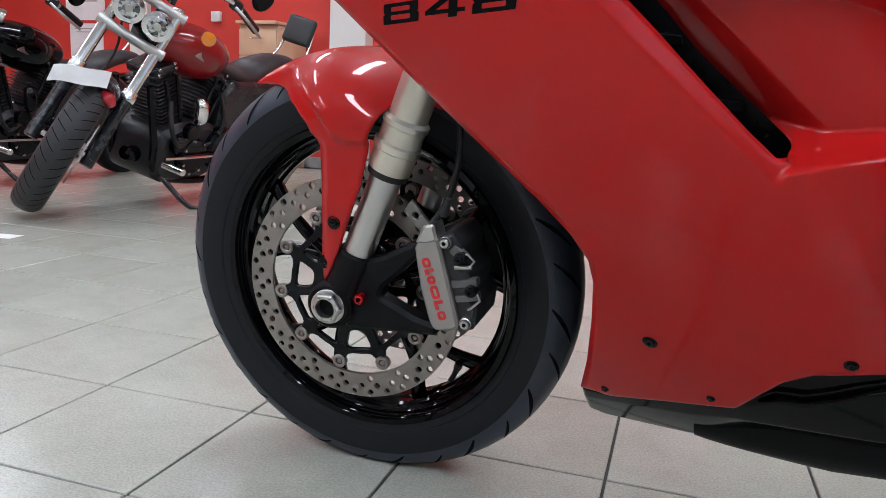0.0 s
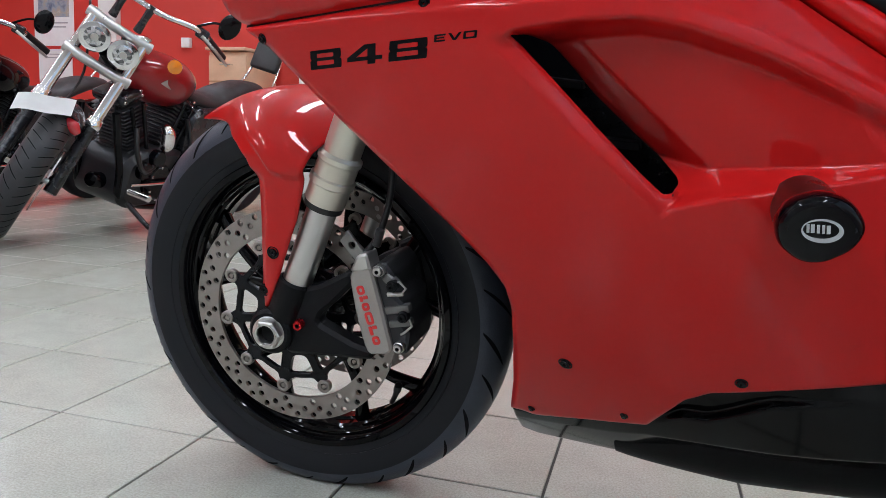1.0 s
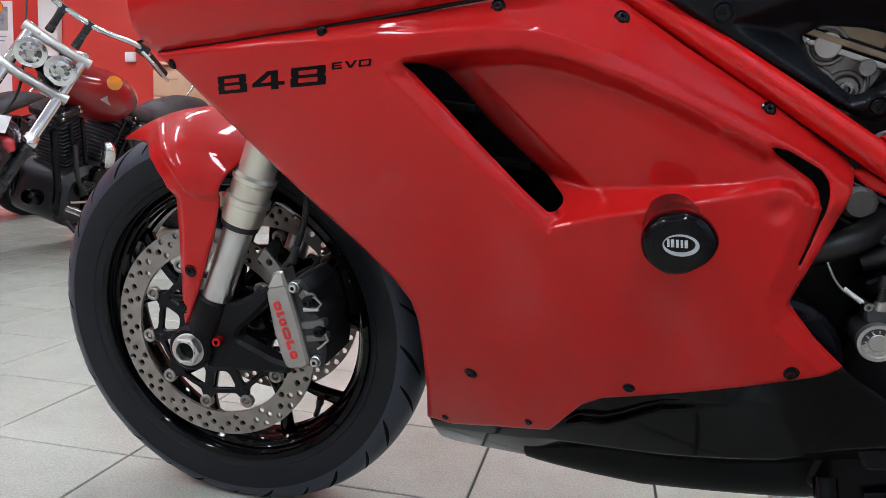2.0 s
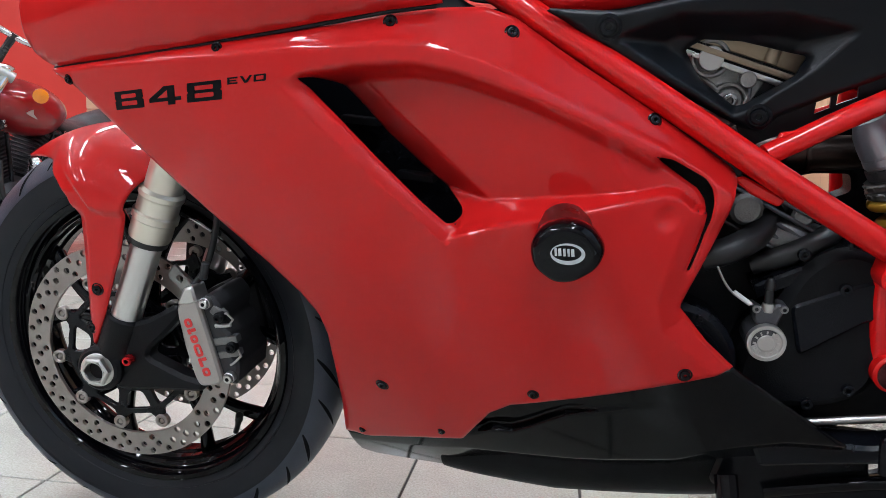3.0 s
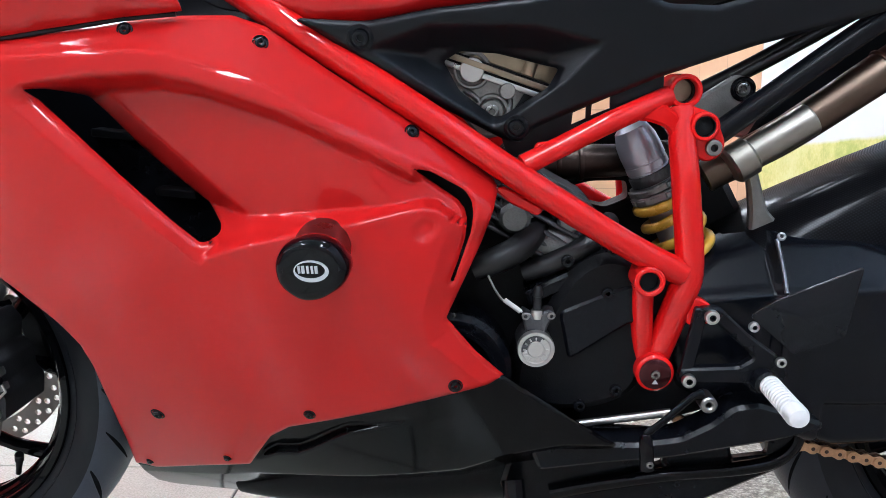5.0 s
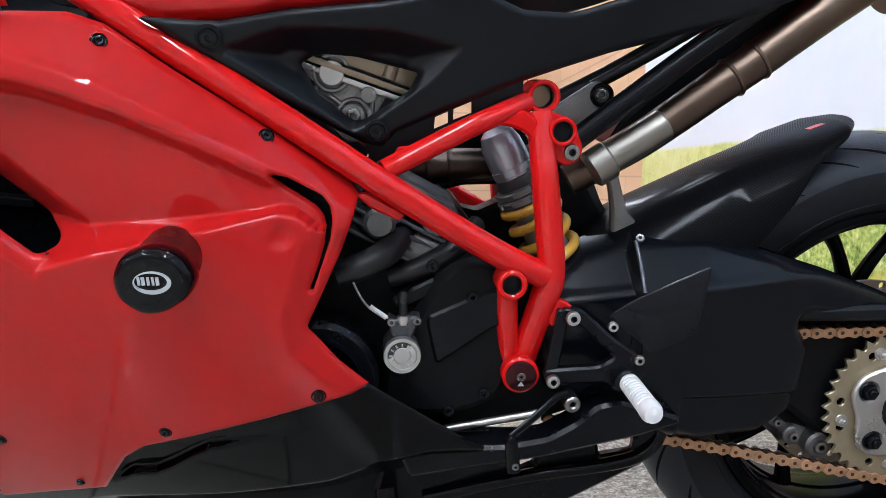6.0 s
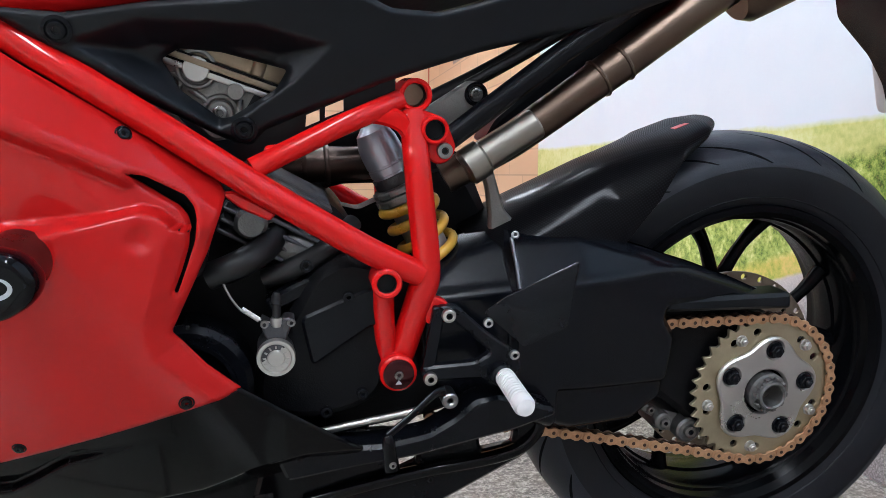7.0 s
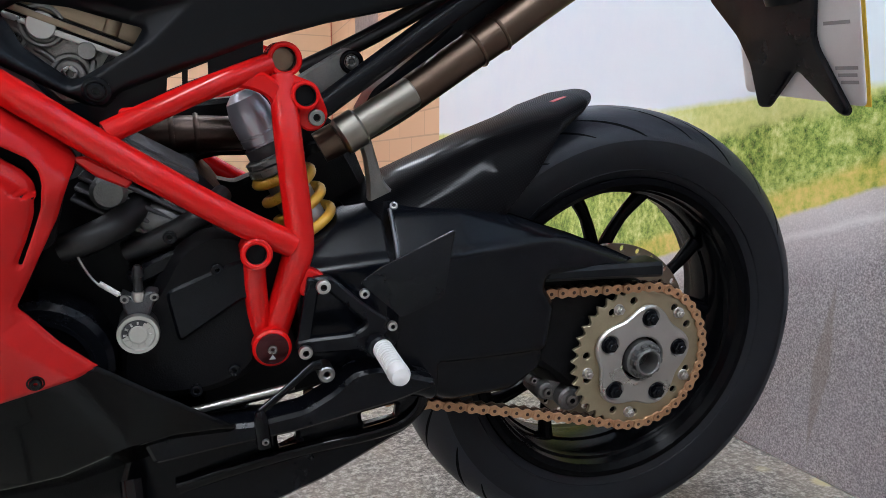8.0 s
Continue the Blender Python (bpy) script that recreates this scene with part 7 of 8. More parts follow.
        sweep(bm, [p + Vector((0, -0.15, 0)), p + Vector((-0.02, 0, 0)), p + Vector((0, 0.15, 0))], [0.026, 0.022, 0.026], 14, up=(0, 0, 1))
        sp(name, bm, SILVER, t, "polished fork clamp")
    for s in (-1, 1):
        p = Vector((0, s * 0.066, R)) + rake * 0.665 + Vector((-0.085, 0, 0.02))
        bm = bmesh.new()
        lathe(bm, [(0.0, -0.09), (0.040, -0.085), (0.060, -0.03), (0.066, 0.0), (0.066, 0.010), (0.060, 0.012)], along(p, (-1, 0, 0.02)), 32)
        lamp = sp("headlamp", bm, CHROME, t, "round chromed headlamp")
        bm = bmesh.new()
        lathe(bm, [(0.0, 0.018), (0.030, 0.016), (0.052, 0.010), (0.060, 0.004), (0.060, 0.0)], along(p, (-1, 0, 0.02)), 32)
        sp("lens", bm, GLASS_LAMP, lamp, "headlamp glass with painted reflector facets")
        bm = bmesh.new()
        lathe(bm, [(0.0, 0.0205), (0.015, 0.020), (0.017, 0.016)], along(p, (-1, 0, 0.02)), 20)
        sp("bulb_shield", bm, STEEL, lamp)
    bm = bmesh.new()
    rows = []
    for i in range(17):
        th = radians(104 - 50 * i / 16)
        rows.append([bm.verts.new(c + Vector(((0.352 - 0.05 * abs(math.sin(a)) ** 3) * math.cos(th), 0.085 * math.sin(a), (0.352 - 0.05 * abs(math.sin(a)) ** 3) * math.sin(th)))) for a in [radians(-90 + 180 * k / 12) for k in range(13)]])
    for a, b in zip(rows, rows[1:]):
        for k in range(12):
            bm.faces.new([a[k], a[k + 1], b[k + 1], b[k]])
    bmesh.ops.recalc_face_normals(bm, faces=bm.faces)
    bmesh.ops.solidify(bm, geom=bm.faces[:], thickness=0.004)
    sp("front_fender", bm, CRUISER_SATIN, t, "short black front mudguard")
    # handlebar with grips, levers, mirrors and indicators
    hb = top + Vector((0.02, 0, 0.03))
    bm = bmesh.new()
    sweep(bm, [hb + Vector((0.16, -0.42, 0.10)), hb + Vector((0.05, -0.28, 0.16)), hb + Vector((0, -0.10, 0.13)), hb + Vector((0, 0.10, 0.13)), hb + Vector((0.05, 0.28, 0.16)), hb + Vector((0.16, 0.42, 0.10))], 0.0135, 14, up=(0, 0, 1))
    bar = sp("handlebar", bm, CHROME, t, "chromed handlebar")
    for s in (-1, 1):
        bm = bmesh.new()
        sweep(bm, [hb + Vector((0.01, s * 0.06, 0.0)), hb + Vector((0, s * 0.06, 0.07)), hb + Vector((0, s * 0.06, 0.14))], [0.02, 0.016, 0.02], 12, up=(0, 1, 0))
        sp("riser", bm, CRUISER_SATIN, bar)
        bm = bmesh.new()
        sweep(bm, [hb + Vector((0.09, s * 0.33, 0.145)), hb + Vector((0.18, s * 0.445, 0.095))], 0.021, 14, smooth=False)
        sp("grip", bm, SOFT_BLACK, bar, "black rubber grip")
        bm = bmesh.new()
        box(bm, Matrix.Translation(hb + Vector((0.065, s * 0.30, 0.155))), (0.05, 0.06, 0.05), 0.01)
        sp("switch_housing", bm, CRUISER_SATIN, bar)
        bm = bmesh.new()
        sweep(bm, [hb + Vector((0.03, s * 0.30, 0.15)), hb + Vector((0.02, s * 0.38, 0.13)), hb + Vector((0.09, s * 0.47, 0.09))], [0.008, 0.009, 0.007], 10, up=(0, 0, 1))
        sp("hand_lever", bm, SILVER, bar)
        bm = bmesh.new()
        sweep(bm, [hb + Vector((0.06, s * 0.26, 0.17)), hb + Vector((0.07, s * 0.31, 0.225)), hb + Vector((0.08, s * 0.35, 0.245))], 0.006, 8)
        q = hb + Vector((0.08, s * 0.385, 0.255))
        lathe(bm, [(0.0, -0.02), (0.035, -0.018), (0.058, -0.004), (0.060, 0.004), (0.0, 0.006)], along(q, (1, 0, 0.1)) @ Matrix.Diagonal((0.8, 1.15, 1, 1)), 24)
        sp("mirror", bm, BLACK_GLOSS, bar, "black rear-view mirror")
        bm = bmesh.new()
        lathe(bm, [(0.0, -0.03), (0.022, -0.025), (0.034, 0.0), (0.033, 0.012), (0.0, 0.020)], along(top + Vector((0.0, s * 0.275, -0.005)), (-1, 0, 0)), 20)
        sp("indicator", bm, AMBER if tank_paint is DARK_RED else BLACK_GLOSS, t, "round indicator")
    bm = bmesh.new()
    sweep(bm, [top + Vector((0, -0.02, 0)), low + Vector((0.07, -0.05, -0.03)), Vector((0.42, -0.04, 0.55))], 0.010, 8)
    sweep(bm, [hb + Vector((0.05, 0.28, 0.15)), top + Vector((-0.05, 0.14, 0.0)), low + Vector((0.02, 0.1, -0.1)), Vector((0.05, 0.1, 0.42))], 0.006, 8)
    part("cable", bm, SOFT_BLACK, t, "black control cables")
    # tank, seat, body
    bm = bmesh.new()
    made = bmesh.ops.create_uvsphere(bm, u_segments=32, v_segments=20, radius=1.0)["verts"]
    for v in made:
        x, y, z = v.co
        taper = 1.0 - 0.38 * smoothstep((x + 0.1) / 1.1)
        v.co = Vector((0.68 + 0.30 * x, 0.170 * y * taper, 0.80 + 0.128 * z * (0.9 if z > 0 else 1.15) + 0.05 * (-x) * 0.6))
    part("fuel_tank", bm, tank_paint, t, "teardrop fuel tank")
    bm = bmesh.new()
    lathe(bm, [(0, 0.0), (0.045, 0.0), (0.048, 0.012), (0.03, 0.02), (0, 0.021)], along((0.52, 0, 0.955), (-0.1, 0, 1)), 24)
    part("filler_cap", bm, CHROME, t)
    bm = bmesh.new()
    plate(bm, [round_loop([(0.52, 0.79), (0.60, 0.83), (0.66, 0.79), (0.60, 0.765)], 0.01)], -0.156, -0.150, 0.001)
    part("tank_badge", bm, SILVER, t, "silver winged badge shape")
    bm = bmesh.new()
    sweep(bm, [(0.80, 0, 0.755), (0.95, 0, 0.70), (1.12, 0, 0.69), (1.25, 0, 0.74), (1.42, 0, 0.79), (1.58, 0, 0.80)], [0.05, 0.10, 0.12, 0.11, 0.095, 0.08], 20, up=(0, 0, 1), flat=0.45)
    part("seat", bm, LEATHER, t, "black stepped seat")
    bm = bmesh.new()
    plate(bm, [round_loop([(0.84, 0.26), (0.83, 0.62), (0.90, 0.68), (1.30, 0.70), (1.46, 0.62), (1.40, 0.42), (1.20, 0.25)], 0.04)], -0.15, 0.15, 0.02)
    part("side_cover", bm, CRUISER_SATIN, t, "black side cover and battery box")
    bm = bmesh.new()
    lathe(bm, [(0, 0), (0.085, 0.0), (0.098, -0.02), (0.098, -0.06), (0, -0.06)], along((0.63, -0.19, 0.30), (0, -1, 0)), 32)
    for kx, kz in ((0.52, 0.36), (0.74, 0.30), (0.60, 0.42)):
        cyl(bm, (kx, -0.14, kz), (kx, -0.185, kz), 0.045, 0.006, 24)
    part("gear_cover", bm, BLACK_GLOSS, t, "round black engine covers")
    bm = bmesh.new()
    for s in (-1, 1):
        sweep(bm, [(1.50, s * 0.12, 0.70), (1.63, s * 0.10, 0.85), (1.70, s * 0.075, 1.02), (1.71, s * 0.04, 1.08)], 0.008, 10)
    rest = part("backrest", bm, CHROME, t, "chromed bar with a black back pad")
    bm = bmesh.new()
    box(bm, pose(1.665, 0, 1.00, 0, 14, 0), (0.045, 0.19, 0.17), 0.02, 3)
    part("pad", bm, LEATHER, rest, "black padded backrest")
    rc = Vector((1.62, 0, 0.318))
    bm = bmesh.new()
    lathe(bm, tyre_profile(0.318, 0.085, 0.205), axle_at(rc), 56, cap=False)
    rw = part("rear_wheel", bm, RUBBER, t, "black rear tyre", angle=60)
    bm = bmesh.new()
    lathe(bm, [(0.0, 0.05), (0.19, 0.04), (0.206, 0.05), (0.206, -0.05), (0.19, -0.04), (0.0, -0.05)], axle_at(rc), 40)
    part("rim", bm, CRUISER_SATIN, rw)
    bm = bmesh.new()
    rows = []
    for i in range(15):
        th = radians(20 + 125 * i / 14)
        rows.append([bm.verts.new(rc + Vector(((0.375 - 0.06 * abs(math.sin(a)) ** 3) * math.cos(th), 0.11 * math.sin(a), (0.375 - 0.06 * abs(math.sin(a)) ** 3) * math.sin(th)))) for a in [radians(-90 + 180 * k / 12) for k in range(13)]])
    for a, b in zip(rows, rows[1:]):
        for k in range(12):
            bm.faces.new([a[k], a[k + 1], b[k + 1], b[k]])
    bmesh.ops.recalc_face_normals(bm, faces=bm.faces)
    bmesh.ops.solidify(bm, geom=bm.faces[:], thickness=0.004)
    part("rear_fender", bm, tank_paint, t)
    # V-twin engine with fins
    bm = bmesh.new()
    plate(bm, [round_loop([(0.40, 0.20), (0.42, 0.40), (0.55, 0.46), (0.78, 0.46), (0.98, 0.40), (1.0, 0.24), (0.80, 0.16), (0.50, 0.15)], 0.05)], -0.15, 0.15, 0.03)
    eng = part("engine", bm, CRUISER_CAST, t, "black V-twin engine with bright fin edges")
    for lean, cx in ((-24, 0.545), (22, 0.735)):
        M = Matrix.Translation((cx, 0, 0.44)) @ Matrix.Rotation(radians(lean), 4, "Y")
        for k in range(12):
            bm = bmesh.new()
            box(bm, M @ Matrix.Translation((0, 0, 0.02 + 0.019 * k)), (0.15 - 0.004 * (k % 2), 0.19, 0.007), 0.002, 1)
            part("fin", bm, surface("fin_edge", (0.055, 0.055, 0.06), 0.35, 0.6) if k == 0 and lean < 0 else bpy.data.materials["fin_edge"], eng)
        bm = bmesh.new()
        box(bm, M @ Matrix.Translation((0, 0, 0.14)), (0.11, 0.14, 0.28), 0.01)
        part("cylinder_core", bm, CRUISER_CAST, eng)
        bm = bmesh.new()
        box(bm, M @ Matrix.Translation((0, 0, 0.275)), (0.15, 0.18, 0.05), 0.02, 3)
        part("rocker_cover", bm, CRUISER_SATIN, eng)
    bm = bmesh.new()
    sweep(bm, [(0.60, -0.16, 0.585), (0.61, -0.185, 0.56), (0.62, -0.185, 0.50), (0.62, -0.17, 0.47)], [0.018, 0.034, 0.034, 0.02], 16)
    part("horn_cover", bm, CHROME if tank_paint is DARK_RED else BLACK_GLOSS, eng, "teardrop horn cover")
    bm = bmesh.new()
    lathe(bm, [(0, 0.0), (0.10, 0.0), (0.115, -0.015), (0.115, -0.05), (0, -0.05)], along((0.86, -0.19, 0.33), (0, -1, 0)), 36)
    part("primary_cover", bm, BLACK_GLOSS, eng)
    for lean, cx in ((-24, 0.545), (22, 0.735)):
        M = Matrix.Translation((cx, 0, 0.44)) @ Matrix.Rotation(radians(lean), 4, "Y")
        for dx in (-0.03, 0.03):
            part("pushrod_tube", cyl(bmesh.new(), M @ Vector((dx, -0.112, -0.02)), M @ Vector((dx * 1.3, -0.112, 0.25)), 0.010, 0.002, 14), BLACK_GLOSS, eng)
        for dx, dz in ((-0.055, 0.275), (0.055, 0.275), (-0.05, 0.30), (0.05, 0.30)):
            part("head_bolt", socket_screw(bmesh.new(), M @ Vector((dx, -0.091, dz)), (0, -1, 0), 0.008, 0.008), CHROME, eng)
    for k in range(7):
        a = 2 * math.pi * k / 7
        part("cover_screw", socket_screw(bmesh.new(), (0.63 + 0.085 * math.cos(a), -0.192, 0.30 + 0.085 * math.sin(a)), (0, -1, 0), 0.007, 0.006), CHROME, eng)
    bm = bmesh.new()
    sweep(bm, [(0.45, -0.13, 0.56), (0.44, -0.17, 0.45), (0.50, -0.18, 0.36), (0.60, -0.17, 0.40)], 0.012, 10)
    sweep(bm, [(0.80, -0.14, 0.62), (0.83, -0.17, 0.50), (0.80, -0.18, 0.40), (0.72, -0.16, 0.34)], 0.010, 10)
    part("oil_line", bm, SOFT_BLACK, eng, "black oil lines")
    bm = bmesh.new()
    lathe(bm, [(0, 0.09), (0.032, 0.088), (0.038, 0.08), (0.038, 0.0), (0, 0.0)], along((0.43, -0.02, 0.27), (-1, 0, 0.1)), 28)
    part("oil_filter", bm, BLACK_GLOSS, eng, "black oil filter")
    bm = bmesh.new()
    sweep(bm, [(0.33, -0.10, 0.62), (0.40, -0.12, 0.36), (0.46, -0.12, 0.20), (0.80, -0.13, 0.15), (1.2, -0.13, 0.2)], 0.018, 12)
    sweep(bm, [(0.33, 0.10, 0.62), (0.40, 0.12, 0.36), (0.46, 0.12, 0.20), (0.80, 0.13, 0.15), (1.2, 0.13, 0.2)], 0.018, 12)
    sweep(bm, [(0.30, 0, 0.88), (0.50, 0, 0.74), (0.9, 0, 0.64), (1.3, 0, 0.55), (1.62, 0, 0.32)], 0.03, 12)
    part("frame_cradle", bm, BLACK_GLOSS, t, "black tubular frame")
    bm = bmesh.new()
    sweep(bm, [(0.40, -0.20, 0.305), (0.55, -0.215, 0.31), (0.86, -0.215, 0.315)], 0.007, 10)
    part("shift_rod", bm, CHROME, t)
    bm = bmesh.new()
    sweep(bm, [(0.45, -0.16, 0.20), (0.50, -0.30, 0.10), (0.58, -0.36, 0.085)], [0.014, 0.012, 0.016], 12)
    part("side_stand", bm, CRUISER_SATIN, t)
    bm = bmesh.new()
    cyl(bm, (0.42, -0.18, 0.27), (0.42, -0.30, 0.27), 0.018, 0.004)
    part("footpeg", bm, CHROME, t)
    bm = bmesh.new()
    sweep(bm, [(0.72, 0.12, 0.40), (0.85, 0.20, 0.30), (1.2, 0.21, 0.26), (1.75, 0.21, 0.30)], [0.03, 0.035, 0.045, 0.045], 16)
    part("exhaust_pipe", bm, CHROME, t, "chromed exhaust pipe")
    bm = bmesh.new()
    sweep(bm, [(-0.06, -0.03, 0.625), (-0.085, -0.055, 0.620), (-0.095, -0.085, 0.605)], [0.02, 0.030, 0.012], 14)
    sp("marker_lamp", bm, surface("red_lens", (0.45, 0.02, 0.03), 0.15, coat=0.8), t, "small red marker lens")
    return t


red_cruiser = cruiser(pose(-2.24, 1.42, 0, 0, 0, 92) @ pose(0, 0, 0, 15.0, 0, 0), DARK_RED, 42, "parked cruisers")
tagged(red_cruiser, "cruiser with dark red tank, twin headlamps and chromed fork", "motorcycle")
black_cruiser = cruiser(pose(-3.42, 1.50, 0, 0, 0, 93) @ pose(0, 0, 0, 12.5, 0, 0), BLACK_GLOSS, 36, "parked cruisers")
tagged(black_cruiser, "black cruiser parked beside the red one", "motorcycle")

bm = bmesh.new()
rows = []
PAPER_M = pose(-1.965, 1.335, 0.598, 27, 6, 38)
for i in range(9):
    rows.append([bm.verts.new(PAPER_M @ Vector(((i / 8 - 0.5) * 0.215, (k / 6 - 0.5) * 0.15, -0.35 * ((i / 8 - 0.5) * 0.215) ** 2 * 2 + 0.004 * math.sin(i)))) for k in range(7)])
for a, b in zip(rows, rows[1:]):
    for k in range(6):
        bm.faces.new([a[k], a[k + 1], b[k + 1], b[k]])
bmesh.ops.solidify(bm, geom=bm.faces[:], thickness=0.0006)
tagged(part("paper_sheet", bm, PAPER, None), "blank white sheet of paper on the cruiser's mudguard", "paper")

# wooden drawer cabinet against the red wall
def drawer_cabinet(x0, x1, y0, top):
    t = thing("drawer_cabinet", "tall beech veneer drawer cabinet against the red wall", "cabinet", Matrix.Translation(((x0 + x1) / 2, y0, 0)))
    w, d = x1 - x0, 0.42
    bm = bmesh.new()
    box(bm, Matrix.Translation((0, d / 2 + 0.02, top / 2 - 0.015)), (w, d, top - 0.03), 0.003)
    part("body", bm, WOOD, t)
    bm = bmesh.new()
    box(bm, Matrix.Translation((0, d / 2, top - 0.0125)), (w + 0.02, d + 0.05, 0.025), 0.004)
    part("top", bm, WOOD, t)
    n = 5
    for k in range(n):
        z = 0.06 + (top - 0.12) * (k + 0.5) / n
        bm = bmesh.new()
        box(bm, Matrix.Translation((0, 0.012, z)), (w - 0.012, 0.018, (top - 0.12) / n - 0.008), 0.002)
        drawer = part("drawer", bm, WOOD, t)
        bm = bmesh.new()
        sweep(bm, [(-0.05, 0.003, z + 0.03), (-0.048, -0.022, z + 0.03), (0.048, -0.022, z + 0.03), (0.05, 0.003, z + 0.03)], 0.005, 8, smooth=False, up=(0, 0, 1))
        part("handle", bm, CHROME, drawer, "bright bow handle")
    return t


drawer_cabinet(-3.21, -2.86, 4.10, 1.145)
slab("pillar", (-2.60, WALL_N - 0.14, 0), (-2.28, WALL_N, CEILING_Z), WHITE_WALL, "off-white pillar on the red wall", "pillar", bevel=0.004)
slab("pillar", (-4.70, WALL_N - 0.06, 0), (-4.50, WALL_N, CEILING_Z), WHITE_WALL, "narrow off-white pillar on the red wall", "pillar", bevel=0.004)


def notice(x0, x1, z0, z1, bars, picture, label):
    t = thing("notice", label, "notice", Matrix.Translation((x0, WALL_N - 0.003, z0)), "wall notices")
    bm = bmesh.new()
    box(bm, Matrix.Translation(((x1 - x0) / 2, 0, (z1 - z0) / 2)), (x1 - x0, 0.004, z1 - z0), 0)
    part("sheet", bm, PAPER, t, smooth=False)
    w, h = x1 - x0, z1 - z0
    if picture:
        m, nt, b = node_mat("notice_picture")
        v = noise_tex(nt, 9.0, 3, 0.6)
        nt.links.new(ramp(nt, v, [(0.35, (0.10, 0.14, 0.22)), (0.5, (0.30, 0.36, 0.42)), (0.62, (0.42, 0.36, 0.28)), (0.75, (0.62, 0.64, 0.66))]), b.inputs["Base Color"])
        bm = bmesh.new()
        box(bm, Matrix.Translation((w * 0.5, -0.0032, h * 0.70)), (w * 0.78, 0.002, h * 0.40), 0)
        part("picture", bm, m, t, "small colour picture", smooth=False)
    for k in range(bars):
        bm = bmesh.new()
        box(bm, Matrix.Translation((w * 0.5, -0.0032, h * (0.40 - 0.07 * k) if picture else h * (0.85 - 0.1 * k))), (w * (0.7 - 0.1 * (k % 3)), 0.002, h * 0.022), 0)
        part("text_bar", bm, surface("grey_text", (0.35, 0.35, 0.36), 0.8), t, smooth=False)
    return t


notice(-5.50, -5.03, 1.20, 1.72, 2, True, "white notice with a small colour picture on the red wall")
notice(-5.46, -5.06, 0.86, 1.17, 2, False, "white printed sheet on the red wall")
bm = bmesh.new()
box(bm, Matrix.Translation((-3.78, WALL_N - 0.02, 1.235)), (0.09, 0.04, 0.085), 0.006)
tagged(part("wall_socket", bm, WHITE_PLASTIC, None), "white electrical socket on the red wall", "socket")

bm = bmesh.new()
box(bm, pose(-2.02, 0.952, 0.0006, 0, 0, 12), (0.21, 0.075, 0.0008), 0)
tagged(part("paper_sheet", bm, PAPER, None, smooth=False), "small white paper strip lying on the tiles", "paper")

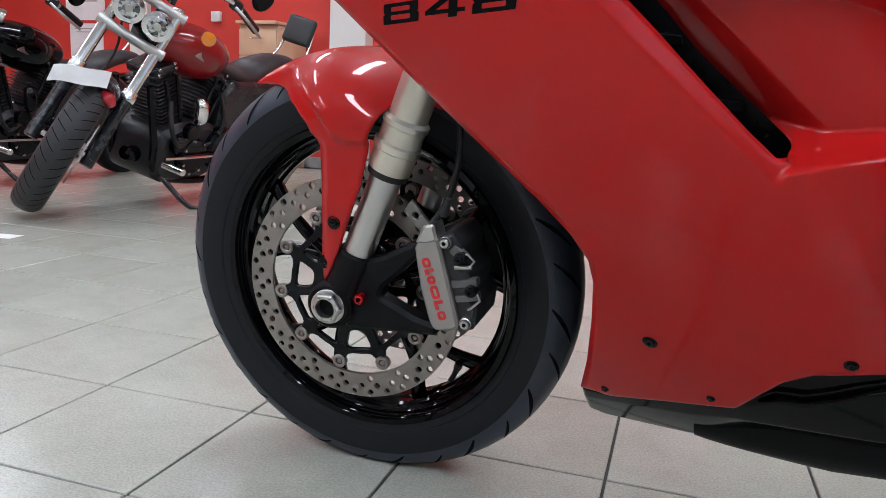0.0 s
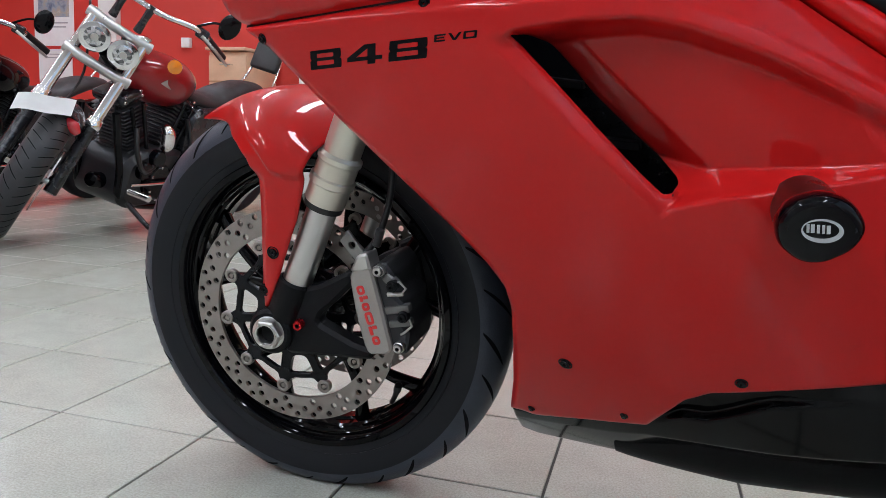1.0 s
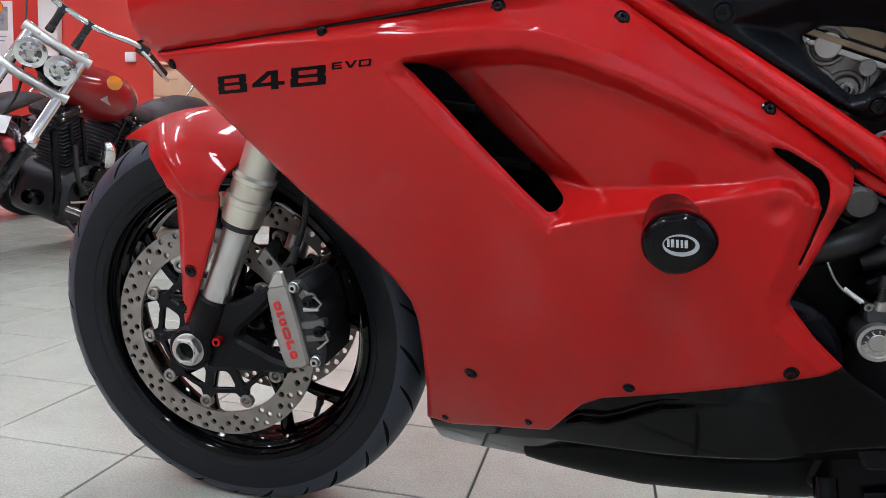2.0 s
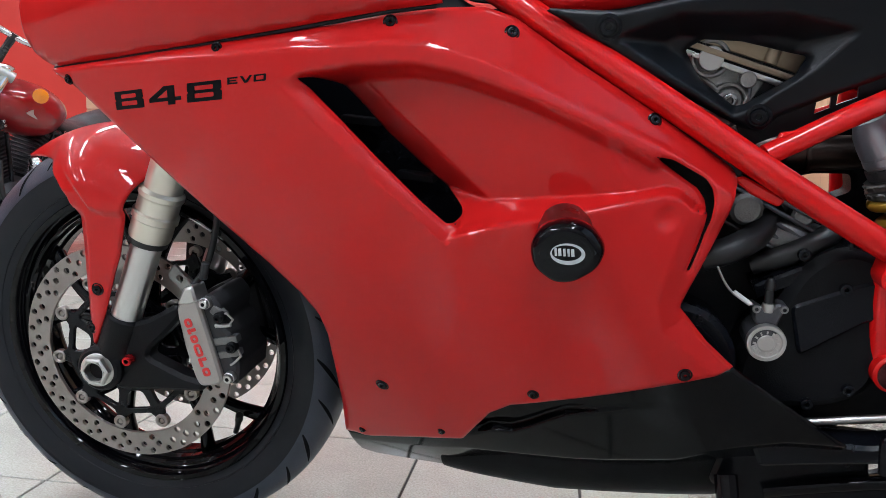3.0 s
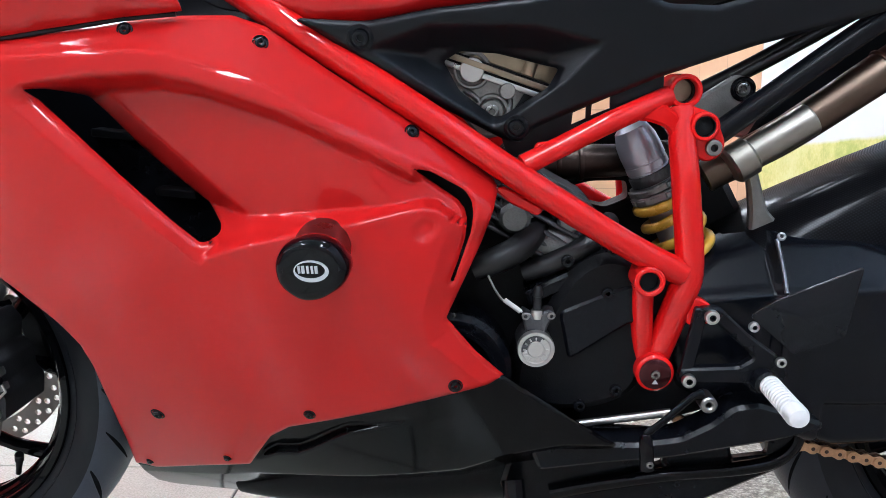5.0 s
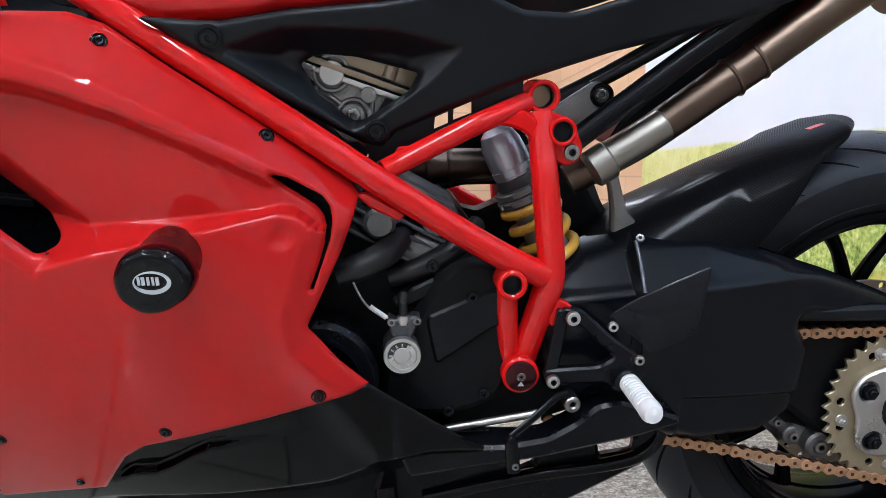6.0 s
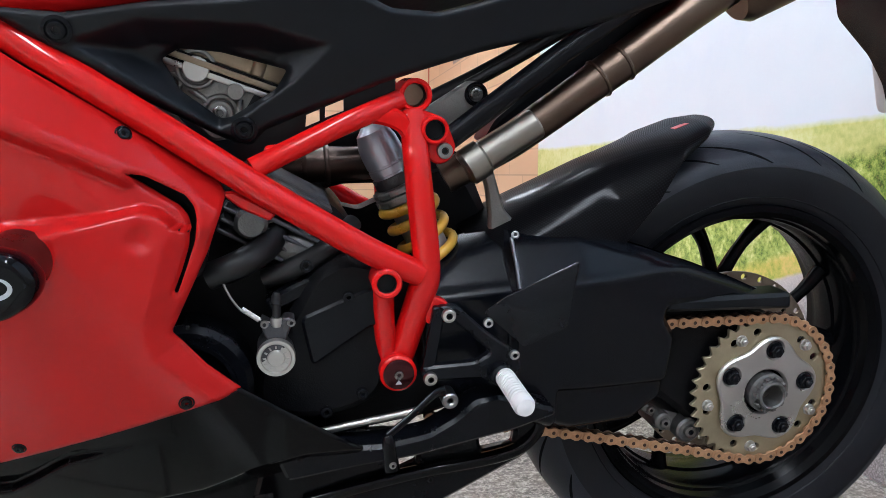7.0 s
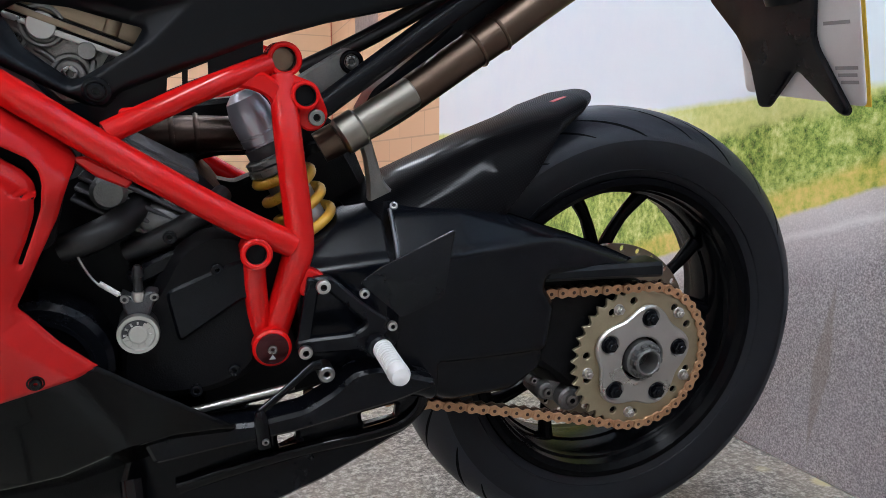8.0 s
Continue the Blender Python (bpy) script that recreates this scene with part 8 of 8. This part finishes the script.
# ---- floor tiles ----
def tile_material():
    m, nt, b = node_mat("grey_ceramic_tile")
    info = nt.nodes.new("ShaderNodeObjectInfo")
    isl = nt.nodes.new("ShaderNodeNewGeometry").outputs["Random Per Island"]
    rnd = maths(nt, "FRACT", maths(nt, "ADD", info.outputs["Random"], isl), 0)
    pos = nt.nodes.new("ShaderNodeNewGeometry").outputs["Position"]
    cloud = noise_tex(nt, 5.0, 5, 0.65, vec=pos)
    speck = noise_tex(nt, 260.0, 4, 0.75, vec=pos)
    scuff = noise_tex(nt, 40.0, 6, 0.7, vec=pos)
    col = ramp(nt, cloud, [(0.3, (0.400, 0.406, 0.354)), (0.7, (0.523, 0.53, 0.466))])
    col = mix(nt, 0.6, col, ramp(nt, speck, [(0.35, (0.30, 0.296, 0.256)), (0.55, (0.484, 0.49, 0.432)), (0.7, (0.62, 0.62, 0.55))]))
    col = mix(nt, ramp(nt, scuff, [(0.58, (0, 0, 0)), (0.8, (0.18, 0.18, 0.18))]), col, (0.330, 0.325, 0.292))
    mottle = noise_tex(nt, 11.0, 7, 0.72, vec=pos)
    col = mix(nt, 1.0, col, ramp(nt, mottle, [(0.36, (0.93, 0.93, 0.925)), (0.52, (1.0, 1.0, 0.995)), (0.68, (1.03, 1.03, 1.03))]), "MULTIPLY")
    col = mix(nt, 1.0, col, ramp(nt, rnd, [(0.0, (0.90, 0.90, 0.895)), (1.0, (1.0, 1.0, 1.0))]), "MULTIPLY")
    nt.links.new(col, b.inputs["Base Color"])
    nt.links.new(ramp(nt, scuff, [(0.3, (0.15,) * 3), (0.7, (0.25,) * 3)]), b.inputs["Roughness"])
    b.inputs["Specular IOR Level"].default_value = 0.4
    bp = add_node(nt, "ShaderNodeBump", Strength=0.03, Distance=0.001)
    nt.links.new(speck, bp.inputs["Height"])
    nt.links.new(bp.outputs[0], b.inputs["Normal"])
    return m


TILE_MAT = tile_material()


def tile_into(bm, m):
    h, b = TILE / 2 - 0.0023, 0.0012
    lows = [bm.verts.new(m @ Vector((sx * h, sy * h, -0.008))) for sx, sy in ((-1, -1), (1, -1), (1, 1), (-1, 1))]
    mids = [bm.verts.new(m @ Vector((sx * h, sy * h, -b))) for sx, sy in ((-1, -1), (1, -1), (1, 1), (-1, 1))]
    tops = [bm.verts.new(m @ Vector((sx * (h - b), sy * (h - b), 0))) for sx, sy in ((-1, -1), (1, -1), (1, 1), (-1, 1))]
    for a, c in ((lows, mids), (mids, tops)):
        for k in range(4):
            bm.faces.new([a[k], a[(k + 1) % 4], c[(k + 1) % 4], c[k]])
    bm.faces.new(tops)


tile_bm = bmesh.new()
tile_into(tile_bm, Matrix())
tile_mesh = bpy.data.meshes.new("floor_tile")
bmesh.ops.recalc_face_normals(tile_bm, faces=tile_bm.faces)
tile_bm.to_mesh(tile_mesh)
tile_bm.free()
tile_mesh.materials.append(TILE_MAT)
rest = bmesh.new()
GRID = pose(TILE_X, TILE_Y, 0, 0, 0, TILE_TURN)
rng = random.Random(4)
for i in range(-22, 9):
    for k in range(-16, 16):
        m = GRID @ pose((i + 0.5) * TILE, (k + 0.5) * TILE, rng.uniform(-0.0004, 0.0), rng.uniform(-0.05, 0.05), rng.uniform(-0.05, 0.05), 0)
        if not (WALL_W - 0.1 < m.translation.x < WALL_E - 0.05 and WALL_S < m.translation.y < WALL_N):
            continue
        if m.translation.x > 1.1:
            continue
        if -2.7 < m.translation.x and -0.7 < m.translation.y < 2.9:
            shared("floor_tile", tile_mesh, floor, m)
        else:
            tile_into(rest, m)
tagged(part("floor_tiles", rest, TILE_MAT, floor, smooth=False), kind="stuff")
